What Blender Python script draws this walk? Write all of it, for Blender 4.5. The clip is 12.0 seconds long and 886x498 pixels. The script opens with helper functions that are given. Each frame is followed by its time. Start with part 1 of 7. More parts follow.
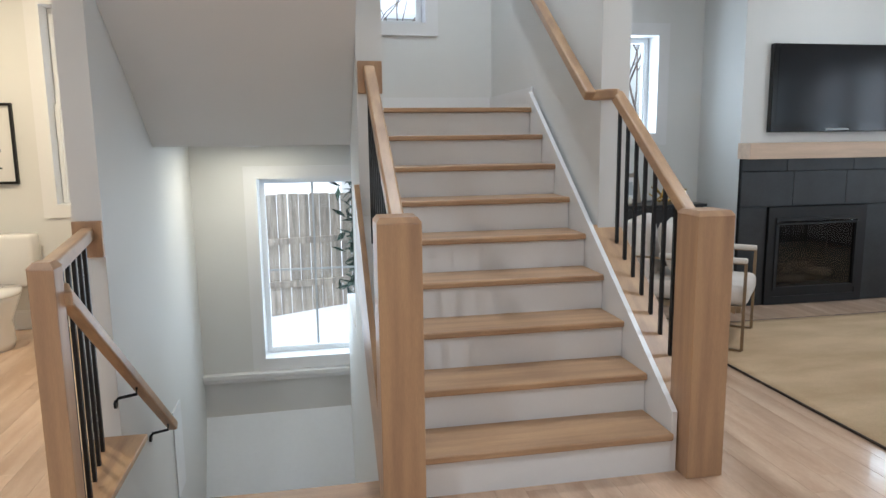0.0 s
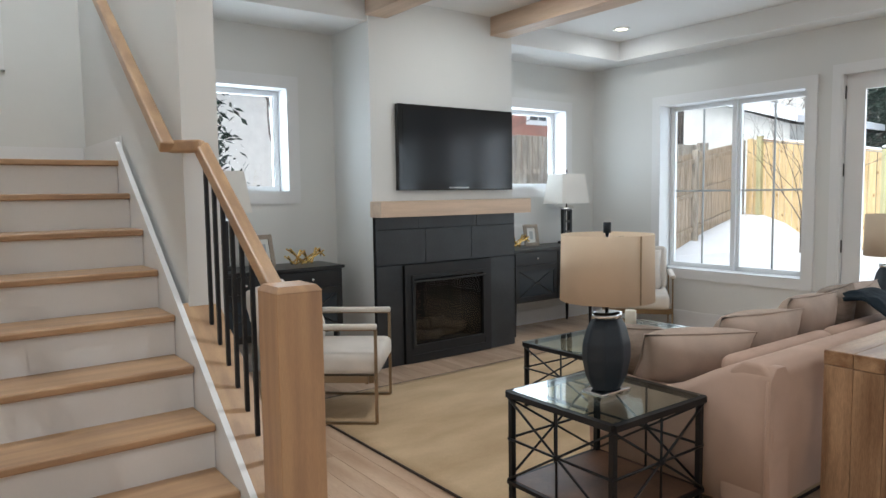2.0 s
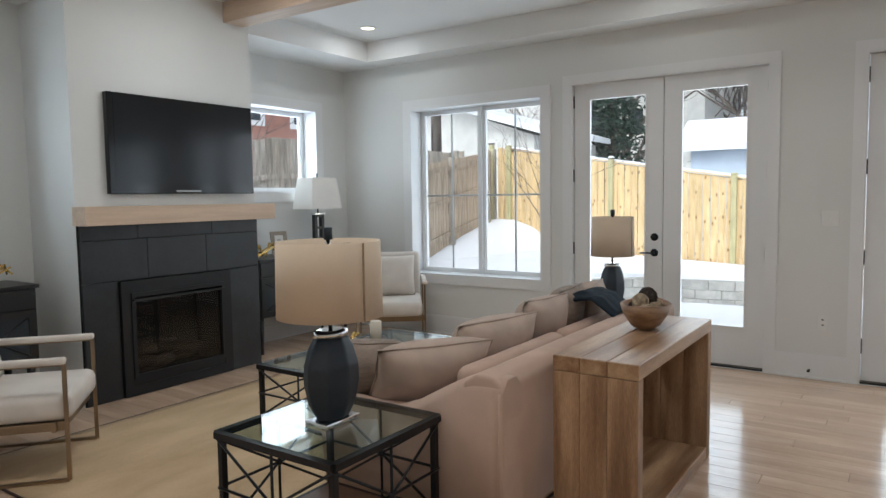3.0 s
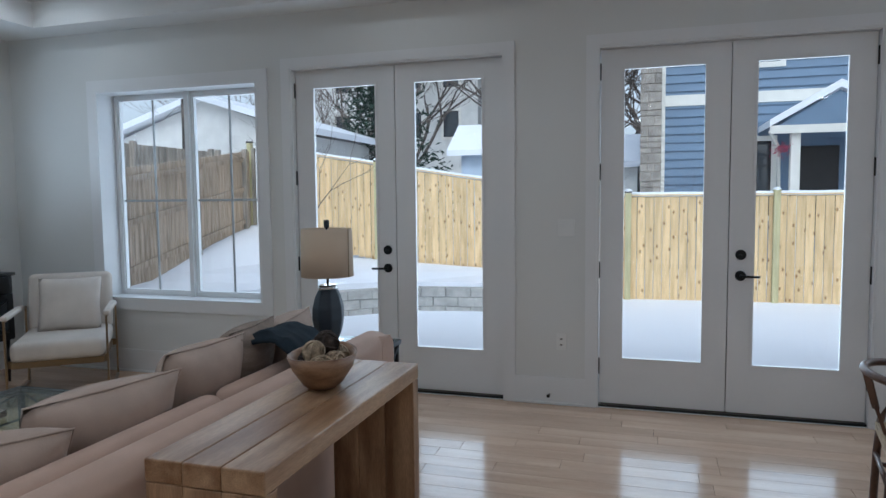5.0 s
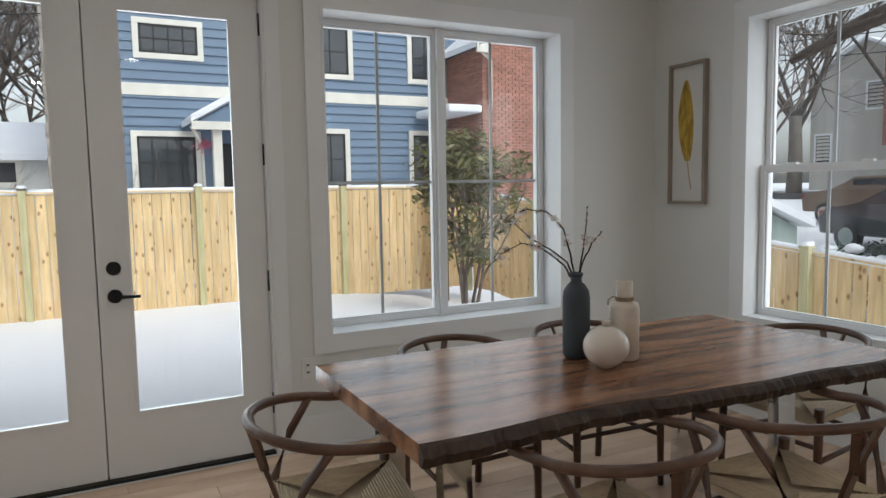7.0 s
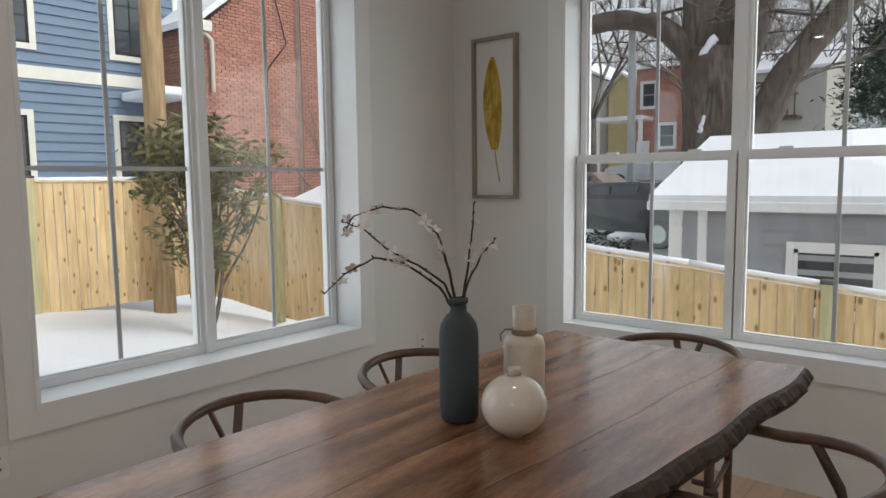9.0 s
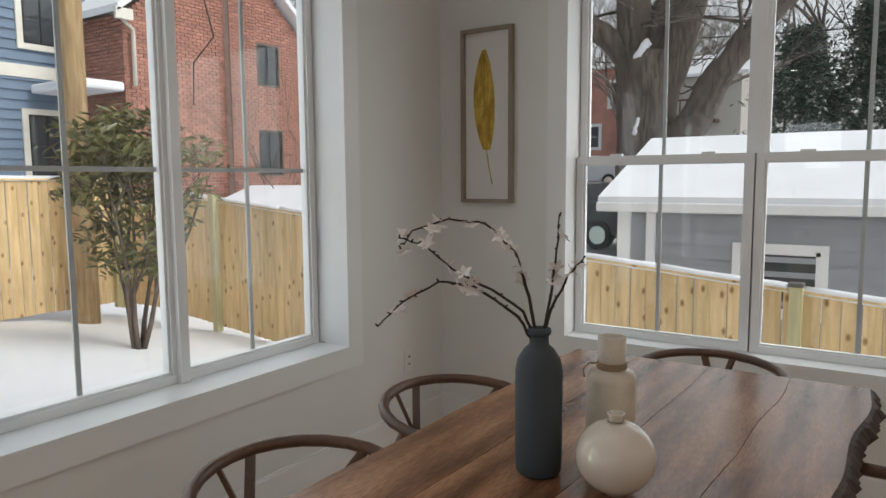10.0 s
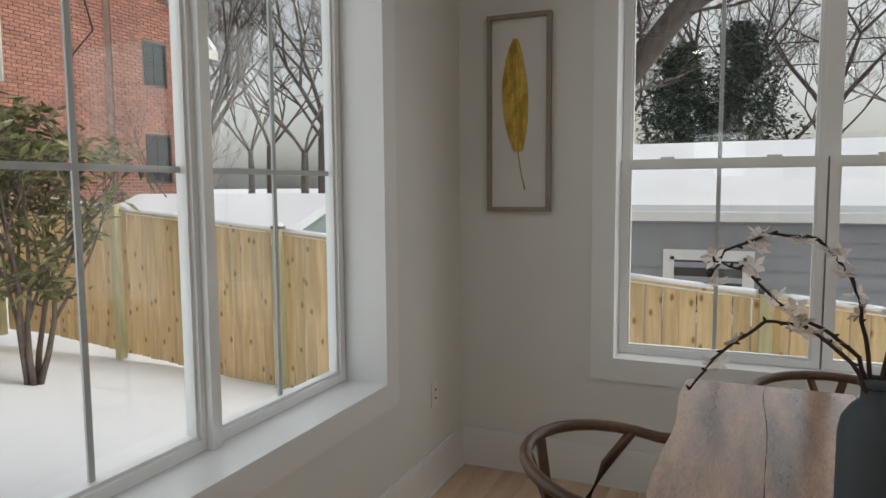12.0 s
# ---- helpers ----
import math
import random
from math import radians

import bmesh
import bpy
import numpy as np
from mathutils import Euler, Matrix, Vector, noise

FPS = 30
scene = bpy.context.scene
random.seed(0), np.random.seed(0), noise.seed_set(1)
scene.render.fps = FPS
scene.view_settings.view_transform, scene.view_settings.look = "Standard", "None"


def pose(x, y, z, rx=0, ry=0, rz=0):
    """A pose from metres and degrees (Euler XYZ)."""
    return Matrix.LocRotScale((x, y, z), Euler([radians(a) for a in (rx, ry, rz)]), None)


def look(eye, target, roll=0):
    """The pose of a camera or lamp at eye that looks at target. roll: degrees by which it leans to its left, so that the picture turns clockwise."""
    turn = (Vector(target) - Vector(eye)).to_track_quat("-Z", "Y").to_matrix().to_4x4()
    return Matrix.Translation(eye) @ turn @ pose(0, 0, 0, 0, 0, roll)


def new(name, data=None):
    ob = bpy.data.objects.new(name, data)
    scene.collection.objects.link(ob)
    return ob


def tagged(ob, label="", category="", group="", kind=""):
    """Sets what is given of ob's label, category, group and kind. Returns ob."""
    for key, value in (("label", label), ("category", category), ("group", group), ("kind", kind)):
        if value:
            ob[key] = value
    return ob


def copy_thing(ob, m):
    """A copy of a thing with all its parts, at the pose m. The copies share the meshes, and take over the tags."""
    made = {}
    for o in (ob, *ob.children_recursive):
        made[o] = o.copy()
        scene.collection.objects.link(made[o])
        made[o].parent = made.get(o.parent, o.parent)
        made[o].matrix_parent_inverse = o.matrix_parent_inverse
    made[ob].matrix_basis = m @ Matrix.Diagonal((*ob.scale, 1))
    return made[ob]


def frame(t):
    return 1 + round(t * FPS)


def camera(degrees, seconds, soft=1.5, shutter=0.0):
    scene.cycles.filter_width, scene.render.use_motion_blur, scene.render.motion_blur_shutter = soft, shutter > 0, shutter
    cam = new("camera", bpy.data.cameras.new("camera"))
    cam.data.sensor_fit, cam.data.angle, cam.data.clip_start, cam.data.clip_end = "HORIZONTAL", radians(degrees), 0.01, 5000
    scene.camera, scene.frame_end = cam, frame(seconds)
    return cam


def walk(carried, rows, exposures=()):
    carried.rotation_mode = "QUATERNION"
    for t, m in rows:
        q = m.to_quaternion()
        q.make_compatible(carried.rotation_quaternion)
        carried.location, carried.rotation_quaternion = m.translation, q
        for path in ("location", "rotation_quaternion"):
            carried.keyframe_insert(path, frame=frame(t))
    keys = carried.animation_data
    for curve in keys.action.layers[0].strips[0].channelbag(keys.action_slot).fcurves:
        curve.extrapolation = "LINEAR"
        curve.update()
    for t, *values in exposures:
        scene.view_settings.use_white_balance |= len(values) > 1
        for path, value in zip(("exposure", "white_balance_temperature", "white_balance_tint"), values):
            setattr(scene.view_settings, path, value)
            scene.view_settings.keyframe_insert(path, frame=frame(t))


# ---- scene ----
cam = camera(65.9, 12.0)
PATH = [
    (0, (0.054, 0.093, 1.434), (0.418, 2.035, 1.123), -0.7),
    (0.5, (0.212, 0.19, 1.452), (0.624, 2.127, 1.173), -0.6),
    (1, (0.369, 0.266, 1.459), (0.91, 2.176, 1.219), -0.6),
    (1.5, (0.485, 0.405, 1.477), (1.297, 2.221, 1.269), -0.5),
    (2, (0.675, 0.477, 1.447), (1.868, 2.074, 1.285), -0.8),
    (2.5, (0.923, 0.547, 1.445), (2.415, 1.87, 1.29), -0.7),
    (3, (1.128, 0.596, 1.421), (2.773, 1.723, 1.27), -0.8),
    (3.5, (1.381, 0.643, 1.422), (3.133, 1.596, 1.268), -0.9),
    (5.3, (2.442, 0.441, 1.447), (4.377, 0.924, 1.294), -0.8),
    (5.5, (2.557, 0.367, 1.449), (4.512, 0.759, 1.294), -1.0),
    (6, (2.845, 0.233, 1.435), (4.839, 0.234, 1.284), -1.0),
    (6.5, (3.129, 0.159, 1.43), (5.047, -0.384, 1.267), -0.9),
    (7, (3.373, 0.06, 1.41), (5.147, -0.846, 1.233), -1.0),
    (7.5, (3.64, -0.025, 1.431), (5.242, -1.208, 1.243), -0.8),
    (7.7, (3.745, -0.033, 1.442), (5.278, -1.303, 1.252), -0.8),
    (9.3, (4.506, -0.207, 1.384), (5.738, -1.769, 1.179), -0.5),
    (9.5, (4.608, -0.214, 1.401), (5.81, -1.799, 1.193), -0.4),
    (10, (4.833, -0.226, 1.408), (5.926, -1.889, 1.204), -0.4),
    (10.5, (5.057, -0.288, 1.402), (6.053, -2.011, 1.201), -0.4),
    (11, (5.245, -0.308, 1.403), (6.154, -2.079, 1.206), -0.4),
    (11.5, (5.441, -0.295, 1.412), (6.263, -2.108, 1.223), -0.4),
    (12, (5.695, -0.294, 1.397), (6.481, -2.124, 1.216), -0.4),
]
EXPOSURES = [(0.0, 1.2, 5600, 5), (2.5, 1.05, 5950, 5), (3.5, 0.75, 5800, 5), (5.5, 0.35, 5200, 4), (6.0, 0.4, 6100, 6), (6.5, 0.5, 5600, 4), (7.0, 0.55, 6150, 5), (7.5, 0.6, 6300, 6), (9.5, 0.6, 6450, 6), (12.0, 0.4, 6700, 6)]
walk(cam, [(t, look(eye, target, roll)) for t, eye, target, roll in PATH], EXPOSURES)

# ---- world and lights ----
world = bpy.data.worlds.new("world")
scene.world = world
world.use_nodes = True
wt = world.node_tree
sky = wt.nodes.new("ShaderNodeTexSky")
sky.sky_type = "NISHITA"
sky.sun_disc = False
sky.sun_elevation, sky.sun_rotation = radians(45), radians(258)
sky.air_density, sky.dust_density = 1.0, 3.0
soft_sky = wt.nodes.new("ShaderNodeHueSaturation")
soft_sky.inputs["Saturation"].default_value = 0.25
wt.links.new(sky.outputs[0], soft_sky.inputs["Color"])
wt.links.new(soft_sky.outputs[0], wt.nodes["Background"].inputs[0])
wt.nodes["Background"].inputs[1].default_value = 0.125


def lamp(name, kind, m, power, colour, size):
    data = bpy.data.lights.new(name, kind)
    data.energy, data.color = power, colour
    if kind == "SUN":
        data.angle = radians(size)
    elif kind == "AREA":
        data.shape, data.size = "DISK", size
    else:
        data.shadow_soft_size = size
    ob = new(name, data)
    ob.matrix_world = m
    return ob


lamp("sun", "SUN", look((-14, -3, 15), (0, 0, 0)), 0.5, (1.0, 0.97, 0.93), 25)

# fill lamps added just outside the openings, boosting the daylight that enters there
for x, y, z, wide, tall, turn, power in ((7.24, 4.21, 1.48, 1.5, 1.7, 90, 1.0), (7.24, -1.84, 1.49, 1.5, 1.7, 90, 0.75), (7.18, 2.34, 1.3, 1.4, 1.95, 90, 2.1), (7.18, 0.06, 1.3, 1.4, 1.95, 90, 2.1), (5.35, -3.7, 1.49, 1.65, 1.7, 0, 0.6), (2.66, 6.16, 1.91, 0.88, 0.84, 180, 0.9), (6.0, 6.16, 1.92, 0.9, 0.84, 180, 0.9), (0.04, 6.16, 0.39, 0.88, 1.5, 180, 1.0)):
    data = bpy.data.lights.new("window_daylight", "AREA")
    data.shape, data.size, data.size_y = "RECTANGLE", wide, tall
    data.energy, data.color = 6.0 * power, (0.86, 0.94, 1.0)
    new("window_daylight", data).matrix_world = pose(x, y, z, 90, 0, turn)

# ---- materials ----


def nodes_of(name):
    m = bpy.data.materials.new(name)
    m.use_nodes = True
    return m, m.node_tree.nodes, m.node_tree.links, m.node_tree.nodes["Principled BSDF"]


def surface(name, colour, rough=0.5, metal=0.0, vary=0.08, scale=3.0, fine=120.0, bump=0.05, random_tone=0.0, stretch=(1, 1, 1), second=None, coat=0.0, mix_lo=0.35, mix_hi=0.65, knots=0.0):
    """A plain surface with broad and fine variation; stretch below 1 lengthens the grain along that axis."""
    m, n, l, p = nodes_of(name)
    tc = n.new("ShaderNodeTexCoord")
    mp = n.new("ShaderNodeMapping")
    mp.inputs["Scale"].default_value = stretch
    l.new(tc.outputs["Object"], mp.inputs[0])
    vec = mp.outputs[0]
    if random_tone:
        info = n.new("ShaderNodeObjectInfo")
        geo = n.new("ShaderNodeNewGeometry")
        both = n.new("ShaderNodeMath")
        both.operation = "ADD"
        l.new(info.outputs["Random"], both.inputs[0])
        l.new(geo.outputs["Random Per Island"], both.inputs[1])
        off = n.new("ShaderNodeVectorMath")
        off.operation = "MULTIPLY_ADD"
        off.inputs[1].default_value = (1, 1, 1)
        cx = n.new("ShaderNodeCombineXYZ")
        sc = n.new("ShaderNodeMath")
        sc.operation = "MULTIPLY"
        sc.inputs[1].default_value = 37.0
        l.new(both.outputs[0], sc.inputs[0])
        for k in range(3):
            l.new(sc.outputs[0], cx.inputs[k])
        l.new(vec, off.inputs[0])
        l.new(cx.outputs[0], off.inputs[2])
        vec = off.outputs[0]
    big = n.new("ShaderNodeTexNoise")
    big.inputs["Scale"].default_value, big.inputs["Detail"].default_value = scale, 5
    small = n.new("ShaderNodeTexNoise")
    small.inputs["Scale"].default_value, small.inputs["Detail"].default_value = fine, 3
    l.new(vec, big.inputs["Vector"])
    l.new(vec, small.inputs["Vector"])
    ramp = n.new("ShaderNodeValToRGB")
    a = [max(0.0, c * (1 - vary)) for c in colour]
    b = second or [min(1.0, c * (1 + vary)) for c in colour]
    ramp.color_ramp.elements[0].color, ramp.color_ramp.elements[1].color = (*a, 1), (*b, 1)
    ramp.color_ramp.elements[0].position, ramp.color_ramp.elements[1].position = mix_lo, mix_hi
    l.new(big.outputs["Fac"], ramp.inputs[0])
    mix = n.new("ShaderNodeMix")
    mix.data_type, mix.blend_type = "RGBA", "MULTIPLY"
    mix.inputs["Factor"].default_value = min(1.0, vary * 2.5)
    l.new(ramp.outputs[0], mix.inputs["A"])
    l.new(small.outputs["Fac"], mix.inputs["B"])
    out = mix.outputs["Result"]
    hs = n.new("ShaderNodeHueSaturation")
    hs.inputs["Value"].default_value = 1.0 + min(1.0, vary * 2.5) * 0.6
    l.new(out, hs.inputs["Color"])
    if random_tone:
        mr = n.new("ShaderNodeMapRange")
        mr.inputs["From Max"].default_value = 2.0
        base = hs.inputs["Value"].default_value
        mr.inputs["To Min"].default_value, mr.inputs["To Max"].default_value = base * (1 - random_tone), base * (1 + random_tone)
        l.new(both.outputs[0], mr.inputs["Value"])
        l.new(mr.outputs[0], hs.inputs["Value"])
    out = hs.outputs[0]
    if knots:
        flat = n.new("ShaderNodeMapping")
        flat.inputs["Rotation"].default_value = (radians(90), 0, 0)
        flat.inputs["Scale"].default_value = (1, 0, 0.55)
        l.new(tc.outputs["Object"], flat.inputs[0])
        moved = n.new("ShaderNodeVectorMath")
        l.new(flat.outputs[0], moved.inputs[0])
        l.new(cx.outputs[0], moved.inputs[1])
        cell = n.new("ShaderNodeTexVoronoi")
        cell.voronoi_dimensions = "2D"
        cell.inputs["Scale"].default_value = knots
        l.new(moved.outputs[0], cell.inputs["Vector"])
        spot = n.new("ShaderNodeValToRGB")
        spot.color_ramp.elements[0].position, spot.color_ramp.elements[0].color = 0.035, (0.42, 0.3, 0.2, 1)
        spot.color_ramp.elements[1].position, spot.color_ramp.elements[1].color = 0.11, (1, 1, 1, 1)
        l.new(cell.outputs["Distance"], spot.inputs[0])
        darker = n.new("ShaderNodeMix")
        darker.data_type, darker.blend_type = "RGBA", "MULTIPLY"
        darker.inputs["Factor"].default_value = 1.0
        l.new(out, darker.inputs["A"])
        l.new(spot.outputs[0], darker.inputs["B"])
        out = darker.outputs["Result"]
    l.new(out, p.inputs["Base Color"])
    p.inputs["Roughness"].default_value, p.inputs["Metallic"].default_value = rough, metal
    p.inputs["Coat Weight"].default_value = coat
    if bump:
        bp = n.new("ShaderNodeBump")
        bp.inputs["Strength"].default_value, bp.inputs["Distance"].default_value = bump, 0.004
        l.new(small.outputs["Fac"], bp.inputs["Height"])
        l.new(bp.outputs[0], p.inputs["Normal"])
    return m


def glass(name, tint=(1, 1, 1), gloss=1.0):
    m, n, l, p = nodes_of(name)
    n.remove(p)
    tr, gl, fr, mx = n.new("ShaderNodeBsdfTransparent"), n.new("ShaderNodeBsdfGlossy"), n.new("ShaderNodeMapRange"), n.new("ShaderNodeMixShader")
    lw, pw = n.new("ShaderNodeLayerWeight"), n.new("ShaderNodeMath")
    pw.operation = "POWER"
    pw.inputs[1].default_value = 4.0
    l.new(lw.outputs["Facing"], pw.inputs[0])
    l.new(pw.outputs[0], fr.inputs["Value"])
    fr.inputs["To Min"].default_value, fr.inputs["To Max"].default_value = 0.025, 0.7
    tr.inputs[0].default_value = (*tint, 1)
    gl.inputs["Roughness"].default_value = 0.01
    gl.inputs["Color"].default_value = (gloss, gloss, gloss, 1)
    l.new(fr.outputs[0], mx.inputs[0])
    l.new(tr.outputs[0], mx.inputs[1])
    l.new(gl.outputs[0], mx.inputs[2])
    l.new(mx.outputs[0], n["Material Output"].inputs[0])
    return m


def glow(name, colour, strength):
    m, n, l, p = nodes_of(name)
    p.inputs["Base Color"].default_value = (*colour, 1)
    p.inputs["Emission Color"].default_value = (*colour, 1)
    p.inputs["Emission Strength"].default_value = strength
    return m


M = {}
M["wall"] = surface("wall_paint", (0.74, 0.74, 0.72), 0.6, vary=0.015, scale=1.2, fine=260, bump=0.03)
M["ceiling"] = surface("ceiling_paint", (0.8, 0.8, 0.79), 0.75, vary=0.015, scale=1.2, fine=260, bump=0.03)
M["trim"] = surface("trim_paint", (0.8, 0.8, 0.8), 0.35, vary=0.015, scale=2, fine=90, bump=0.02)
M["vinyl"] = surface("white_vinyl", (0.8, 0.81, 0.82), 0.3, vary=0.02, scale=4, fine=150, bump=0.0)
M["muntin"] = surface("grey_grille", (0.42, 0.44, 0.45), 0.4, vary=0.03)
M["floor"] = surface("floor_oak", (0.56, 0.385, 0.265), 0.18, vary=0.1, scale=2.2, fine=60, bump=0.03, random_tone=0.16, stretch=(3.5, 0.5, 3.5), second=(0.67, 0.485, 0.345), coat=0.25)
M["oak"] = surface("stair_oak", (0.42, 0.26, 0.15), 0.38, vary=0.12, scale=3.2, fine=75, bump=0.04, stretch=(0.45, 5, 5), second=(0.51, 0.325, 0.18))
M["oak_up"] = surface("newel_oak", (0.42, 0.255, 0.15), 0.38, vary=0.12, scale=3.2, fine=75, bump=0.04, stretch=(6, 6, 0.45), second=(0.5, 0.315, 0.175))
M["oak_y"] = surface("rail_oak", (0.42, 0.26, 0.15), 0.38, vary=0.12, scale=3.2, fine=75, bump=0.04, stretch=(6, 0.45, 3), second=(0.5, 0.32, 0.175))
M["beam"] = surface("pale_beam_wood", (0.56, 0.42, 0.31), 0.5, vary=0.08, scale=3, fine=70, bump=0.05, stretch=(5, 0.5, 5), second=(0.64, 0.49, 0.37))
M["mantel"] = surface("mantel_wood", (0.58, 0.43, 0.31), 0.5, vary=0.08, scale=3, fine=70, bump=0.05, stretch=(0.5, 5, 6), second=(0.66, 0.5, 0.37))
M["iron"] = surface("black_iron", (0.012, 0.012, 0.013), 0.45, metal=0.3, vary=0.2, bump=0.03)
M["black_metal"] = surface("blackened_steel", (0.02, 0.02, 0.022), 0.4, metal=0.6, vary=0.2, bump=0.03)
M["tile"] = surface("slate_tile", (0.022, 0.024, 0.027), 0.4, vary=0.2, scale=5, fine=60, bump=0.06, random_tone=0.1)
M["grout"] = surface("dark_grout", (0.012, 0.012, 0.013), 0.9, vary=0.2, bump=0.0)
M["firebox"] = surface("firebox_metal", (0.01, 0.01, 0.011), 0.5, metal=0.2, vary=0.2, bump=0.0)
M["log"] = surface("fire_log", (0.09, 0.065, 0.045), 0.9, vary=0.4, scale=12, fine=80, bump=0.4)
M["screen"] = surface("tv_screen", (0.006, 0.008, 0.011), 0.16, vary=0.05, bump=0.0)
M["gloss_black"] = surface("gloss_black_plastic", (0.008, 0.008, 0.009), 0.12, vary=0.1, bump=0.0)
M["cabinet"] = surface("black_lacquer", (0.012, 0.012, 0.013), 0.35, vary=0.15, scale=4, fine=60, bump=0.03)
M["cream"] = surface("cream_fabric", (0.66, 0.6, 0.54), 0.9, vary=0.05, scale=6, fine=420, bump=0.25)
M["sofa"] = surface("blush_linen", (0.53, 0.38, 0.3), 0.92, vary=0.06, scale=5, fine=420, bump=0.3)
M["pillow"] = surface("blush_pillow", (0.47, 0.37, 0.305), 0.95, vary=0.08, scale=7, fine=380, bump=0.35)
M["rib"] = surface("ribbed_pillow", (0.3, 0.235, 0.19), 0.95, vary=0.2, scale=8, fine=140, bump=0.6, stretch=(1, 1, 4))
M["navy"] = surface("navy_throw", (0.012, 0.022, 0.032), 0.95, vary=0.2, scale=9, fine=260, bump=0.5)
M["rug"] = surface("straw_rug", (0.58, 0.41, 0.24), 0.95, vary=0.14, scale=1.4, fine=110, bump=0.7, stretch=(1, 2.5, 1), second=(0.64, 0.47, 0.29))
M["brass"] = surface("brushed_bronze", (0.3, 0.22, 0.14), 0.33, metal=0.9, vary=0.1)
M["gold"] = surface("gold_metal", (0.72, 0.5, 0.17), 0.25, metal=1.0, vary=0.1)
M["chrome"] = surface("chrome", (0.75, 0.76, 0.78), 0.07, metal=1.0, vary=0.03, bump=0.0)
M["shade"] = surface("linen_lamp_shade", (0.62, 0.5, 0.37), 0.9, vary=0.05, scale=3, fine=300, bump=0.2)
M["shade_white"] = surface("white_lamp_shade", (0.8, 0.77, 0.72), 0.9, vary=0.04, scale=3, fine=300, bump=0.2)
M["navy_lamp"] = surface("navy_lamp_base", (0.015, 0.024, 0.036), 0.5, vary=0.15, bump=0.04)
M["acacia"] = surface("acacia_wood", (0.31, 0.16, 0.075), 0.36, vary=0.25, scale=2.4, fine=55, bump=0.08, stretch=(0.6, 5, 5), second=(0.5, 0.33, 0.19), random_tone=0.1)
M["acacia_up"] = surface("acacia_upright", (0.28, 0.15, 0.075), 0.45, vary=0.25, scale=2.4, fine=55, bump=0.08, stretch=(5, 5, 0.6), second=(0.48, 0.31, 0.18), random_tone=0.1)
M["table"] = surface("walnut_slab", (0.19, 0.08, 0.042), 0.2, vary=0.3, scale=2.0, fine=45, bump=0.05, stretch=(5, 0.7, 5), second=(0.47, 0.24, 0.13), random_tone=0.12)
M["bark_edge"] = surface("live_edge_bark", (0.05, 0.028, 0.018), 0.6, vary=0.4, scale=9, fine=40, bump=0.9)
M["walnut"] = surface("dark_walnut", (0.085, 0.042, 0.026), 0.35, vary=0.22, scale=5, fine=60, bump=0.05, second=(0.13, 0.066, 0.04))
M["cord"] = surface("paper_cord", (0.52, 0.42, 0.29), 0.85, vary=0.12, scale=20, fine=300, bump=0.4, random_tone=0.1)
M["vase_dark"] = surface("matte_slate_ceramic", (0.045, 0.055, 0.065), 0.7, vary=0.08, fine=200, bump=0.08)
M["vase_cream"] = surface("cream_ceramic", (0.6, 0.52, 0.43), 0.3, vary=0.08, scale=14, fine=180, bump=0.03)
M["vase_round"] = surface("glazed_cream_ceramic", (0.68, 0.6, 0.52), 0.12, vary=0.03, scale=8, bump=0.0, coat=0.5)
M["twine"] = surface("jute_twine", (0.33, 0.24, 0.15), 0.95, vary=0.2)
M["twig"] = surface("dark_twig", (0.05, 0.032, 0.024), 0.8, vary=0.3)
M["petal"] = surface("blossom_petal", (0.8, 0.74, 0.71), 0.8, vary=0.06)
M["frame_wood"] = surface("grey_wood_frame", (0.3, 0.25, 0.2), 0.55, vary=0.14, scale=5, stretch=(3, 3, 0.6))
M["mat"] = surface("picture_mat", (0.75, 0.74, 0.72), 0.7, vary=0.02)
M["feather"] = surface("gold_leaf_print", (0.5, 0.31, 0.035), 0.35, metal=0.35, vary=0.25, scale=14, fine=90, stretch=(3, 1, 1), bump=0.2, second=(0.68, 0.47, 0.09))
M["ink"] = surface("black_ink", (0.015, 0.015, 0.015), 0.6, vary=0.1)
M["porcelain"] = surface("white_porcelain", (0.8, 0.79, 0.77), 0.1, vary=0.01, bump=0.0, coat=0.4)
M["plate"] = surface("switch_plastic", (0.78, 0.78, 0.76), 0.35, vary=0.02, bump=0.0)
M["hardware"] = surface("black_hardware", (0.016, 0.018, 0.02), 0.42, metal=0.5, vary=0.1)
M["glass"] = glass("window_glass")
M["table_glass"] = glass("tempered_table_glass", (0.82, 0.9, 0.87))
M["fire_glass"] = glass("fireplace_glass", (0.75, 0.75, 0.75))
M["bowl"] = surface("carved_wood_bowl", (0.26, 0.14, 0.075), 0.5, vary=0.25, scale=9, stretch=(1, 1, 4), second=(0.38, 0.23, 0.13))
M["candle"] = surface("ivory_candle", (0.72, 0.66, 0.55), 0.5, vary=0.04)
M["pewter"] = surface("dark_pewter", (0.12, 0.11, 0.1), 0.6, vary=0.25)
M["rattan"] = surface("rattan_ball", (0.45, 0.35, 0.24), 0.9, vary=0.3, scale=25, fine=160, bump=0.8)
M["rattan_dark"] = surface("dark_rattan_ball", (0.07, 0.05, 0.04), 0.9, vary=0.4, scale=25, fine=160, bump=0.8)
M["snow"] = surface("snow", (0.84, 0.86, 0.9), 0.85, vary=0.02, scale=1.5, fine=30, bump=0.25)
M["pine"] = surface("new_pine_board", (0.7, 0.5, 0.25), 0.7, vary=0.12, scale=3.5, fine=45, bump=0.1, random_tone=0.16, stretch=(5, 5, 0.5), second=(0.8, 0.6, 0.33), knots=4.5)
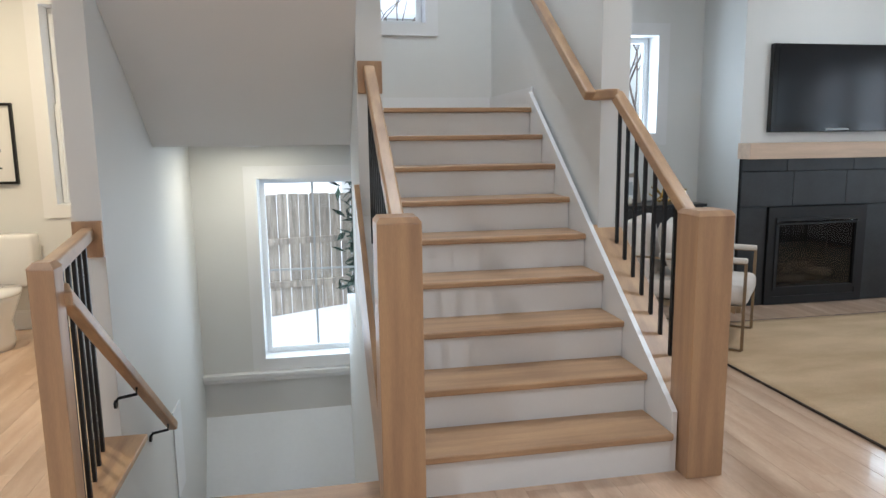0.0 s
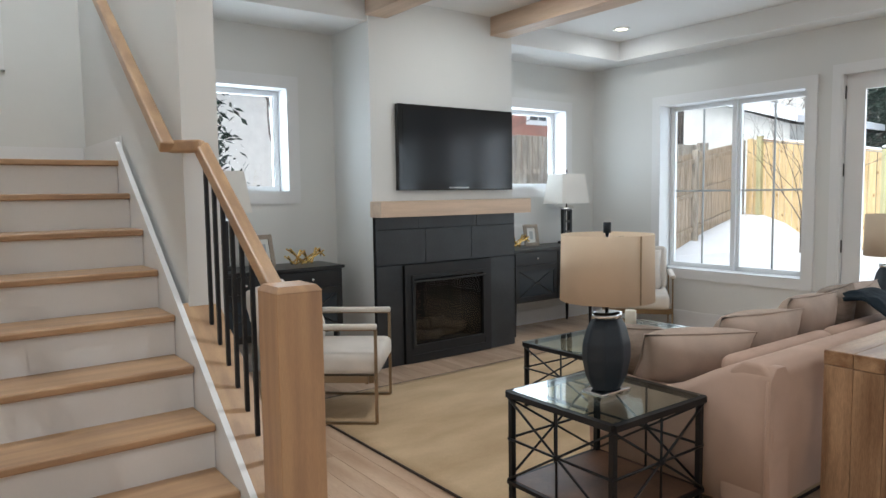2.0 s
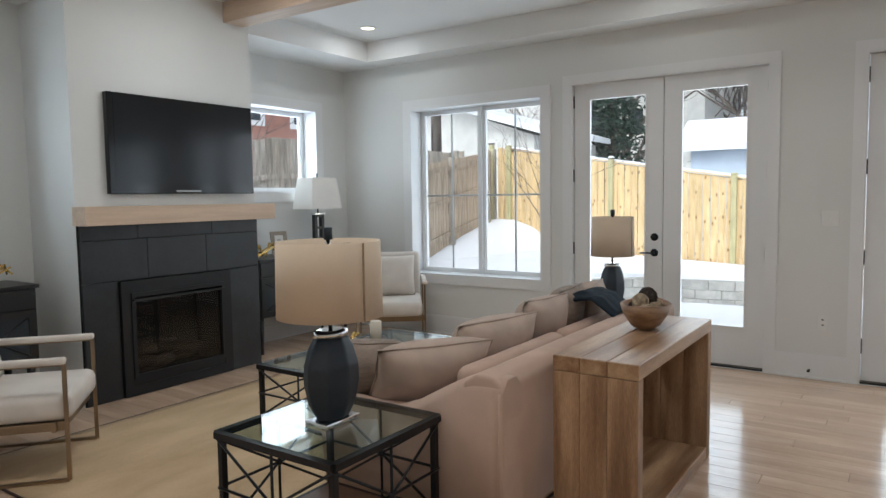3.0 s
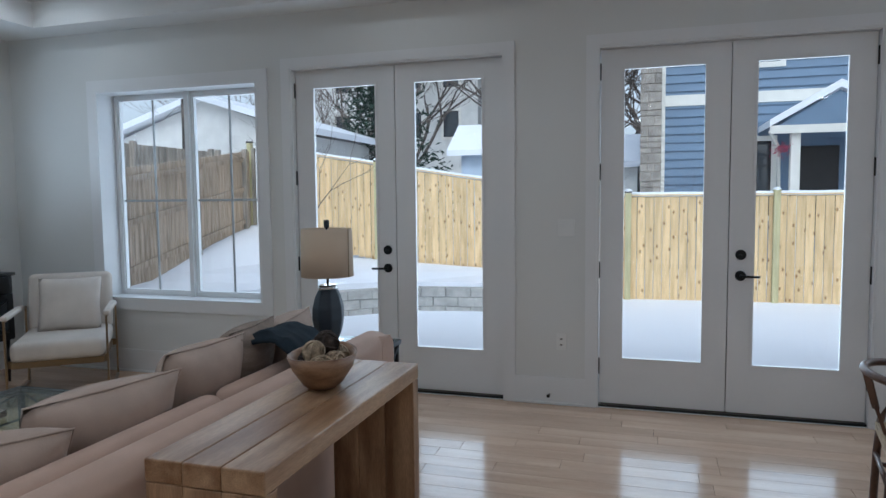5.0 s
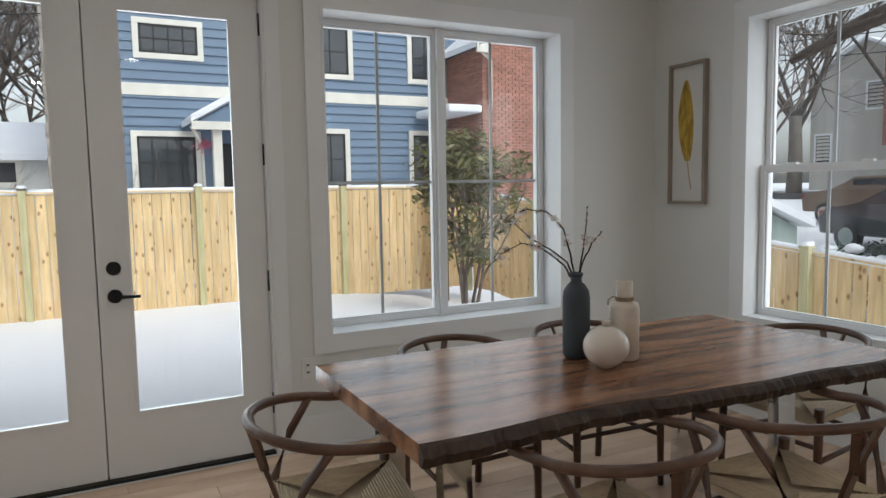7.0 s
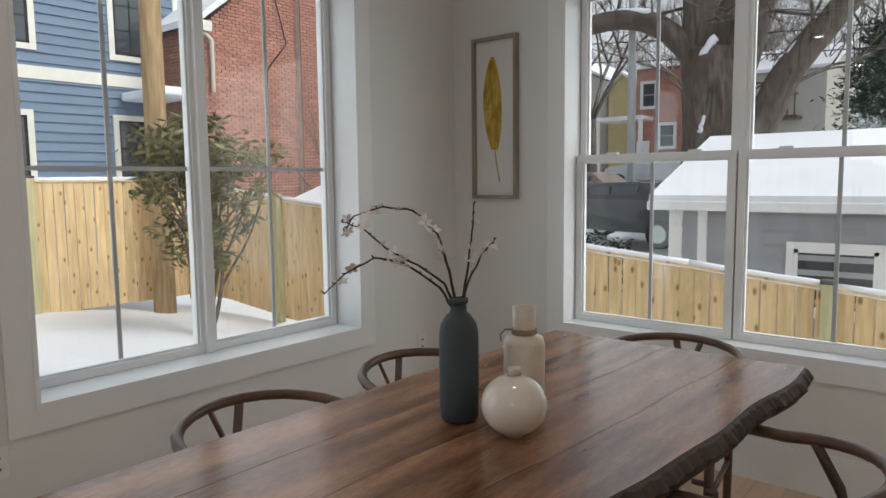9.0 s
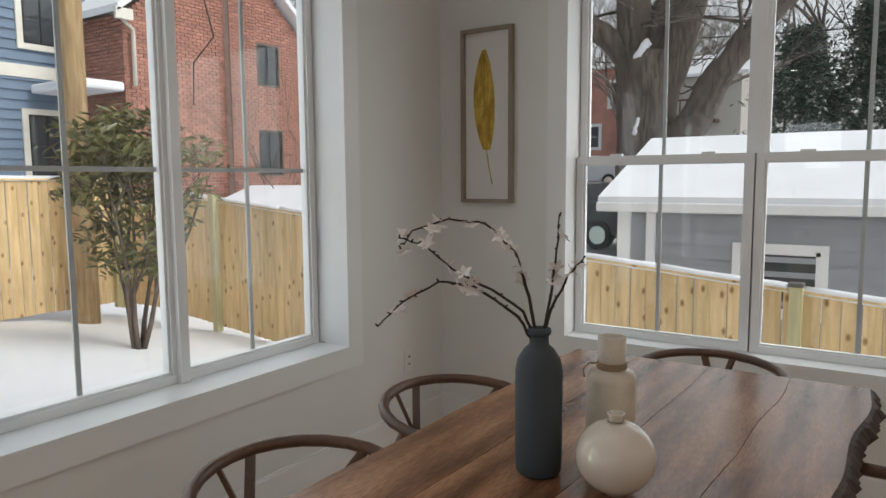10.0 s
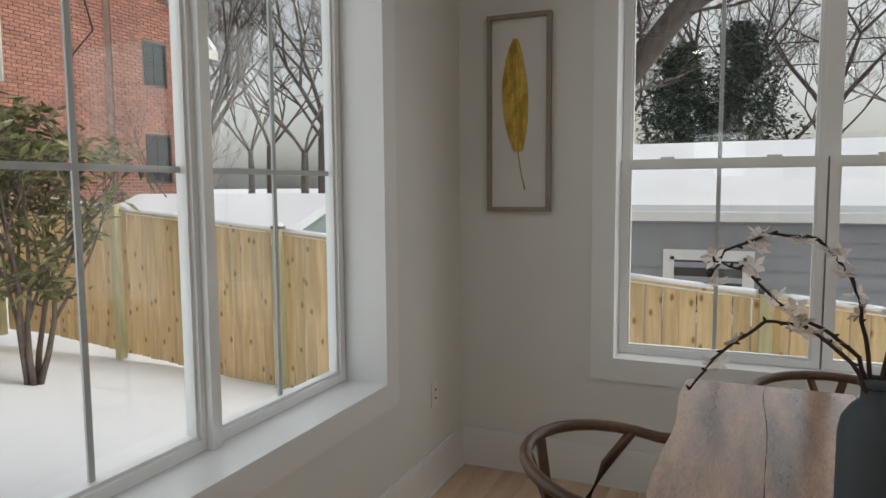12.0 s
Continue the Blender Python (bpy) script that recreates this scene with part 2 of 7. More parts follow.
M["treated"] = surface("green_treated_post", (0.5, 0.46, 0.26), 0.75, vary=0.14, scale=4, stretch=(5, 5, 0.6))
M["old_fence"] = surface("weathered_board", (0.36, 0.32, 0.27), 0.9, vary=0.25, scale=4, fine=45, bump=0.25, random_tone=0.22, stretch=(5, 5, 0.5), second=(0.52, 0.46, 0.38))
M["old_brown"] = surface("tan_weathered_board", (0.46, 0.37, 0.27), 0.9, vary=0.22, scale=4, fine=45, bump=0.2, random_tone=0.18, stretch=(5, 5, 0.5), second=(0.6, 0.5, 0.39))
M["block"] = surface("retaining_block", (0.42, 0.41, 0.38), 0.95, vary=0.15, scale=6, fine=60, bump=0.6, random_tone=0.15)
M["blue"] = surface("blue_lap_siding", (0.145, 0.21, 0.3), 0.6, vary=0.05, scale=2, fine=40, bump=0.06, random_tone=0.05)
M["house_trim"] = surface("cream_house_trim", (0.74, 0.72, 0.65), 0.6, vary=0.04)
M["window_dark"] = surface("dark_window_glass", (0.05, 0.06, 0.07), 0.06, vary=0.2, scale=0.8, bump=0.0)
M["stone"] = surface("ledge_stone", (0.33, 0.3, 0.26), 0.9, vary=0.25, scale=4, fine=30, bump=0.5, random_tone=0.4)
M["brick"] = surface("red_brick", (0.38, 0.185, 0.14), 0.9, vary=0.2, scale=3, fine=40, bump=0.3, random_tone=0.3)
M["mortar"] = surface("pale_mortar", (0.5, 0.43, 0.38), 0.95, vary=0.1)
M["grey_siding"] = surface("grey_vinyl_siding", (0.34, 0.36, 0.39), 0.55, vary=0.04, scale=2, bump=0.05, random_tone=0.04)
M["tan_siding"] = surface("beige_siding", (0.52, 0.5, 0.45), 0.7, vary=0.05)
M["white_siding"] = surface("white_painted_siding", (0.68, 0.67, 0.63), 0.7, vary=0.05)
M["pale_blue"] = surface("pale_blue_siding", (0.5, 0.58, 0.68), 0.7, vary=0.05)
M["yellow_siding"] = surface("yellow_siding", (0.6, 0.5, 0.25), 0.7, vary=0.05)
M["bark"] = surface("tree_bark", (0.12, 0.098, 0.08), 0.95, vary=0.5, scale=5, fine=16, bump=1.0, stretch=(3, 3, 0.5), second=(0.2, 0.165, 0.14))
M["bark_fine"] = surface("winter_twigs", (0.16, 0.125, 0.105), 0.95, vary=0.3)
M["utility"] = surface("utility_pole_wood", (0.4, 0.27, 0.14), 0.9, vary=0.2, scale=5, stretch=(4, 4, 0.4), second=(0.5, 0.36, 0.2))
M["leaf"] = surface("magnolia_leaf", (0.12, 0.135, 0.045), 0.35, vary=0.3, scale=9, random_tone=0.45, bump=0.0, second=(0.27, 0.25, 0.09))
M["needle"] = surface("evergreen_needles", (0.02, 0.045, 0.028), 0.8, vary=0.3, scale=4, random_tone=0.3, bump=0.0)
M["car_dark"] = surface("charcoal_car_paint", (0.03, 0.035, 0.042), 0.2, vary=0.05, bump=0.0, coat=0.6)
M["car_silver"] = surface("silver_car_paint", (0.5, 0.53, 0.56), 0.25, vary=0.03, bump=0.0, coat=0.6)
M["car_brown"] = surface("brown_car_paint", (0.16, 0.11, 0.075), 0.3, vary=0.05, bump=0.0, coat=0.6)
M["tyre"] = surface("tyre_rubber", (0.015, 0.015, 0.016), 0.9, vary=0.1)
M["red_light"] = surface("red_tail_light", (0.3, 0.01, 0.01), 0.2, vary=0.05, bump=0.0)
M["lamp_glow"] = glow("downlight_glow", (1.0, 0.82, 0.56), 3.0)
M["road"] = surface("wet_asphalt", (0.06, 0.06, 0.065), 0.6, vary=0.25, scale=1.0)
M["green_shed"] = surface("teal_shed_paint", (0.3, 0.37, 0.34), 0.7, vary=0.06)
M["maroon"] = surface("maroon_wall_paint", (0.14, 0.03, 0.035), 0.7, vary=0.08)
M["wreath"] = surface("pink_flowers", (0.45, 0.08, 0.14), 0.8, vary=0.3, scale=20)

# ---- building helpers ----


def box(bm, x0, x1, y0, y1, z0, z1, m=None):
    vs = [bm.verts.new((x, y, z)) for x in (x0, x1) for y in (y0, y1) for z in (z0, z1)]
    if m is not None:
        for v in vs:
            v.co = m @ v.co
    for f in ((0, 1, 3, 2), (4, 6, 7, 5), (0, 4, 5, 1), (2, 3, 7, 6), (0, 2, 6, 4), (1, 5, 7, 3)):
        bm.faces.new([vs[i] for i in f])
    return vs


def soften(bm, width=0.005, segments=2):
    bmesh.ops.bevel(bm, geom=list(bm.edges), offset=width, segments=segments, profile=0.5, affect="EDGES")
    return bm


def block(x0, x1, y0, y1, z0, z1, bevel=0.0, segments=2):
    bm = bmesh.new()
    box(bm, x0, x1, y0, y1, z0, z1)
    return soften(bm, bevel, segments) if bevel else bm


def tube(bm, pts, radius, sides=8, taper=None):
    """A round bar along a line of points; taper gives the radius at the far end."""
    pts = [Vector(p) for p in pts]
    rings = []
    for i, p in enumerate(pts):
        d = (pts[min(i + 1, len(pts) - 1)] - pts[max(i - 1, 0)]).normalized()
        a = d.cross(Vector((0, 0, 1)) if abs(d.z) < 0.95 else Vector((1, 0, 0))).normalized()
        b = d.cross(a)
        r = radius if taper is None else radius + (taper - radius) * i / (len(pts) - 1)
        rings.append([bm.verts.new(p + r * (math.cos(2 * math.pi * k / sides) * a + math.sin(2 * math.pi * k / sides) * b)) for k in range(sides)])
    for u, v in zip(rings, rings[1:]):
        for k in range(sides):
            bm.faces.new((u[k], u[(k + 1) % sides], v[(k + 1) % sides], v[k])).smooth = True
    bm.faces.new(rings[0][::-1])
    bm.faces.new(rings[-1])
    return bm


def bar(bm, a, b, w, h):
    """A square bar of width w and height h from a to b."""
    a, b = Vector(a), Vector(b)
    d = b - a
    m = Matrix.Translation((a + b) / 2) @ d.to_track_quat("Y", "Z").to_matrix().to_4x4()
    box(bm, -w / 2, w / 2, -d.length / 2, d.length / 2, -h / 2, h / 2, m)
    return bm


def lathe(bm, profile, cx=0.0, cy=0.0, sides=32):
    rings = [[bm.verts.new((cx + r * math.cos(2 * math.pi * k / sides), cy + r * math.sin(2 * math.pi * k / sides), z)) for k in range(sides)] for r, z in profile]
    for u, v in zip(rings, rings[1:]):
        for k in range(sides):
            bm.faces.new((u[k], u[(k + 1) % sides], v[(k + 1) % sides], v[k])).smooth = True
    bm.faces.new(rings[0][::-1])
    bm.faces.new(rings[-1])
    return bm


def part(name, bm, material, parent=None, label="", at=None):
    bmesh.ops.recalc_face_normals(bm, faces=list(bm.faces))
    me = bpy.data.meshes.new(name)
    bm.to_mesh(me)
    bm.free()
    me.materials.append(M[material])
    ob = new(name, me)
    if parent is not None:
        ob.parent = parent
    if at is not None:
        ob.matrix_basis = at
    if label:
        ob["label"] = label
    return ob


def shared(name, me, parent, m):
    ob = new(name, me)
    ob.parent = parent
    ob.matrix_basis = m
    return ob


def thing(name, label, category, m=None, group="", kind=""):
    ob = new(name)
    ob.empty_display_size = 0.05
    if m is not None:
        ob.matrix_basis = m
    return tagged(ob, label, category, group, kind)


def setting(name, bm, material, label, category="structure"):
    return tagged(part(name, bm, material), label, category, kind="structure")


def panel_cells(u0, u1, z0, z1, holes):
    us = sorted({u0, u1, *[h[0] for h in holes], *[h[1] for h in holes]})
    zs = sorted({z0, z1, *[h[2] for h in holes], *[h[3] for h in holes]})
    for a, b in zip(us, us[1:]):
        for c, d in zip(zs, zs[1:]):
            if not any(h[0] < (a + b) / 2 < h[1] and h[2] < (c + d) / 2 < h[3] for h in holes):
                yield a, b, c, d


def wall_x(name, x0, x1, y0, y1, z0, z1, holes, label, material="wall"):
    bm = bmesh.new()
    for a, b, c, d in panel_cells(y0, y1, z0, z1, holes):
        box(bm, x0, x1, a, b, c, d)
    bmesh.ops.remove_doubles(bm, verts=list(bm.verts), dist=0.0005)
    return setting(name, bm, material, label, "wall")


def wall_y(name, y0, y1, x0, x1, z0, z1, holes, label, material="wall"):
    bm = bmesh.new()
    for a, b, c, d in panel_cells(x0, x1, z0, z1, holes):
        box(bm, a, b, y0, y1, c, d)
    bmesh.ops.remove_doubles(bm, verts=list(bm.verts), dist=0.0005)
    return setting(name, bm, material, label, "wall")


# ---- the plan ----
XE, YN, YS, XW = 6.95, 5.9, -3.43, -3.2
CEIL, TRAY = 2.83, 3.03
RISE, RUN, Y1 = 0.184, 0.2515, 2.63
W1 = (3.449, 4.978, 0.615, 2.345)
W2 = (-2.623, -1.058, 0.613, 2.375)
D1 = (1.517, 3.162, 0.0, 2.42)
D2 = (-0.762, 0.885, 0.0, 2.42)
W3 = (4.49, 6.207, 0.598, 2.388)
NW = (2.2, 3.12, 1.47, 2.35)
NE = (5.52, 6.48, 1.485, 2.36)
ST = (-0.42, 0.5, -0.39, 1.16)
UP = (0.1, 1.03, 2.39, 3.6)
BW = (-1.93, -1.2, 0.97, 2.5)

wall_x("wall_east", XE, XE + 0.2, YS - 0.2, YN + 0.2, -0.1, 3.3, [W1, W2, D1, D2], "pale grey painted wall with garden doors")
wall_y("wall_south", YS - 0.2, YS, XW - 0.2, XE, -0.1, 3.3, [W3], "pale grey painted dining room wall")
wall_y("wall_north", YN, YN + 0.2, XW - 0.2, XE, -2.0, 5.6, [NW, NE, ST, UP, BW], "pale grey painted wall with small windows")
wall_x("wall_west", XW - 0.2, XW, YS, YN, -0.1, 3.3, [], "pale painted wall closing the hall")
wall_x("wall_stair_right", 1.58, 1.74, 3.6, YN, 0.0, 5.6, [], "white painted wall beside the rising stair")
wall_x("wall_stair_left", -1.05, -0.92, 3.5, YN, -2.0, 5.6, [], "white painted wall beside the descending stair")
wall_x("wall_between_flights", 0.3, 0.44, 3.85, 4.66, 1.0, 5.6, [], "white painted wall between two stair flights")
wall_y("chimney_breast", 5.28, 5.6, 3.55, 5.09, 0, TRAY, [(3.88, 4.71, 0.07, 0.77)], "white painted chimney breast")
setting("chimney_back", block(3.55, 5.09, 5.6, YN, 0, TRAY), "wall", "white painted back of the chimney breast", "wall")

# floor slab and its boards; the well of the descending stair is left open
bm = bmesh.new()
box(bm, XW, XE, YS, 2.66, -0.12, -0.014)
box(bm, XW, -1.0, 2.66, YN, -0.12, -0.014)
box(bm, 0.44, XE, 2.66, YN, -0.12, -0.014)
floor = setting("floor", bm, "grout", "pale oak strip floor with a satin finish", "floor")

# ceilings: lowered rim and a raised tray over the sitting room
TX0, TX1, TY0, TY1 = 2.35, 6.66, 0.9, 5.3
bm = bmesh.new()
box(bm, XW, XE, YS, TY0, CEIL, 3.3)
box(bm, TX1, XE, TY0, YN, CEIL, 3.3)
box(bm, 1.74, TX1, TY1, YN, CEIL, 3.3)
box(bm, 1.74, TX0, TY0, TY1, CEIL, 3.3)
box(bm, XW, 1.74, TY0, 2.55, CEIL, 3.3)
box(bm, XW, -1.05, 2.55, YN, CEIL, 3.3)
box(bm, TX0, TX1, TY0, TY1, TRAY, 3.3)
setting("ceiling", bm, "ceiling", "white ceiling with a raised tray", "ceiling")
setting("ceiling_stair", block(-1.05, 1.74, 2.4, YN, 5.6, 5.7), "ceiling", "white ceiling over the stairwell", "ceiling")
wall_y("wall_stair_front", 2.4, 2.55, -1.05, 1.74, 3.3, 5.6, [], "white wall closing the upper stairwell")
wall_x("wall_stair_upper", 1.58, 1.74, 2.55, 3.6, CEIL, 5.6, [], "white wall over the stair opening")
wall_x("wall_stair_upper_left", -1.05, -0.92, 2.55, 3.5, CEIL, 5.6, [], "white wall over the descending stair")

for x in (3.62, 4.93):
    tagged(part("ceiling_beam", block(x - 0.1, x + 0.1, TY0 + 0.002, 5.277, 2.865, TRAY + 0.02, 0.003), "beam"), "pale oak box beam across the tray ceiling", "beam", "ceiling beams", "structure")


def downlight(x, y, z, power, colour=(1.0, 0.96, 0.92)):
    d = thing("downlight", "round recessed downlight with white trim, lit, many added as fill", "light", pose(x, y, z), "recessed downlights")
    bm = bmesh.new()
    lathe(bm, [(0.06, 0.0), (0.085, 0.0), (0.085, -0.006), (0.062, -0.008), (0.06, 0.0)], sides=24)
    part("trim_ring", bm, "vinyl", d)
    bm = bmesh.new()
    lathe(bm, [(0.001, -0.001), (0.061, -0.001), (0.061, -0.003), (0.001, -0.003)], sides=24)
    part("lens", bm, "lamp_glow", d, "glowing warm lens")
    lamp("downlight_lamp", "AREA", pose(x, y, z - 0.012), power, colour, 0.12)


# the (6.2, 4.9) downlight is known; the others in this row are added fill
for x, y, z, power in ((6.2, 4.9, TRAY, 1.6), (4.28, 4.4, TRAY, 3.5), (6.2, 2.2, TRAY, 0.9), (2.85, 2.9, TRAY, 9), (4.28, 1.5, TRAY, 3), (0.6, 0.6, CEIL, 6), (2.6, -0.4, CEIL, 2), (0.6, -1.8, CEIL, 5), (2.8, -2.4, CEIL, 2.5), (5.2, -1.5, CEIL, 1.6), (-1.6, 0.8, CEIL, 14)):
    downlight(x, y, z, power * 0.95)
downlight(-0.4, 5.35, 1.419, 3.0, (1.0, 0.84, 0.62))
downlight(-2.0, 4.6, CEIL, 16, (1.0, 0.76, 0.48))
# unseen extra lamp, added to brighten the upper stairwell
downlight(0.7, 4.0, 5.6, 25, (1.0, 0.98, 0.96))

# ---- windows and doors ----


def rect_frame(bm, u0, u1, z0, z1, w, d0, d1, axis):
    for a, b, c, d in ((u0, u1, z0, z0 + w), (u0, u1, z1 - w, z1), (u0, u0 + w, z0 + w, z1 - w), (u1 - w, u1, z0 + w, z1 - w)):
        if axis == "x":
            box(bm, d0, d1, a, b, c, d)
        else:
            box(bm, a, b, d0, d1, c, d)


def window(name, axis, face, out, hole, label, units=1, hung=False, grille=True, casing=0.09, sill=False):
    """A window in a wall whose inner face lies at face; out is +1 or -1 along the axis."""
    u0, u1, z0, z1 = hole
    w = thing(name, label, "window", kind="structure")

    def span(a, b):
        return min(face + out * a, face + out * b), max(face + out * a, face + out * b)

    def bx(bm, a, b, c, d, p, q):
        lo, hi = span(p, q)
        if axis == "x":
            box(bm, lo, hi, a, b, c, d)
        else:
            box(bm, a, b, lo, hi, c, d)

    bm = bmesh.new()
    lo, hi = span(-0.018, -0.0005)
    rect_frame(bm, u0 - casing, u1 + casing, z0 - casing, z1 + casing, casing, lo, hi, axis)
    part("casing", bm, "trim", w)
    bm = bmesh.new()
    lo, hi = span(-0.02, 0.225)
    rect_frame(bm, u0 - 0.002, u1 + 0.002, z0 - 0.002, z1 + 0.002, 0.016, lo, hi, axis)
    part("jamb_lining", bm, "vinyl", w)
    if sill:
        bm = bmesh.new()
        bx(bm, u0 - casing - 0.02, u1 + casing + 0.02, z0 - casing - 0.028, z0 - casing, -0.06, -0.0005)
        part("window_sill", bm, "trim", w)
    n = units
    width = (u1 - u0 - 0.03) / n
    for i in range(n):
        a, b = u0 + 0.015 + i * width + 0.004, u0 + 0.015 + (i + 1) * width - 0.004
        halves = [(z0 + 0.015, (z0 + z1) / 2 + 0.02, 0.105, 0.145), ((z0 + z1) / 2 - 0.02, z1 - 0.015, 0.147, 0.187)] if hung else [(z0 + 0.015, z1 - 0.015, 0.165, 0.22)]
        for c, d, p, q in halves:
            bm = bmesh.new()
            lo, hi = span(p, q)
            rect_frame(bm, a, b, c, d, 0.034, lo, hi, axis)
            lo, hi = span(p + 0.012, q - 0.006)
            rect_frame(bm, a + 0.034, b - 0.034, c + 0.034, d - 0.034, 0.01, lo, hi, axis)
            sash = part("sash", bm, "vinyl", w)
            g = bmesh.new()
            bx(g, a + 0.042, b - 0.042, c + 0.042, d - 0.042, (p + q) / 2 - 0.003, (p + q) / 2 + 0.003)
            pane = part("pane", g, "glass", sash)
            pane.visible_shadow = False
            if grille:
                g = bmesh.new()
                mid = (a + b) / 2
                if hung:
                    bx(g, mid - 0.009, mid + 0.009, c + 0.042, d - 0.042, (p + q) / 2 + 0.005, (p + q) / 2 + 0.012)
                else:
                    zm = c + (d - c) * 0.475
                    bx(g, mid - 0.009, mid + 0.009, c + 0.042, d - 0.042, (p + q) / 2 + 0.005, (p + q) / 2 + 0.012)
                    bx(g, a + 0.042, b - 0.042, zm - 0.009, zm + 0.009, (p + q) / 2 + 0.0055, (p + q) / 2 + 0.0115)
                part("grille", g, "muntin", sash)
        if hung:
            g = bmesh.new()
            for q in (a + 0.2, b - 0.2):
                bx(g, q - 0.03, q + 0.03, (z0 + z1) / 2 + 0.02, (z0 + z1) / 2 + 0.032, 0.112, 0.14)
            part("sash_lock", g, "vinyl", w)
        if i:
            g = bmesh.new()
            bx(g, a - 0.024, a + 0.016, z0 + 0.015, z1 - 0.015, 0.14, 0.222)
            part("mullion", g, "vinyl", w)
    return w


window("window_1", "x", XE, 1, W1, "wide white twin casement window over the garden", 2)
window("window_2", "x", XE, 1, W2, "wide white twin casement window beside the table", 2)
window("window_3", "y", YS, -1, W3, "white double-hung window pair with a central mullion", 2, hung=True)
window("window_4", "y", YN, 1, NW, "small white square window beside the chimney breast", 1, grille=False)
window("window_5", "y", YN, 1, NE, "small white square window in the corner niche", 1, grille=False)
window("window_6", "y", YN, 1, ST, "white window over the lower stair landing", 1)
window("window_7", "y", YN, 1, UP, "white window over the upper stair landing", 1, grille=False)
window("window_8", "y", YN, 1, BW, "white window in the bathroom", 1, hung=True, grille=False)


def french_door(name, hole, handle_left, label):
    y0, y1, z0, z1 = hole
    d = thing(name, label, "door", kind="structure")
    bm = bmesh.new()
    lo, hi = XE - 0.018, XE - 0.0005
    c = 0.075
    box(bm, lo, hi, y0 - c, y0, 0, z1 + c)
    box(bm, lo, hi, y1, y1 + c, 0, z1 + c)
    box(bm, lo, hi, y0, y1, z1, z1 + c)
    part("casing", bm, "trim", d)
    bm = bmesh.new()
    box(bm, XE - 0.01, XE + 0.19, y0 - 0.001, y0 + 0.012, 0, z1)
    box(bm, XE - 0.01, XE + 0.19, y1 - 0.012, y1 + 0.001, 0, z1)
    box(bm, XE - 0.01, XE + 0.19, y0 + 0.012, y1 - 0.012, z1 - 0.012, z1)
    part("door_frame", bm, "trim", d)
    part("threshold", block(XE + 0.02, XE + 0.2, y0 + 0.012, y1 - 0.012, 0.0, 0.014, 0.003), "hardware", d)
    mid = (y0 + y1) / 2
    part("astragal", block(XE + 0.091, XE + 0.105, mid - 0.025, mid + 0.025, 0.022, z1 - 0.016, 0.002, 1), "trim", d)
    for k, (a, b) in enumerate(((mid + 0.003, y1 - 0.017), (y0 + 0.017, mid - 0.003))):
        x0, x1 = XE + 0.045, XE + 0.09
        bm = bmesh.new()
        st = 0.136
        box(bm, x0, x1, a, a + st, 0.022, z1 - 0.016)
        box(bm, x0, x1, b - st, b, 0.022, z1 - 0.016)
        box(bm, x0, x1, a + st, b - st, 0.022, 0.325)
        box(bm, x0, x1, a + st, b - st, 2.286, z1 - 0.016)
        leaf = part("door_leaf", bm, "trim", d)
        bm = bmesh.new()
        rect_frame(bm, a + st, b - st, 0.325, 2.286, 0.016, x0 - 0.006, x0 + 0.02, "x")
        part("glazing_bead", bm, "trim", leaf)
        pane = part("pane", block(x0 + 0.02, x0 + 0.026, a + st + 0.004, b - st - 0.004, 0.329, 2.282), "glass", leaf)
        pane.visible_shadow = False
        hy = b + 0.006 if k == 0 else a - 0.006
        for hz in (0.28, 0.94, 1.6, 2.26):
            bm = bmesh.new()
            tube(bm, [(x0 - 0.008, hy, hz - 0.055), (x0 - 0.008, hy, hz + 0.055)], 0.009, 8)
            part("hinge", bm, "hardware", leaf)
        if (k == 1) != handle_left:
            continue
    ky = mid + 0.07 if handle_left else mid - 0.075
    way = 1 if handle_left else -1
    for z in (0.92, 1.055):
        bm = bmesh.new()
        lathe(bm, [(0.033, 0), (0.033, 0.008), (0.028, 0.012)], sides=24)
        rose = part("rosette" if z < 1.0 else "deadbolt", bm, "hardware", d, at=pose(XE + 0.044, ky, z, 0, -90, 0))
        if z > 1:
            bm = block(-0.004, 0.004, -0.012, 0.012, 0.012, 0.026, 0.002)
            part("thumb_turn", bm, "hardware", rose)
    bm = bmesh.new()
    tube(bm, [(XE + 0.034, ky, 0.92), (XE + 0.0, ky, 0.92), (XE - 0.008, ky + way * 0.02, 0.92), (XE - 0.008, ky + way * 0.11, 0.918)], 0.008, 8)
    part("door_handle", bm, "hardware", d, "black lever handle")
    return d


french_door("door_1", D1, True, "white glazed french doors, closed, with black hardware")
french_door("door_2", D2, False, "white glazed french doors beside the dining table, closed")


def baseboard(x0, x1, y0, y1, h=0.15):
    bm = bmesh.new()
    box(bm, x0, x1, y0, y1, 0, h - 0.012)
    dx, dy = (0.006, 0) if x1 - x0 < y1 - y0 else (0, 0.006)
    box(bm, x0 + dx / 2, x1 - dx / 2, y0 + dy / 2, y1 - dy / 2, h - 0.012, h)
    return setting("baseboard", bm, "trim", "white painted baseboard", "baseboard")


t = 0.016
for a, b in ((YS, D2[0] - 0.075), (D2[1] + 0.075, D1[0] - 0.075), (D1[1] + 0.075, YN)):
    baseboard(XE - t, XE, a, b, 0.19)
    setting("shoe_moulding", soften(block(XE - t - 0.014, XE - t, a, b, 0, 0.018), 0.004), "trim", "white quarter round at the floor", "baseboard")
baseboard(XW, XE - t, YS, YS + t, 0.19)
baseboard(1.74, 3.55, YN - t, YN)
baseboard(5.09, XE - t, YN - t, YN)
baseboard(1.74, 1.74 + t, 3.6, YN - t)
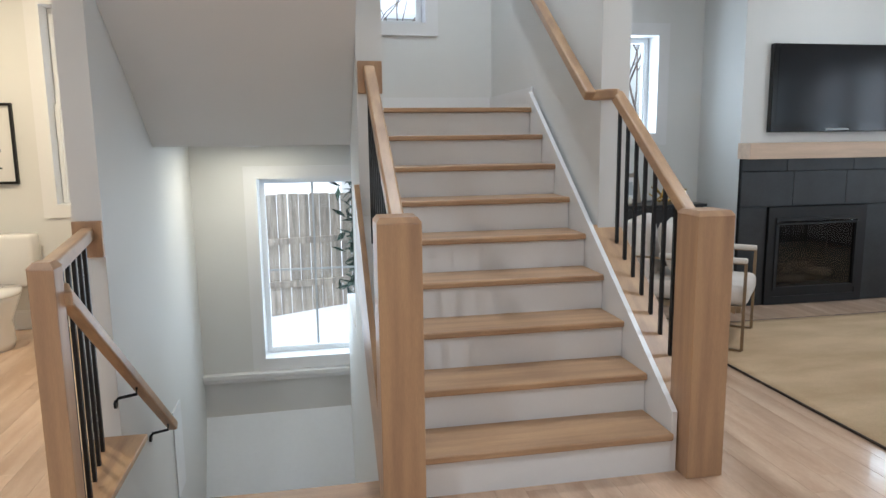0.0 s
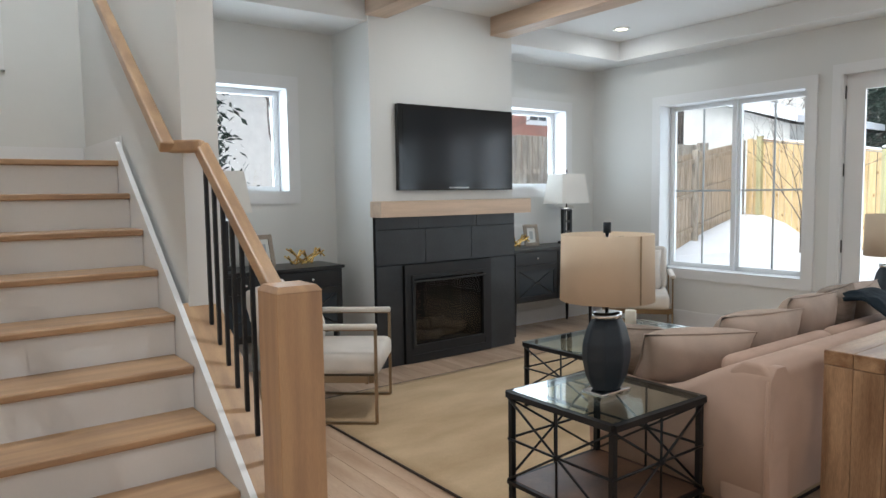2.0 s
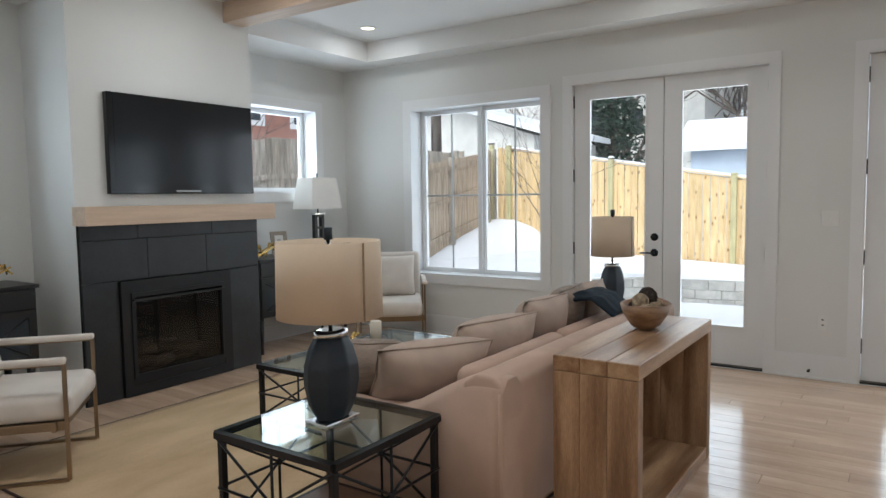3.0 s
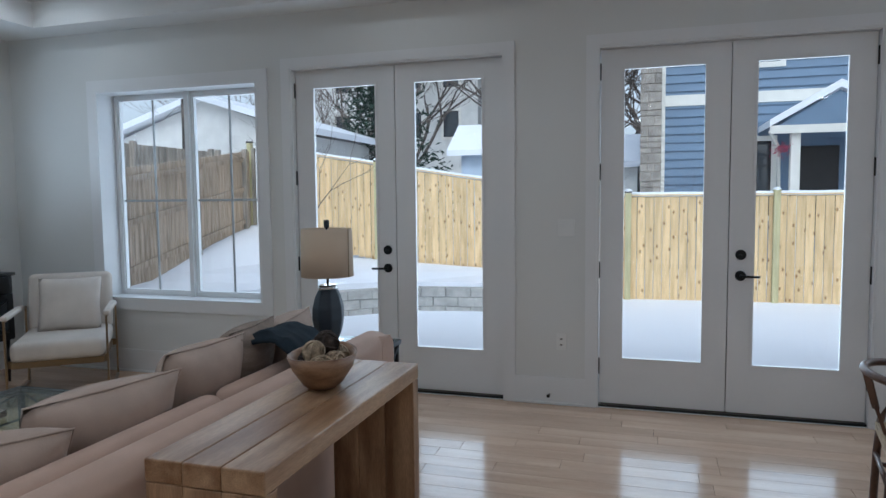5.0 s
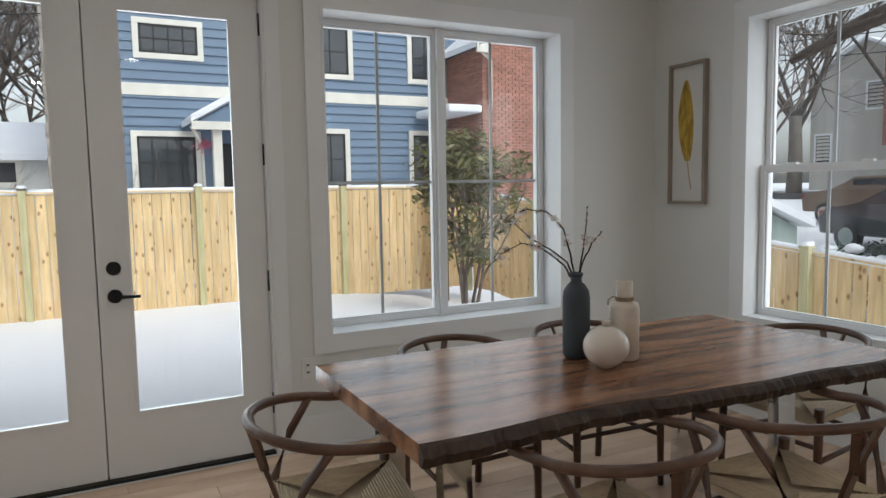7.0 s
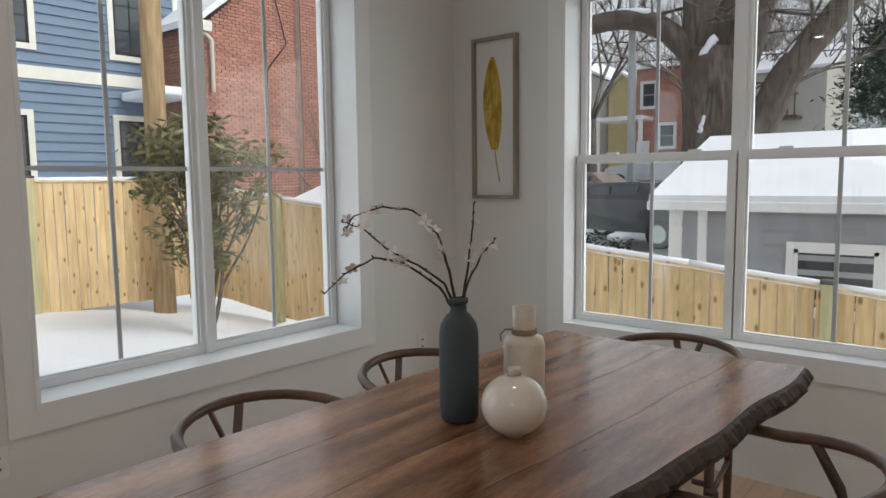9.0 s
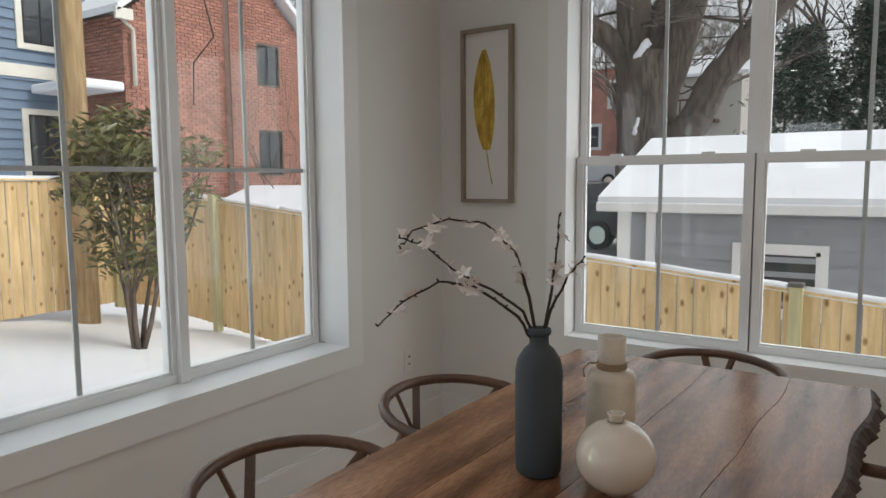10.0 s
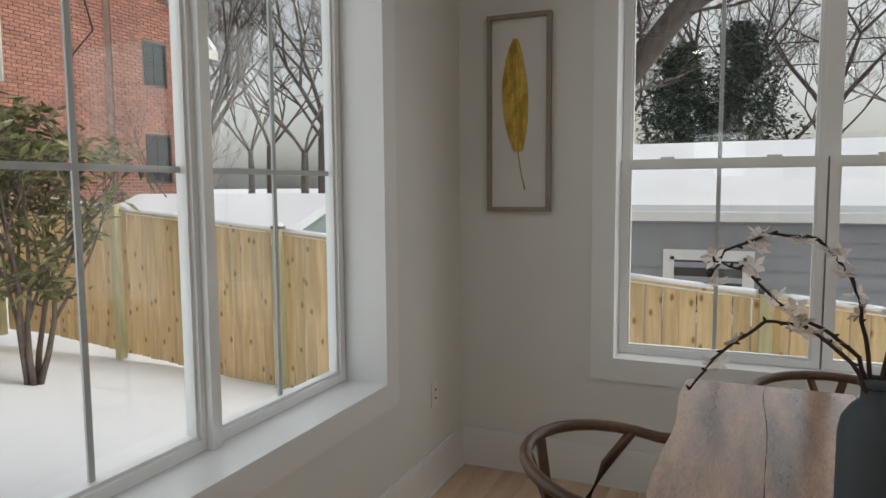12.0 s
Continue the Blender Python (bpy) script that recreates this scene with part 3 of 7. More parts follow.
baseboard(3.55 - t, 3.55, 5.3, YN - t)
baseboard(5.09, 5.09 + t, 5.3, YN - t)
baseboard(XW, -1.05, YN - t, YN)

# ---- the stairs ----


def rising_stair():
    s = thing("staircase", "oak stair with white risers rising to a landing", "staircase", kind="structure")
    for i in range(8):
        y = Y1 + i * RUN
        z = (i + 1) * RISE
        part("riser", block(0.445, 1.528, y + 0.028, y + 0.042, z - RISE, z - 0.032), "trim", s, "white painted riser" if i == 0 else "")
        part("tread", block(0.445, 1.528, y, y + RUN + 0.04, z - 0.032, z, 0.008, 3), "oak", s, "pale oak tread with a rounded nosing" if i == 0 else "")
    part("riser", block(0.445, 1.528, Y1 + 8 * RUN + 0.028, Y1 + 8 * RUN + 0.042, 8 * RISE, 9 * RISE - 0.032), "trim", s)
    # right side: white skirt, then the oak capped curb that carries the balusters
    def slope(x0, x1, ya, yb, lo, hi):
        bm = bmesh.new()
        k = RISE / RUN
        base = RISE + 0.01
        lo_a, hi_a = base + (ya - Y1) * k + lo, base + (ya - Y1) * k + hi
        lo_b, hi_b = base + (yb - Y1) * k + lo, base + (yb - Y1) * k + hi
        vs = [bm.verts.new(c) for c in ((x0, ya, max(0, lo_a)), (x1, ya, max(0, lo_a)), (x1, yb, lo_b), (x0, yb, lo_b), (x0, ya, hi_a), (x1, ya, hi_a), (x1, yb, hi_b), (x0, yb, hi_b))]
        for f in ((0, 3, 2, 1), (4, 5, 6, 7), (0, 1, 5, 4), (2, 3, 7, 6), (1, 2, 6, 5), (0, 4, 7, 3)):
            bm.faces.new([vs[i] for i in f])
        return bm
    part("skirt_board", slope(1.53, 1.555, 2.66, 4.7, -0.5, 0.055), "trim", s, "white skirt board")
    part("stringer_wall", slope(1.556, 1.70, 2.72, 3.6, -1.2, 0.03), "wall", s)
    part("stringer_cap", slope(1.556, 1.715, 2.735, 3.62, 0.031, 0.052), "oak_y", s, "oak cap on the stringer")
    part("stringer_panel", slope(0.27, 0.298, 2.68, 3.85, -0.42, 0.12), "oak_y", s, "oak stringer panel")
    part("stringer_wall", slope(0.301, 0.43, 2.69, 4.66, -3.2, -0.05), "wall", s)
    part("skirt_board", slope(0.43, 0.444, 2.68, 3.85, -0.5, 0.055), "trim", s)
    return s


rising_stair()


def newel(x, y, w, h, z0, label):
    n = thing("newel_post", label, "post", pose(x, y, z0), "oak newel posts", "structure")
    bm = block(-w / 2, w / 2, -w / 2, w / 2, 0, h - 0.02, 0.004)
    part("shaft", bm, "oak_up", n)
    bm = bmesh.new()
    v = [bm.verts.new((sx * r, sy * r, z)) for r, z in ((w / 2 + 0.001, h - 0.02), (w / 2 - 0.014, h)) for sx, sy in ((-1, -1), (1, -1), (1, 1), (-1, 1))]
    bm.faces.new(v[4:])
    bm.faces.new(v[:4][::-1])
    for k in range(4):
        bm.faces.new((v[k], v[(k + 1) % 4], v[4 + (k + 1) % 4], v[4 + k]))
    part("cap", bm, "oak_up", n)
    return n


newel(1.645, 2.66, 0.165, 1.145, 0, "square oak newel post at the stair foot")
newel(0.35, 2.6, 0.165, 1.165, 0, "square oak newel post between the two flights")
newel(-0.795, 2.42, 0.08, 1.075, 0, "slim oak newel post beside the descending stair")

rail_w, rail_h = 0.06, 0.055


def railing_right():
    r = thing("stair_railing", "oak handrail with black iron balusters", "railing", kind="structure")
    k = RISE / RUN
    bm = bmesh.new()
    bar(bm, (1.645, 2.74, 1.075), (1.645, 3.55, 1.075 + 0.81 * k), rail_w, rail_h)
    bar(bm, (1.645, 3.52, 1.668), (1.53, 3.62, 1.668), rail_w, rail_h)
    soften(bm, 0.01)
    part("handrail", bm, "oak_y", r)
    bm = bmesh.new()
    bar(bm, (1.51, 3.58, 1.66), (1.51, 5.1, 1.66 + 1.52 * k), rail_w, rail_h)
    soften(bm, 0.01)
    part("handrail", bm, "oak_y", r)
    for i in range(8):
        y = 2.8 + i * 0.1
        z0 = RISE + 0.06 + (y - Y1) * k
        bm = bmesh.new()
        box(bm, 1.637, 1.653, y - 0.008, y + 0.008, z0, 1.07 + (y - 2.74) * k - 0.03)
        part("baluster", bm, "iron", r, "black iron baluster" if i == 0 else "")
    for y in (3.75, 4.5):
        z = 1.66 + (y - 3.58) * k
        bm = bmesh.new()
        tube(bm, [(1.51, y, z - 0.025), (1.51, y, z - 0.06), (1.578, y, z - 0.07)], 0.007, 6)
        part("bracket", bm, "iron", r)
    return r


def railing_middle():
    r = thing("stair_railing", "oak handrail between the flights with black balusters", "railing", kind="structure")
    k = RISE / RUN
    bm = bmesh.new()
    bar(bm, (0.365, 2.68, 1.1), (0.365, 3.83, 1.1 + 1.15 * 0.62), rail_w, 0.06)
    soften(bm, 0.01)
    part("handrail", bm, "oak_y", r)
    part("wall_rosette", block(0.305, 0.435, 3.825, 3.849, 1.69, 1.86, 0.004), "oak_up", r, "square oak rosette")
    for i in range(10):
        y = 2.76 + i * 0.1
        bm = bmesh.new()
        box(bm, 0.34, 0.356, y - 0.008, y + 0.008, RISE - 0.03 + (y - Y1) * k, 1.09 + (y - 2.68) * 0.62 - 0.02)
        part("baluster", bm, "iron", r)
    return r


def railing_left():
    r = thing("guard_railing", "oak guard rail with black balusters round the stairwell", "railing", kind="structure")
    bm = bmesh.new()
    bar(bm, (-0.81, 2.46, 1.03), (-0.985, 3.48, 1.03), 0.055, 0.06)
    soften(bm, 0.01)
    part("handrail", bm, "oak_y", r)
    part("wall_rosette", block(-1.05, -0.92, 3.476, 3.499, 0.92, 1.09, 0.004), "oak_up", r, "square oak rosette")
    part("curb", block(-1.04, -0.8, 2.36, 3.499, 0.0, 0.03, 0.004), "oak_y", r, "oak curb")
    for i in range(6):
        y = 2.58 + i * 0.15
        bm = bmesh.new()
        bx_ = -0.81 - (y - 2.46) * 0.17
        box(bm, bx_ - 0.008, bx_ + 0.008, y - 0.008, y + 0.008, 0.03, 1.01)
        part("baluster", bm, "iron", r)
    w = thing("wall_handrail", "oak handrail on black brackets descending along the wall", "handrail", kind="structure")
    bm = bmesh.new()
    bar(bm, (-0.755, 2.45, 0.94), (-0.82, 2.62, 0.94), 0.05, 0.05)
    bar(bm, (-0.82, 2.6, 0.945), (-0.82, 4.16, 0.945 - 1.56 * 0.74), 0.05, 0.05)
    soften(bm, 0.008)
    part("rail", bm, "oak_y", w)
    for y in (3.45, 4.03):
        z = 0.945 - (y - 2.6) * 0.74
        bm = bmesh.new()
        tube(bm, [(-0.82, y, z - 0.02), (-0.82, y - 0.01, z - 0.06), (-0.9, y - 0.02, z - 0.07), (-0.92, y - 0.02, z - 0.1)], 0.008, 6)
        lathe(bm, [(0.02, 0), (0.02, 0.01)], sides=12)
        for v in bm.verts[-24:]:
            v.co = Vector((-0.919 + v.co.z, y - 0.02 + v.co.x, z - 0.1 + v.co.y))
        part("bracket", bm, "iron", w, "black iron bracket")


railing_right()
railing_middle()
railing_left()


def lower_stair():
    s = thing("lower_staircase", "oak stair descending to a lower landing", "staircase", kind="structure")
    part("nosing_board", block(-0.918, 0.298, 2.66, 2.84, -0.03, 0.003, 0.006), "oak", s)
    for i in range(9):
        y = 2.84 + i * RUN - 0.02
        z = -i * RISE
        part("riser", block(-0.918, 0.298, y, y + 0.014, z - RISE, z - 0.03), "trim", s)
        if i < 8:
            part("tread", block(-0.918, 0.298, y - 0.01, y + RUN + 0.02, z - RISE - 0.03, z - RISE, 0.006), "oak", s)
    part("landing", block(-0.918, 0.298, 2.84 + 8 * RUN - 0.03, YN, -1.69, -1.656), "oak", s)
    return s


lower_stair()
wall_x("wall_well_left", -1.05, -0.92, 2.3, 3.5, -2.0, 0.0, [], "white wall of the stairwell below the floor")
wall_x("wall_well_right", 0.3, 0.438, 2.67, YN, -2.0, 0.15, [], "white wall under the rising stair")
wall_y("wall_well_front", 2.5, 2.64, -1.05, 0.44, -2.0, -0.12, [], "white wall under the floor edge")
setting("baseboard", block(-0.92, 0.3, YN - 0.016, YN, -1.656, -1.5), "trim", "white baseboard on the lower landing", "baseboard")
setting("wall_cap", block(-0.92, 0.3, YN - 0.07, YN - 0.001, -0.52, -0.485, 0.003), "trim", "white sill ledge under the stair window", "trim")
setting("wall_ledge", block(-0.92, 0.3, YN - 0.05, YN - 0.001, -0.56, -0.52), "trim", "white apron board under the ledge", "trim")

# upper landing with the return flight whose underside slopes over the lower stair
setting("landing_slab", block(-0.92, 1.58, 4.69, YN, 1.42, 1.625), "ceiling", "white underside of the stair landing", "landing")
setting("landing_floor", block(0.445, 1.579, 4.64, YN, 1.626, 1.656, 0.006), "oak", "pale oak landing floor", "landing")
bm = bmesh.new()
prof = [(4.64, 1.42), (4.69, 1.42), (4.69, 1.66), (2.56, 3.3), (2.56, 2.93)]
for x in (-0.918, 0.299):
    bm.faces.new([bm.verts.new((x, y, z)) for y, z in prof])
bm.verts.ensure_lookup_table()
for k in range(5):
    bm.faces.new([bm.verts[k], bm.verts[(k + 1) % 5], bm.verts[5 + (k + 1) % 5], bm.verts[5 + k]])
setting("sloping_soffit", bm, "ceiling", "white sloping underside of the upper flight", "soffit")
setting("baseboard", block(0.445, 1.58, YN - 0.014, YN, 1.657, 1.80), "trim", "white baseboard on the upper landing", "baseboard")
setting("baseboard", block(1.562, 1.579, 4.75, YN - 0.015, 1.657, 1.80), "trim", "white baseboard on the upper landing", "baseboard")
setting("vent_strip", block(-0.919, -0.91, 4.6, 4.85, -0.9, -0.3, 0.002), "vinyl", "white slotted wall vent", "vent")

# ---- the fireplace ----
fp = thing("fireplace", "gas fireplace with dark slate tile surround", "fireplace", kind="structure")
bm = bmesh.new()
for a, b, c, d in panel_cells(3.552, 5.088, 0, 1.259, [(3.9, 4.69, 0.09, 0.75)]):
    box(bm, a, b, 5.262, 5.279, c, d)
part("backing", bm, "grout", fp)
rows = [(1.155, 1.256, (3.555, 3.98, 4.62, 5.085)), (0.858, 1.151, (3.555, 4.05, 4.56, 5.085)), (0.004, 0.854, (3.555, 3.815)), (0.004, 0.854, (4.775, 5.085))]
for z0, z1, xs in rows:
    for a, b in zip(xs, xs[1:]):
        part("tile", block(a + 0.0015, b - 0.0015, 5.246, 5.2615, z0, z1, 0.0015, 1), "tile", fp)
bm = bmesh.new()
rect_frame(bm, 3.82, 4.77, 0.006, 0.85, 0.07, 5.225, 5.2615, "y")
rect_frame(bm, 3.89, 4.70, 0.13, 0.76, 0.03, 5.215, 5.25, "y")
box(bm, 3.89, 4.70, 5.225, 5.25, 0.76, 0.78)
box(bm, 3.89, 4.70, 5.232, 5.25, 0.076, 0.13)
part("insert_frame", bm, "firebox", fp, "black metal insert frame")
bm = bmesh.new()
box(bm, 3.9, 4.69, 5.2, 5.225, 0.70, 0.715)
part("hood", bm, "firebox", fp)
part("fire_glass", block(3.92, 4.67, 5.236, 5.24, 0.16, 0.73), "fire_glass", fp)
bm = bmesh.new()
box(bm, 3.885, 4.705, 5.58, 5.597, 0.075, 0.765)
box(bm, 3.885, 3.9, 5.2805, 5.58, 0.075, 0.765)
box(bm, 4.69, 4.705, 5.2805, 5.58, 0.075, 0.765)
box(bm, 3.9, 4.69, 5.2805, 5.58, 0.075, 0.09)
box(bm, 3.9, 4.69, 5.2805, 5.58, 0.75, 0.765)
part("firebox_lining", bm, "firebox", fp, "dark metal firebox")
part("log_grate", block(3.98, 4.61, 5.33, 5.52, 0.091, 0.14, 0.01), "iron", fp)
for i, (x, z, a) in enumerate(((4.14, 0.19, 4), (4.42, 0.19, -4), (4.38, 0.265, 10), (4.18, 0.27, -8))):
    bm = bmesh.new()
    tube(bm, [(-0.19, 0, 0), (-0.05, 0.01, 0.01), (0.06, -0.01, -0.004), (0.19, 0, 0.006)], 0.05, 10, 0.04)
    part("log", bm, "log", fp, at=pose(x, 5.39 + 0.06 * (i % 2), z, 0, a, 12 - 8 * i))
part("mantel_shelf", block(3.53, 5.17, 5.11, 5.279, 1.26, 1.39, 0.003), "mantel", fp, "pale oak mantel beam")

# ---- the garden ----


def ramp01(v, a, b):
    q = min(1.0, max(0.0, (v - a) / (b - a)))
    return q * q * (3 - 2 * q)


def ground_z(x, y):
    z = -0.4
    north = -1.0 + 1.92 * min(1.0, max(0.0, (x + 1) / 16))
    z += (north - z) * ramp01(y, 5.6, 8.2) * (1 if x < 8 else 1)
    z += (-0.72 - 0.05 * max(0, 12 - x) + 0.4) * ramp01(-y, 3.5, 6.6)
    z += 0.35 * ramp01(x, 12.9, 13.4) * ramp01(y, 2.6, 3.4) * (1 - ramp01(y, 4.5, 7))
    if x > 16 or y < -8 or y > 11:
        far = -0.5 - 0.55 * ramp01(-y, 8, 11)
        z += (far - z) * max(ramp01(x, 16, 19), ramp01(-y, 8, 10), ramp01(y, 11, 14))
        z += 1.0 * ramp01(-y, 11, 16.5) + 0.95 * ramp01(-y, 16.5, 31)
    return z


bm = bmesh.new()
xs = [-400, -120, -40, -15, -6] + [XW - 0.2] + [i * 0.75 for i in range(-4, 10)] + [XE + 0.2] + [7.5 + i * 0.5 for i in range(26)] + [22, 26, 32, 45, 70, 120, 400]
ys = [-400, -120, -60, -40, -30, -24, -20, -17, -15, -13, -11.5, -10, -9] + [-8.5 + i * 0.5 for i in range(10)] + [YS - 0.2] + [-3 + i * 0.75 for i in range(12)] + [YN + 0.2] + [6.6 + i * 0.5 for i in range(12)] + [13.5, 15, 20, 30, 60, 120, 400]
grid = {}
for i, x in enumerate(xs):
    for j, y in enumerate(ys):
        bump_z = 0.03 * noise.noise((x * 0.5, y * 0.5, 2)) if 7 < x < 22 else 0
        inside = XW - 0.3 < x < XE + 0.3 and YS - 0.3 < y < YN + 0.3
        z = ground_z(x, y) + bump_z
        if inside and x < 7.0 and YS < y < YN:
            z = -2.2
        grid[i, j] = bm.verts.new((x, y, z))
for i in range(len(xs) - 1):
    for j in range(len(ys) - 1):
        bm.faces.new((grid[i, j], grid[i + 1, j], grid[i + 1, j + 1], grid[i, j + 1])).smooth = True
setting("ground", bm, "snow", "snow-covered garden ground", "ground")


def post_mesh(w, h, material):
    bm = block(-w / 2, w / 2, -w / 2, w / 2, 0, h, 0.004, 1)
    return part("post", bm, material)


def picket_fence(name, label, a, b, top, height, material, post_material, step=0.142, post_every=2.4, cap=True, inner=1, rails=0):
    """Upright boards from a to b on the ground; top(s) is the top height at distance s."""
    f = thing(name, label, "fence")
    a, b = Vector(a), Vector(b)
    d = b - a
    length, ang = d.length, math.degrees(math.atan2(d.y, d.x))
    u = d / length
    side = Vector((-u.y, u.x)) * inner
    r = random.Random(len(label))
    proto = part("board", block(-step / 2 + 0.0035, step / 2 - 0.0035, -0.009, 0.009, 0, height, 0.006, 1), material)
    me = proto.data
    bpy.data.objects.remove(proto)
    n = int(length / step)
    for i in range(n):
        s = (i + 0.5) * step
        p = a + u * s
        shared("board", me, f, pose(p.x + side.x * r.uniform(-0.002, 0.002), p.y, top(s) - height + r.uniform(-0.006, 0.006), 0, r.uniform(-0.15, 0.15), ang))
    pm = post_mesh(0.1, height + 0.12, post_material)
    pme = pm.data
    bpy.data.objects.remove(pm)
    caps = bmesh.new()
    k = int(length / post_every) + 1
    for i in range(k + 1):
        s = min(i * post_every + 0.05, length)
        p = a + u * s + side * 0.055
        shared("post", pme, f, pose(p.x, p.y, top(s) - height - 0.07, 0, 0, ang))
        if cap:
            c = part("post_cap", block(-0.06, 0.06, -0.06, 0.06, 0, 0.035, 0.012), post_material if not i % 2 else "pewter", f)
            c.matrix_basis = pose(p.x, p.y, top(s) + 0.05, 0, 0, ang)
            if i % 3 != 1:
                bm = bmesh.new()
                bmesh.ops.create_icosphere(bm, subdivisions=2, radius=0.07)
                for v in bm.verts:
                    v.co.z = max(-0.01, v.co.z * 0.6)
                part("snow_cap", bm, "snow", f, at=pose(p.x, p.y, top(s) + 0.085))
    seg = 1.2
    rb = bmesh.new()
    sb = bmesh.new()
    for i in range(int(length / seg)):
        s0, s1 = i * seg, (i + 1) * seg
        p, q = a + u * s0, a + u * s1
        if cap:
            bar(rb, (p.x, p.y, top(s0) + 0.012), (q.x, q.y, top(s1) + 0.012), 0.09, 0.022)
        for zr in ([0.3, 0.95, 1.55] if rails else []):
            o = side * 0.03
            bar(rb, (p.x + o.x, p.y + o.y, top(s0) - height + zr), (q.x + o.x, q.y + o.y, top(s1) - height + zr), 0.04, 0.085)
        if cap:
            pts = []
            for g in range(7):
                s = s0 + seg * g / 6
                w = a + u * s
                pts.append((w.x, w.y, top(s) + 0.024 + 0.012 * noise.noise((s * 4, a.x, 1))))
            tube(sb, pts, 0.042, 7)
    if rb.verts:
        part("rail", rb, material, f)
    if sb.verts:
        part("snow_ridge", sb, "snow", f, "thin ridge of snow")["kind"] = "stuff"
    return f


def east_top(s):
    # from south to north; rises over the terrace
    y = -6.3 + s
    return 1.43 + 0.16 * max(0.0, y - 1.55)


picket_fence("garden_fence", "new yellow pine board fence topped with snow", (14.9, -6.3), (14.9, 8.6), east_top, 1.9, "pine", "treated", inner=1)
picket_fence("garden_fence", "new yellow pine board fence stepping down the slope", (3.0, -6.45), (14.86, -6.42), lambda s: 0.24 + (s - 0) * 0.092 if s < 11 else 1.25, 1.75, "pine", "treated", inner=1)
picket_fence("old_fence", "weathered tan board fence with rails along the garden", (7.35, 6.78), (14.85, 8.61), lambda s: 1.58 + s * 0.113, 1.7, "old_brown", "old_fence", inner=-1, cap=False, rails=1)
picket_fence("old_fence", "weathered grey board fence behind the house", (-4.0, 9.6), (15.5, 9.9), lambda s: 0.75 + min(1.75, max(0, s - 4.6) * 0.2), 2.2, "old_fence", "old_fence", inner=-1, cap=False, rails=1)


def retaining_wall():
    w = thing("retaining_wall", "low grey block retaining wall edged with snow", "retaining wall")
    proto = part("stone_block", block(-0.2, 0.2, -0.12, 0.12, 0, 0.15, 0.012, 1), "block")
    me = proto.data
    bpy.data.objects.remove(proto)
    r = random.Random(5)
    path = [Vector((12.9, 2.7)), Vector((12.7, 4.4)), Vector((11.6, 5.6)), Vector((9.4, 6.3))]
    for a, b in zip(path, path[1:]):
        d = b - a
        ang = math.degrees(math.atan2(d.y, d.x))
        for c in range(3):
            n = int(d.length / 0.405)
            for i in range(n + 1):
                s = (i + (0.5 if c % 2 else 0)) * 0.405
                if s > d.length + 0.1:
                    continue
                p = a + d.normalized() * s
                shared("stone_block", me, w, pose(p.x + r.uniform(-0.008, 0.008), p.y, -0.46 + c * 0.152, 0, 0, ang + r.uniform(-1, 1)))


retaining_wall()
# snow-filled terrace behind the wall
bm = bmesh.new()
top_pts = [(12.95, 2.75), (12.75, 4.45), (11.65, 5.65), (9.4, 6.4), (9.4, 9.5), (14.8, 9.5), (14.8, 2.75)]
fan = []
for z in (-0.5, 0.04):
    fan.append([bm.verts.new((x, y, z + (0.0 if z < 0 else 0.36 * ramp01(y, 4.5, 9.0) + 0.02))) for x, y in top_pts])
bm.faces.new(fan[1])
bm.faces.new(fan[0][::-1])
for k in range(7):
    bm.faces.new((fan[0][k], fan[0][(k + 1) % 7], fan[1][(k + 1) % 7], fan[1][k]))
setting("snow_terrace", bm, "snow", "snow-covered raised terrace", "ground")


def smooth(bm):
    for f in bm.faces:
        f.smooth = True
    return bm


def leaf_cloud(bm, centres, count, spread, size, r, flat=0.5):
    """Many small pointed leaves scattered round centres."""
    for c in centres:
        for _ in range(count):
            p = Vector(c) + Vector((r.gauss(0, spread), r.gauss(0, spread), r.gauss(0, spread * flat)))
            m = Matrix.Translation(p) @ Euler((r.uniform(-1, 1), r.uniform(-1, 1), r.uniform(0, 6.28))).to_matrix().to_4x4()
            s = size * r.uniform(0.7, 1.3)
            vs = [bm.verts.new(m @ Vector(q)) for q in ((0, -s, 0), (s * 0.3, 0, s * 0.08), (0, s, 0), (-s * 0.3, 0, s * 0.08))]
            bm.faces.new(vs)


def grow(bm, tips, p, d, length, radius, level, r, sides=5, droop=0.0, spread=0.7):
    pts = [p]
    q = p
    for _ in range(3):
        d = (d + Vector((r.uniform(-1, 1), r.uniform(-1, 1), r.uniform(-0.6, 0.8) - droop)) * 0.16).normalized()
        q = q + d * length / 3
        pts.append(q)
    tube(bm, pts, radius, sides, radius * 0.6)
    if level == 0:
        tips.append(q)
        return
    for k in range(r.choice((2, 3, 3))):
        nd = (d + Vector((r.uniform(-1, 1), r.uniform(-1, 1), r.uniform(-0.35, 0.7))) * spread).normalized()
        start = pts[-1] if k < 2 else pts[2]
        grow(bm, tips, start, nd, length * r.uniform(0.62, 0.82), radius * 0.58, level - 1, r, max(3, sides - 1), droop, spread)


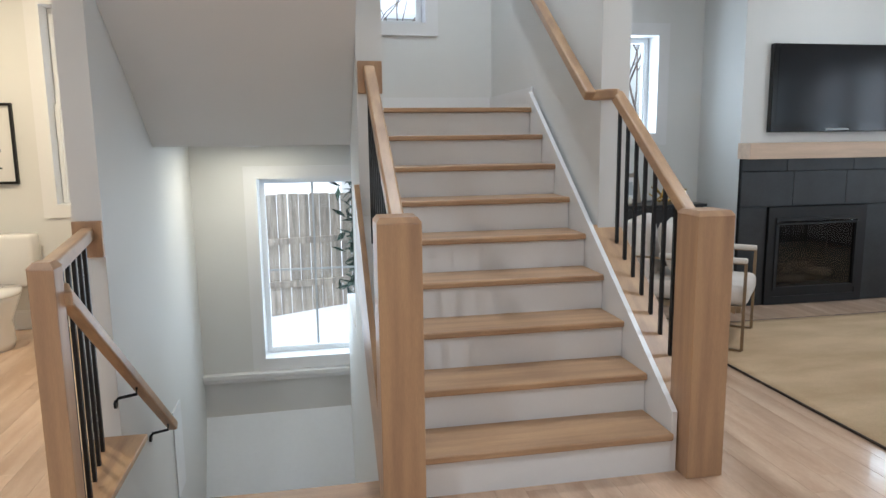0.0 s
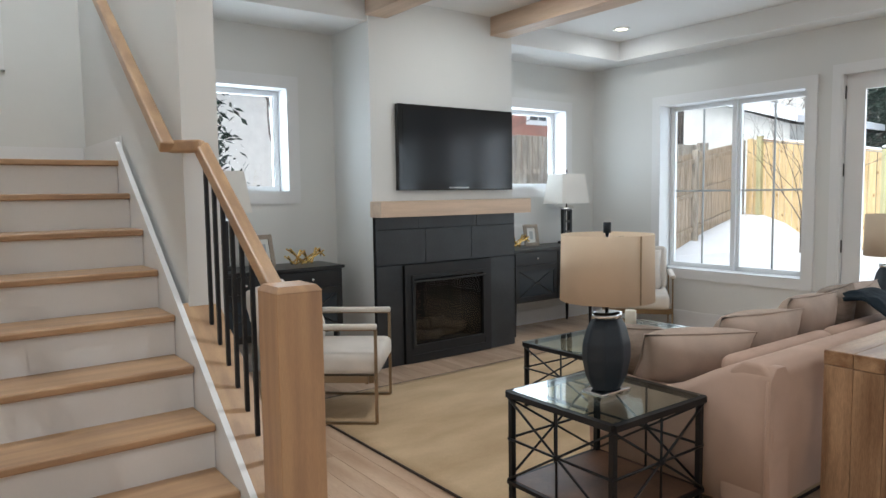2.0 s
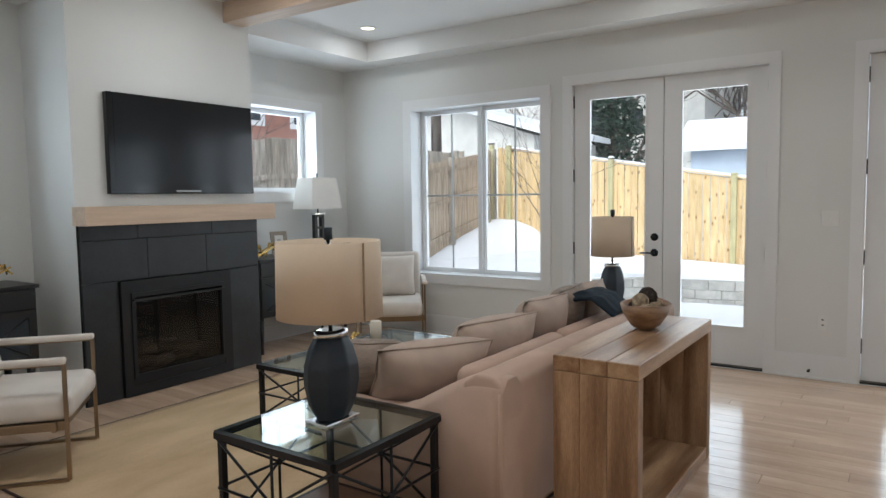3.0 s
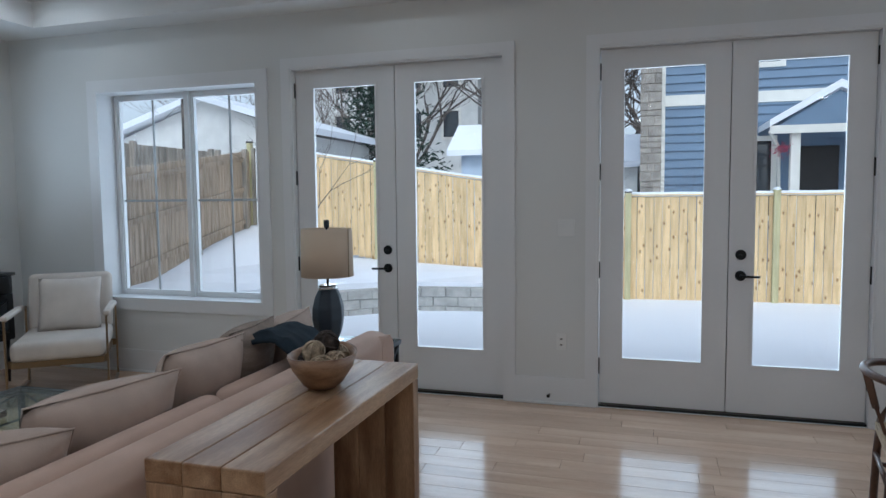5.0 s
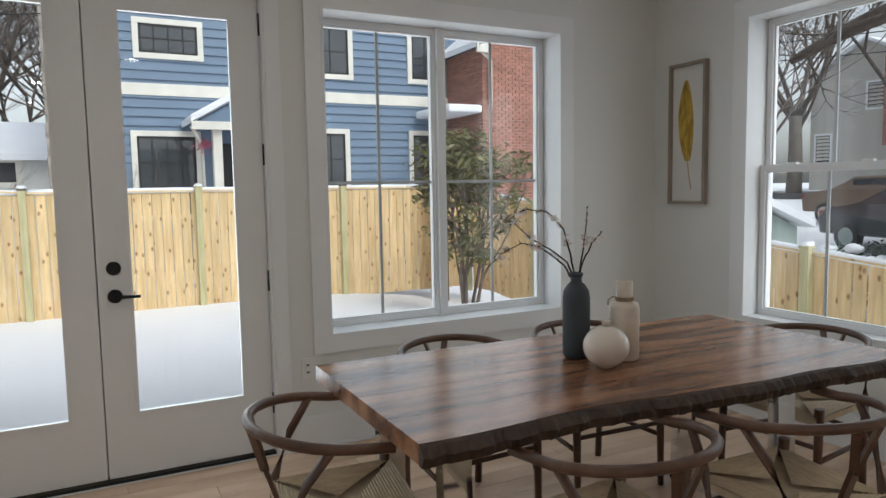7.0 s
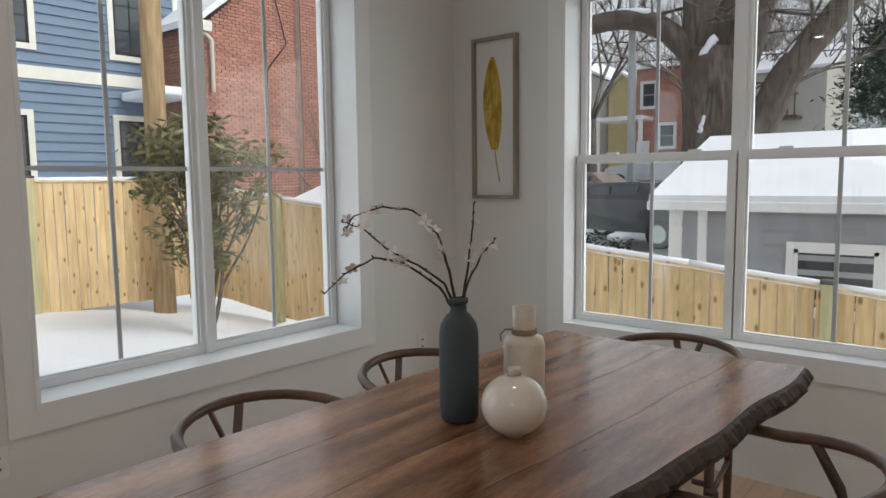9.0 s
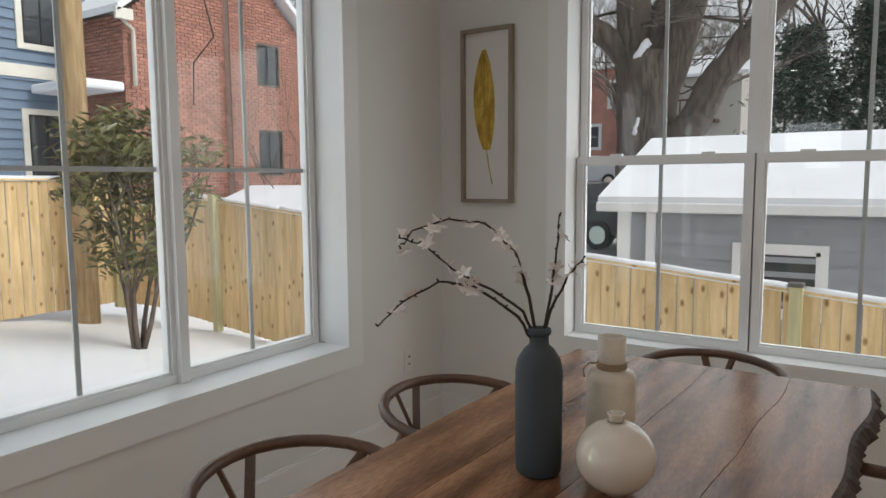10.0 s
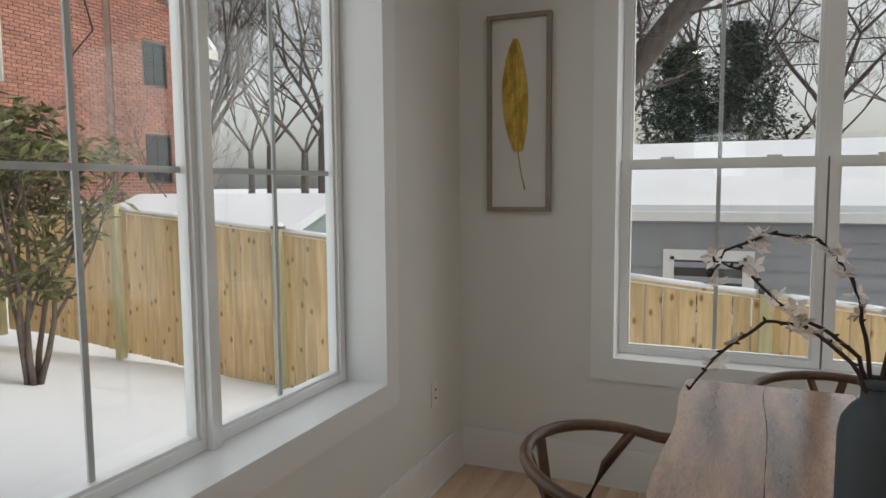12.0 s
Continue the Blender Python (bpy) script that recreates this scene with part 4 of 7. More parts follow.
def bare_tree(x, y, h, radius, levels, seed, label, lean=(0, 0, 1)):
    r = random.Random(seed)
    z = ground_z(x, y) - 0.05
    t_ = thing("bare_tree", label, "tree", pose(x, y, z), "bare winter trees")
    bm, tips = bmesh.new(), []
    bmt = bmesh.new()
    tube(bmt, [(0, 0, 0), (0.02 * h * 0.2, 0, h * 0.12), (lean[0] * h * 0.25, lean[1] * h * 0.25, h * 0.27)], radius * 1.15, 12, radius * 0.85)
    part("trunk", bmt, "bark", t_)
    base = Vector((lean[0] * h * 0.25, lean[1] * h * 0.25, h * 0.26))
    for k in range(4):
        a = k * 1.57 + r.uniform(-0.4, 0.4)
        grow(bm, tips, base, Vector((math.cos(a) * 0.7, math.sin(a) * 0.7, 1.0)).normalized(), h * 0.27, radius * 0.42, levels, r, 6)
    part("branches", bm, "bark_fine" if radius < 0.2 else "bark", t_)
    return t_


def knotty(bm, pts, radii, sides, seed, rough=0.12):
    """A gnarled limb: rings along a smoothed line with ridged bark."""
    pts = [Vector(p) for p in pts]
    fine, rr_ = [], []
    for i in range(len(pts) - 1):
        p0, p1, p2, p3 = pts[max(i - 1, 0)], pts[i], pts[i + 1], pts[min(i + 2, len(pts) - 1)]
        for k in range(6):
            u = k / 6
            fine.append(0.5 * (2 * p1 + (p2 - p0) * u + (2 * p0 - 5 * p1 + 4 * p2 - p3) * u * u + (3 * p1 - p0 - 3 * p2 + p3) * u ** 3))
            rr_.append(radii[i] + (radii[i + 1] - radii[i]) * u)
    fine.append(pts[-1])
    rr_.append(radii[-1])
    rings = []
    for i, p in enumerate(fine):
        d = (fine[min(i + 1, len(fine) - 1)] - fine[max(i - 1, 0)]).normalized()
        a_ = d.cross(Vector((0.2, 1, 0.1))).normalized()
        b_ = d.cross(a_)
        ring = []
        for k in range(sides):
            g_ = 2 * math.pi * k / sides
            q = rr_[i] * (1 + rough * noise.noise((3 * math.cos(g_), 3 * math.sin(g_), i * 0.25 + seed)) + 0.05 * noise.noise((9 * math.cos(g_), 9 * math.sin(g_), i * 0.5 + seed)))
            ring.append(bm.verts.new(p + q * (math.cos(g_) * a_ + math.sin(g_) * b_)))
        rings.append(ring)
    for u, v in zip(rings, rings[1:]):
        for k in range(sides):
            bm.faces.new((u[k], u[(k + 1) % sides], v[(k + 1) % sides], v[k])).smooth = True
    bm.faces.new(rings[0][::-1])
    bm.faces.new(rings[-1])
    return fine, rr_


def big_tree():
    x, y = 10.05, -17.6
    base = ground_z(x, y)
    t_ = thing("old_tree", "massive gnarled bare tree with snow in its forks", "tree", pose(x, y, base))
    r = random.Random(8)
    bm = bmesh.new()
    knotty(bm, [(0, 0, -0.2), (0, 0, 1.0), (0.02, 0, 2.4), (0.06, 0, 3.6), (0.05, 0, 4.5 - base)], [1.0, 0.76, 0.72, 0.74, 0.6], 36, 3)
    part("trunk", bm, "bark", t_)
    limbs = [
        ([(0.25, 0, 3.4), (0.42, 0, 4.4), (0.42, 0.05, 5.6), (0.5, 0.1, 7.2), (0.3, 0.2, 9.2)], [0.5, 0.46, 0.42, 0.32, 0.16]),
        ([(-0.2, 0, 3.2), (-0.5, 0, 4.2), (-0.9, 0.05, 5.4), (-1.3, 0.1, 7.0), (-1.6, 0.2, 9.0)], [0.46, 0.42, 0.4, 0.28, 0.14]),
        ([(0.4, 0.1, 4.2), (1.0, 0.3, 4.95), (1.8, 0.4, 5.4), (2.8, 0.5, 5.5), (4.2, 0.5, 5.25), (5.8, 0.6, 4.7)], [0.34, 0.29, 0.26, 0.25, 0.2, 0.1]),
        ([(-0.45, 0.2, 1.9), (-1.15, 0.3, 2.75), (-1.6, 0.35, 3.6), (-2.1, 0.4, 4.3), (-2.8, 0.4, 5.15), (-3.6, 0.4, 5.8), (-5.2, 0.4, 6.2), (-7.2, 0.4, 5.8), (-9.0, 0.3, 5.0)], [0.42, 0.4, 0.34, 0.31, 0.3, 0.28, 0.2, 0.13, 0.05]),
        ([(-0.1, 0, 4.2), (-0.1, -0.5, 5.4), (-0.6, -1.2, 6.8), (-1.8, -1.8, 8.4)], [0.4, 0.34, 0.25, 0.12]),
    ]
    for k, (line, radii) in enumerate(limbs):
        lb, tips = bmesh.new(), []
        fine, rr_ = knotty(lb, line, radii, 16, k * 5 + 1)
        for i in range(10, len(fine), 3):
            d = Vector((r.uniform(-1, 1), r.uniform(-0.8, 0.8), r.uniform(-0.3, 0.9))).normalized()
            grow(lb, tips, fine[i], d, r.uniform(1.0, 1.7), min(0.055, rr_[i] * 0.3), 3, r, 5, 0.0, 0.8)
        part("limb", lb, "bark", t_)
    sb = bmesh.new()
    for a_, b_, w in (((-1.12, 0.5, 2.9), (-1.55, 0.55, 3.75), 0.13), ((-1.62, 0.55, 3.9), (-2.0, 0.6, 4.45), 0.12), ((-2.2, 0.55, 4.75), (-2.7, 0.55, 5.4), 0.14), ((0.12, 0.55, 4.3), (-0.1, 0.5, 4.75), 0.2), ((1.5, 0.5, 5.55), (2.6, 0.55, 5.72), 0.12), ((0.15, 0.72, 2.5), (0.0, 0.74, 2.9), 0.07), ((-0.2, 0.72, 2.0), (-0.22, 0.72, 2.3), 0.06), ((3.2, 0.55, 5.65), (4.2, 0.55, 5.42), 0.08)):
        a_, b_ = Vector(a_), Vector(b_)
        tube(sb, [a_.lerp(b_, i / 6) + Vector((r.uniform(-0.03, 0.03), 0, r.uniform(-0.03, 0.03))) for i in range(7)], w * 0.8, 7, w * 0.5)
    part("snow_patch", sb, "snow", t_, "snow lying in the forks")


def conifer(x, y, h, rad, seed, label):
    r = random.Random(seed)
    z = ground_z(x, y)
    t_ = thing("conifer", label, "tree", pose(x, y, z), "evergreen trees")
    bm = bmesh.new()
    tube(bm, [(0, 0, 0), (0, 0, h * 0.5), (0, 0, h)], 0.14, 8, 0.02)
    part("trunk", bm, "bark", t_)
    bm = bmesh.new()
    pts = []
    for i in range(150):
        f = i / 150
        zc = h * (0.08 + 0.9 * f)
        for k in range(3):
            a = r.uniform(0, 6.28)
            q = rad * (1 - f) * math.sqrt(r.random()) * r.uniform(0.6, 1.12) + 0.05
            pts.append((math.cos(a) * q, math.sin(a) * q, zc - q * 0.22))
    leaf_cloud(bm, pts, 22, 0.14 + rad * 0.05, 0.12, r, 0.55)
    part("crown", bm, "needle", t_)


def magnolia(x, y, h):
    r = random.Random(21)
    t_ = thing("evergreen_shrub", "leafy magnolia shrub with slender grey stems", "shrub", pose(x, y, ground_z(x, y) - 0.02))
    bm, tips = bmesh.new(), []
    for k in range(5):
        a = k * 1.25
        grow(bm, tips, Vector((0.05 * math.cos(a), 0.05 * math.sin(a), 0)), Vector((0.22 * math.cos(a), 0.22 * math.sin(a), 1)).normalized(), h * 0.36, 0.035, 3, r, 6, -0.12, 0.6)
    part("stems", bm, "bark_fine", t_)
    bm = bmesh.new()
    tips = [p for p in tips if p.z > 0.75]
    leaf_cloud(bm, tips, 9, 0.09, 0.085, r, 0.9)
    extra = []
    for _ in range(170):
        a, zz = r.uniform(0, 6.28), r.uniform(0.9, h)
        q = (0.62 * math.sin(math.pi * min(1, (zz - 0.5) / (h - 0.3))) + 0.08) * math.sqrt(r.random())
        extra.append((math.cos(a) * q, math.sin(a) * q, zz))
    leaf_cloud(bm, extra, 9, 0.07, 0.08, r, 0.9)
    part("foliage", bm, "leaf", t_)


magnolia(12.0, -4.75, 2.75)
big_tree()
conifer(7.75, -28, 5.9, 3.4, 3, "dark green spruce dusted with snow")
conifer(5.65, -28.6, 6.6, 3.6, 4, "tall dark green spruce behind the shed")
conifer(22.5, 8.6, 9, 2.6, 6, "broad dark cedar behind the fence")
conifer(4.4, 14.5, 7, 2.0, 9, "green holly seen beyond the old fence")
conifer(1.12, 9.2, 3.6, 0.45, 11, "narrow evergreen beside the grey fence")
for k, (x, y, h, rad, lev) in enumerate(((34, 5.5, 11, 0.22, 5), (36, 2.0, 12, 0.24, 5), (38, 8, 12, 0.24, 5), (24, 11, 7, 0.13, 5), (20.5, 12.5, 6, 0.1, 5), (13.5, 6.6, 3.4, 0.03, 3), (20, -0.6, 3.2, 0.03, 4), (23, 2.3, 3.2, 0.03, 4), (17, -12.0, 5.5, 0.05, 4), (18.2, -12.6, 5.0, 0.05, 4), (22, -24, 9, 0.16, 5), (26, -27, 10, 0.18, 5), (-2, -24, 12, 0.25, 5), (7, -33, 13, 0.3, 5), (-6, -30, 13, 0.3, 5), (13, -25, 9, 0.16, 5), (12, 15, 6, 0.1, 5), (6.5, 13, 6, 0.08, 5), (1.0, 16, 7, 0.12, 5), (2, -36, 14, 0.3, 5))):
    bare_tree(x, y, h, rad, lev if h > 4 else 3, 30 + k, "bare winter tree with fine twigs" if h > 4 else "slender bare garden sapling in the snow")


made = [o for o in scene.objects if o.name.startswith("bare_tree") and o.parent is None]
tall = [o for o in made if o.location.x > 30 or o.location.y < -22]
rt = random.Random(77)
for k in range(22):
    x, y = rt.uniform(32, 48), rt.uniform(-1, 14)
    copy_thing(tall[k % len(tall)], pose(x, y, ground_z(x, y) + 0.1 * (x - 30), 0, 0, rt.uniform(0, 360)))
for k in range(14):
    x, y = rt.uniform(21, 40), rt.uniform(-34, -17)
    copy_thing(tall[k % len(tall)], pose(x, y, ground_z(x, y), 0, 0, rt.uniform(0, 360)))
for k in range(22):
    x, y = rt.uniform(-12, 26), rt.uniform(-58, -38)
    copy_thing(tall[k % len(tall)], pose(x, y, ground_z(x, y), 0, 0, rt.uniform(0, 360)))


def utility_pole(x, y, h, rad, material, label):
    p = thing("utility_pole", label, "pole", pose(x, y, ground_z(x, y) - 0.1))
    bm = bmesh.new()
    tube(bm, [(0, 0, 0), (0, 0, h / 2), (0.03, 0, h)], rad, 14, rad * 0.85)
    part("shaft", bm, material, p)
    bm = bmesh.new()
    bar(bm, (-0.8, 0, h - 0.8), (0.8, 0, h - 0.8), 0.1, 0.1)
    part("crossarm", bm, material, p)


utility_pole(14.5, -5.55, 9.5, 0.17, "utility", "tan timber utility pole beside the fence")
utility_pole(15.5, 10.6, 8, 0.14, "bark", "dark timber pole behind the garden fence")
utility_pole(12.2, -17.5, 8, 0.11, "muntin", "grey street pole beside the old tree")
for k, (a, b) in enumerate((((14.5, -5.8, 8.0), (21, 4, 6.2)), ((14.5, -5.8, 7.4), (20.9, 2, 5.2)), ((14.5, -5.8, 8.4), (-12, -22, 6.0)), ((20, -19, 5.9), (-14, -18, 5.2)), ((20, -19.4, 5.4), (-14, -18.4, 4.8)))):
    bm = bmesh.new()
    tube(bm, [Vector(a).lerp(Vector(b), i / 12) + Vector((0, 0, -0.9 * math.sin(math.pi * i / 12))) for i in range(13)], 0.014, 4)
    tagged(part("overhead_cable", bm, "iron"), "black overhead cable between poles", "cable", "overhead cables")


def house_window(parent, axis, face, out, u0, u1, z0, z1, bars=(2, 2), trim="house_trim", sash="iron", tw=0.13):
    def bx(bm, a, b, c, d, p, q):
        lo, hi = sorted((face + out * p, face + out * q))
        if axis == "x":
            box(bm, lo, hi, a, b, c, d)
        else:
            box(bm, a, b, lo, hi, c, d)
    bm = bmesh.new()
    for a, b, c, d in ((u0 - tw, u1 + tw, z0 - tw, z0), (u0 - tw, u1 + tw, z1, z1 + tw), (u0 - tw, u0, z0, z1), (u1, u1 + tw, z0, z1)):
        bx(bm, a, b, c, d, 0.0, 0.05)
    w = part("window", bm, trim, parent)
    bm = bmesh.new()
    bx(bm, u0, u1, z0, z1, 0.012, 0.02)
    part("pane", bm, "window_dark", w)
    bm = bmesh.new()
    for a, b, c, d in ((u0, u1, z0, z0 + 0.05), (u0, u1, z1 - 0.05, z1), (u0, u0 + 0.05, z0, z1), (u1 - 0.05, u1, z0, z1)):
        bx(bm, a, b, c, d, 0.0, 0.036)
    nx, nz = bars
    for i in range(1, nx):
        u = u0 + (u1 - u0) * i / nx
        bx(bm, u - 0.014, u + 0.014, z0, z1, 0.0, 0.032)
    for i in range(1, nz):
        z = z0 + (z1 - z0) * i / nz
        bx(bm, u0, u1, z - 0.014, z + 0.014, 0.0, 0.031)
    part("frame", bm, sash, w)


def siding(parent, axis, face, out, u0, u1, z0, z1, step, material, name="siding_board"):
    """Lapped boards, thicker at the lower edge."""
    n = int((z1 - z0) / step)
    bm = bmesh.new()
    L = u1 - u0
    if axis == "x":
        pts = [(0, -0.0), (out * 0.05, 0.0), (out * 0.008, step + 0.01), (0, step + 0.01)]
        rings = [[bm.verts.new((p, u, q)) for p, q in pts] for u in (0, L)]
    else:
        pts = [(0, -0.0), (out * 0.05, 0.0), (out * 0.008, step + 0.01), (0, step + 0.01)]
        rings = [[bm.verts.new((u, p, q)) for p, q in pts] for u in (0, L)]
    bm.faces.new(rings[0])
    bm.faces.new(rings[1][::-1])
    for k in range(4):
        bm.faces.new((rings[0][k], rings[0][(k + 1) % 4], rings[1][(k + 1) % 4], rings[1][k]))
    ob = part(name, bm, material)
    me = ob.data
    bpy.data.objects.remove(ob)
    for i in range(n):
        shared(name, me, parent, pose(face, u0, z0 + i * step) if axis == "x" else pose(u0, face, z0 + i * step))


def gable_roof(parent, x0, x1, y0, y1, z, rise, along, material="snow", over=0.35, thick=0.16):
    bm = bmesh.new()
    if along == "x":
        ym = (y0 + y1) / 2
        prof = [(y0 - over, z), (ym, z + rise), (y1 + over, z), (y1 + over, z + thick), (ym, z + rise + thick), (y0 - over, z + thick)]
        rings = [[bm.verts.new((x, p, q)) for p, q in prof] for x in (x0 - over, x1 + over)]
    else:
        xm = (x0 + x1) / 2
        prof = [(x0 - over, z), (xm, z + rise), (x1 + over, z), (x1 + over, z + thick), (xm, z + rise + thick), (x0 - over, z + thick)]
        rings = [[bm.verts.new((p, y, q)) for p, q in prof] for y in (y0 - over, y1 + over)]
    bm.faces.new(rings[0])
    bm.faces.new(rings[1][::-1])
    n = 6
    for k in range(n):
        bm.faces.new((rings[0][k], rings[0][(k + 1) % n], rings[1][(k + 1) % n], rings[1][k]))
    return part("roof", bm, material, parent, "snow-covered roof")


def gable_body(x0, x1, y0, y1, z0, z, rise, along):
    bm = bmesh.new()
    box(bm, x0, x1, y0, y1, z0, z)
    if along == "x":
        ym = (y0 + y1) / 2
        rings = [[bm.verts.new(c) for c in ((x, y0, z), (x, ym, z + rise), (x, y1, z))] for x in (x0, x1)]
    else:
        xm = (x0 + x1) / 2
        rings = [[bm.verts.new(c) for c in ((x0, y, z), (xm, y, z + rise), (x1, y, z))] for y in (y0, y1)]
    for f in (rings[0], rings[1][::-1]):
        bm.faces.new(f)
    for k in range(3):
        bm.faces.new((rings[0][k], rings[0][(k + 1) % 3], rings[1][(k + 1) % 3], rings[1][k]))
    return bm


def blue_house():
    h = thing("blue_house", "two-storey blue clapboard house with cream trim", "house")
    part("wall", block(21.03, 30, -9.7, 0.35, -1, 6.9), "blue", h)
    siding(h, "x", 21.03, -1, -9.6, 0.3, 0.2, 6.9, 0.215, "blue")
    for y in (-9.72, 0.26):
        part("corner_board", block(20.97, 21.06, y, y + 0.14, -0.5, 6.9, 0.004, 1), "house_trim", h)
    part("band_board", block(20.965, 21.02, -9.58, 0.26, 3.7, 3.98, 0.004, 1), "house_trim", h)
    gable_roof(h, 21.0, 30, -9.9, 0.5, 6.9, 2.6, "x")
    for y0, y1, z0, z1, bars in ((-2.4, -1.1, 4.68, 5.35, (4, 2)), (-6.2, -5.2, 4.45, 6.2, (2, 3)), (-8.85, -8.05, 4.45, 6.2, (2, 3)), (-6.05, -5.25, 0.9, 2.9, (2, 3)), (-8.85, -8.05, 0.9, 2.9, (2, 3)), (-2.25, -0.95, 0.9, 2.75, (4, 3))):
        house_window(h, "x", 21.0, -1, y0, y1, z0, z1, bars)
    # porch
    bm = bmesh.new()
    prof = [(-4.9, 2.95), (-3.35, 3.75), (-1.95, 2.95), (-1.95, 3.1), (-3.35, 3.92), (-4.9, 3.1)]
    rings = [[bm.verts.new((x, p, q)) for p, q in prof] for x in (19.2, 21.0)]
    bm.faces.new(rings[0])
    bm.faces.new(rings[1][::-1])
    for k in range(6):
        bm.faces.new((rings[0][k], rings[0][(k + 1) % 6], rings[1][(k + 1) % 6], rings[1][k]))
    porch = part("porch_roof", bm, "snow", h, "snow-covered porch roof")
    part("fascia", block(19.16, 19.21, -4.9, -1.95, 2.78, 2.96), "house_trim", porch)
    bm = bmesh.new()
    bm.faces.new([bm.verts.new(c) for c in ((19.3, -4.75, 2.95), (19.3, -2.1, 2.95), (19.3, -3.35, 3.7))])
    part("gable_panel", bm, "blue", porch)
    for y in (-2.5, -4.6):
        part("porch_post", block(19.3, 19.5, y - 0.1, y + 0.1, -0.4, 2.8, 0.01, 1), "house_trim", h)
    part("porch_door", block(20.94, 20.99, -3.75, -2.85, 0.4, 2.6, 0.01, 1), "iron", h, "dark front door")
    bm = bmesh.new()
    tube(bm, [(19.25, -1.95, 2.85), (19.3, -2.05, 2.7), (19.6, -2.2, 2.5), (19.6, -2.25, 0.0)], 0.04, 6)
    part("downpipe", bm, "house_trim", h)
    bm = bmesh.new()
    leaf_cloud(bm, [(19.4, -2.32, 2.5), (19.42, -2.2, 2.42)], 70, 0.09, 0.05, random.Random(2), 0.8)
    part("flower_basket", bm, "wreath", h, "pink hanging flowers")
    # stone chimney
    c = part("chimney", block(20.6, 21.8, 0.36, 0.86, -1, 8.2), "mortar", h, "stone chimney")
    r = random.Random(12)
    z = -0.1
    while z < 7.2:
        hh = r.choice((0.14, 0.2, 0.26))
        y = 0.34
        while y < 0.84:
            w = min(r.choice((0.18, 0.26, 0.34)), 0.88 - y)
            part("stone", block(20.56, 20.605, y + 0.008, y + w - 0.008, z + 0.008, z + hh - 0.008, 0.008, 1), "stone", c)
            y += w
        z += hh


def brick_field(x, y0, y1, z0, z1, holes, taper=None):
    """Stretcher bond bricks on a wall that faces -x."""
    verts, faces = [], []
    L, H, j = 0.205, 0.066, 0.014
    z, row = z0, 0
    while z < z1:
        y = y0 - (L / 2 if row % 2 else 0)
        while y < y1:
            cut = taper(z) if taper else 0.0
            a, b = max(y, y0 + cut), min(y + L, y1 - cut)
            if b - a > 0.03 and not any(h[0] < (a + b) / 2 < h[1] and h[2] < z + H / 2 < h[3] for h in holes):
                k = len(verts)
                q = random.uniform(-0.003, 0.003)
                for xx in (x + q, x + 0.05):
                    verts.extend([(xx, a, z), (xx, b, z), (xx, b, z + H), (xx, a, z + H)])
                faces.extend([(k, k + 3, k + 2, k + 1), (k, k + 1, k + 5, k + 4), (k + 1, k + 2, k + 6, k + 5), (k + 2, k + 3, k + 7, k + 6), (k + 3, k, k + 4, k + 7)])
            y += L + j
        z += H + j
        row += 1
    me = bpy.data.meshes.new("bricks")
    me.from_pydata(verts, [], faces)
    me.materials.append(M["brick"])
    return me


def brick_house():
    h = thing("brick_house", "two-storey red brick house with steel windows", "house")
    bm = gable_body(19.05, 27, -14.9, -9.2, -1.5, 5.0, 2.5, "x")
    part("wall", bm, "mortar", h)
    wins = [(-13.65, -12.95, 3.95, 4.95), (-13.7, -12.9, 1.58, 2.7)]
    ob = new("bricks", brick_field(19.01, -14.9, -9.2, -0.8, 7.5, wins, lambda z: max(0.0, (z - 5.0) / 2.5) * 2.85))
    ob.parent = h
    ob["kind"] = "stuff"
    for w in wins:
        house_window(h, "x", 19.03, -1, *w, (2, 3), "pewter", "iron", 0.05)
    gable_roof(h, 19.0, 27, -14.9, -9.2, 5.0, 2.5, "x", over=0.3)
    part("porch_roof", block(18.9, 20.9, -9.1, -8.1, 3.35, 3.55, 0.05), "snow", h, "small snow-covered porch roof")
    part("eave_board", block(18.7, 18.78, -15.25, -14.85, 4.85, 5.08), "house_trim", h)
    part("eave_board", block(18.7, 18.78, -9.25, -8.85, 4.85, 5.08), "house_trim", h)
    ob = new("bricks", brick_field(0, 0, 7.9, -0.8, 5.0, []))
    ob.parent = h
    ob["kind"] = "stuff"
    ob.matrix_basis = pose(19.0, -9.16, 0, 0, 0, -90)
    ch = part("chimney", block(18.85, 19.6, -12.75, -11.9, -0.5, 9.5), "mortar", h, "red brick chimney")
    ob = new("bricks", brick_field(18.81, -12.75, -11.9, -0.5, 9.5, []))
    ob.parent = ch
    ob["kind"] = "stuff"
    bm = bmesh.new()
    tube(bm, [(18.85, -9.0, 4.95), (18.9, -9.35, 4.7), (18.9, -9.35, 3.5)], 0.05, 6)
    tube(bm, [(18.85, -15.05, 5.0), (18.9, -14.8, 4.75), (18.9, -14.8, -0.5)], 0.06, 6)
    part("downpipe", bm, "house_trim", h)
    bm = bmesh.new()
    tube(bm, [(18.92, -11.2, 6.0), (18.9, -11.5, 4.9), (18.92, -10.9, 4.2), (18.92, -10.85, 3.2)], 0.02, 5)
    part("service_cable", bm, "iron", h)


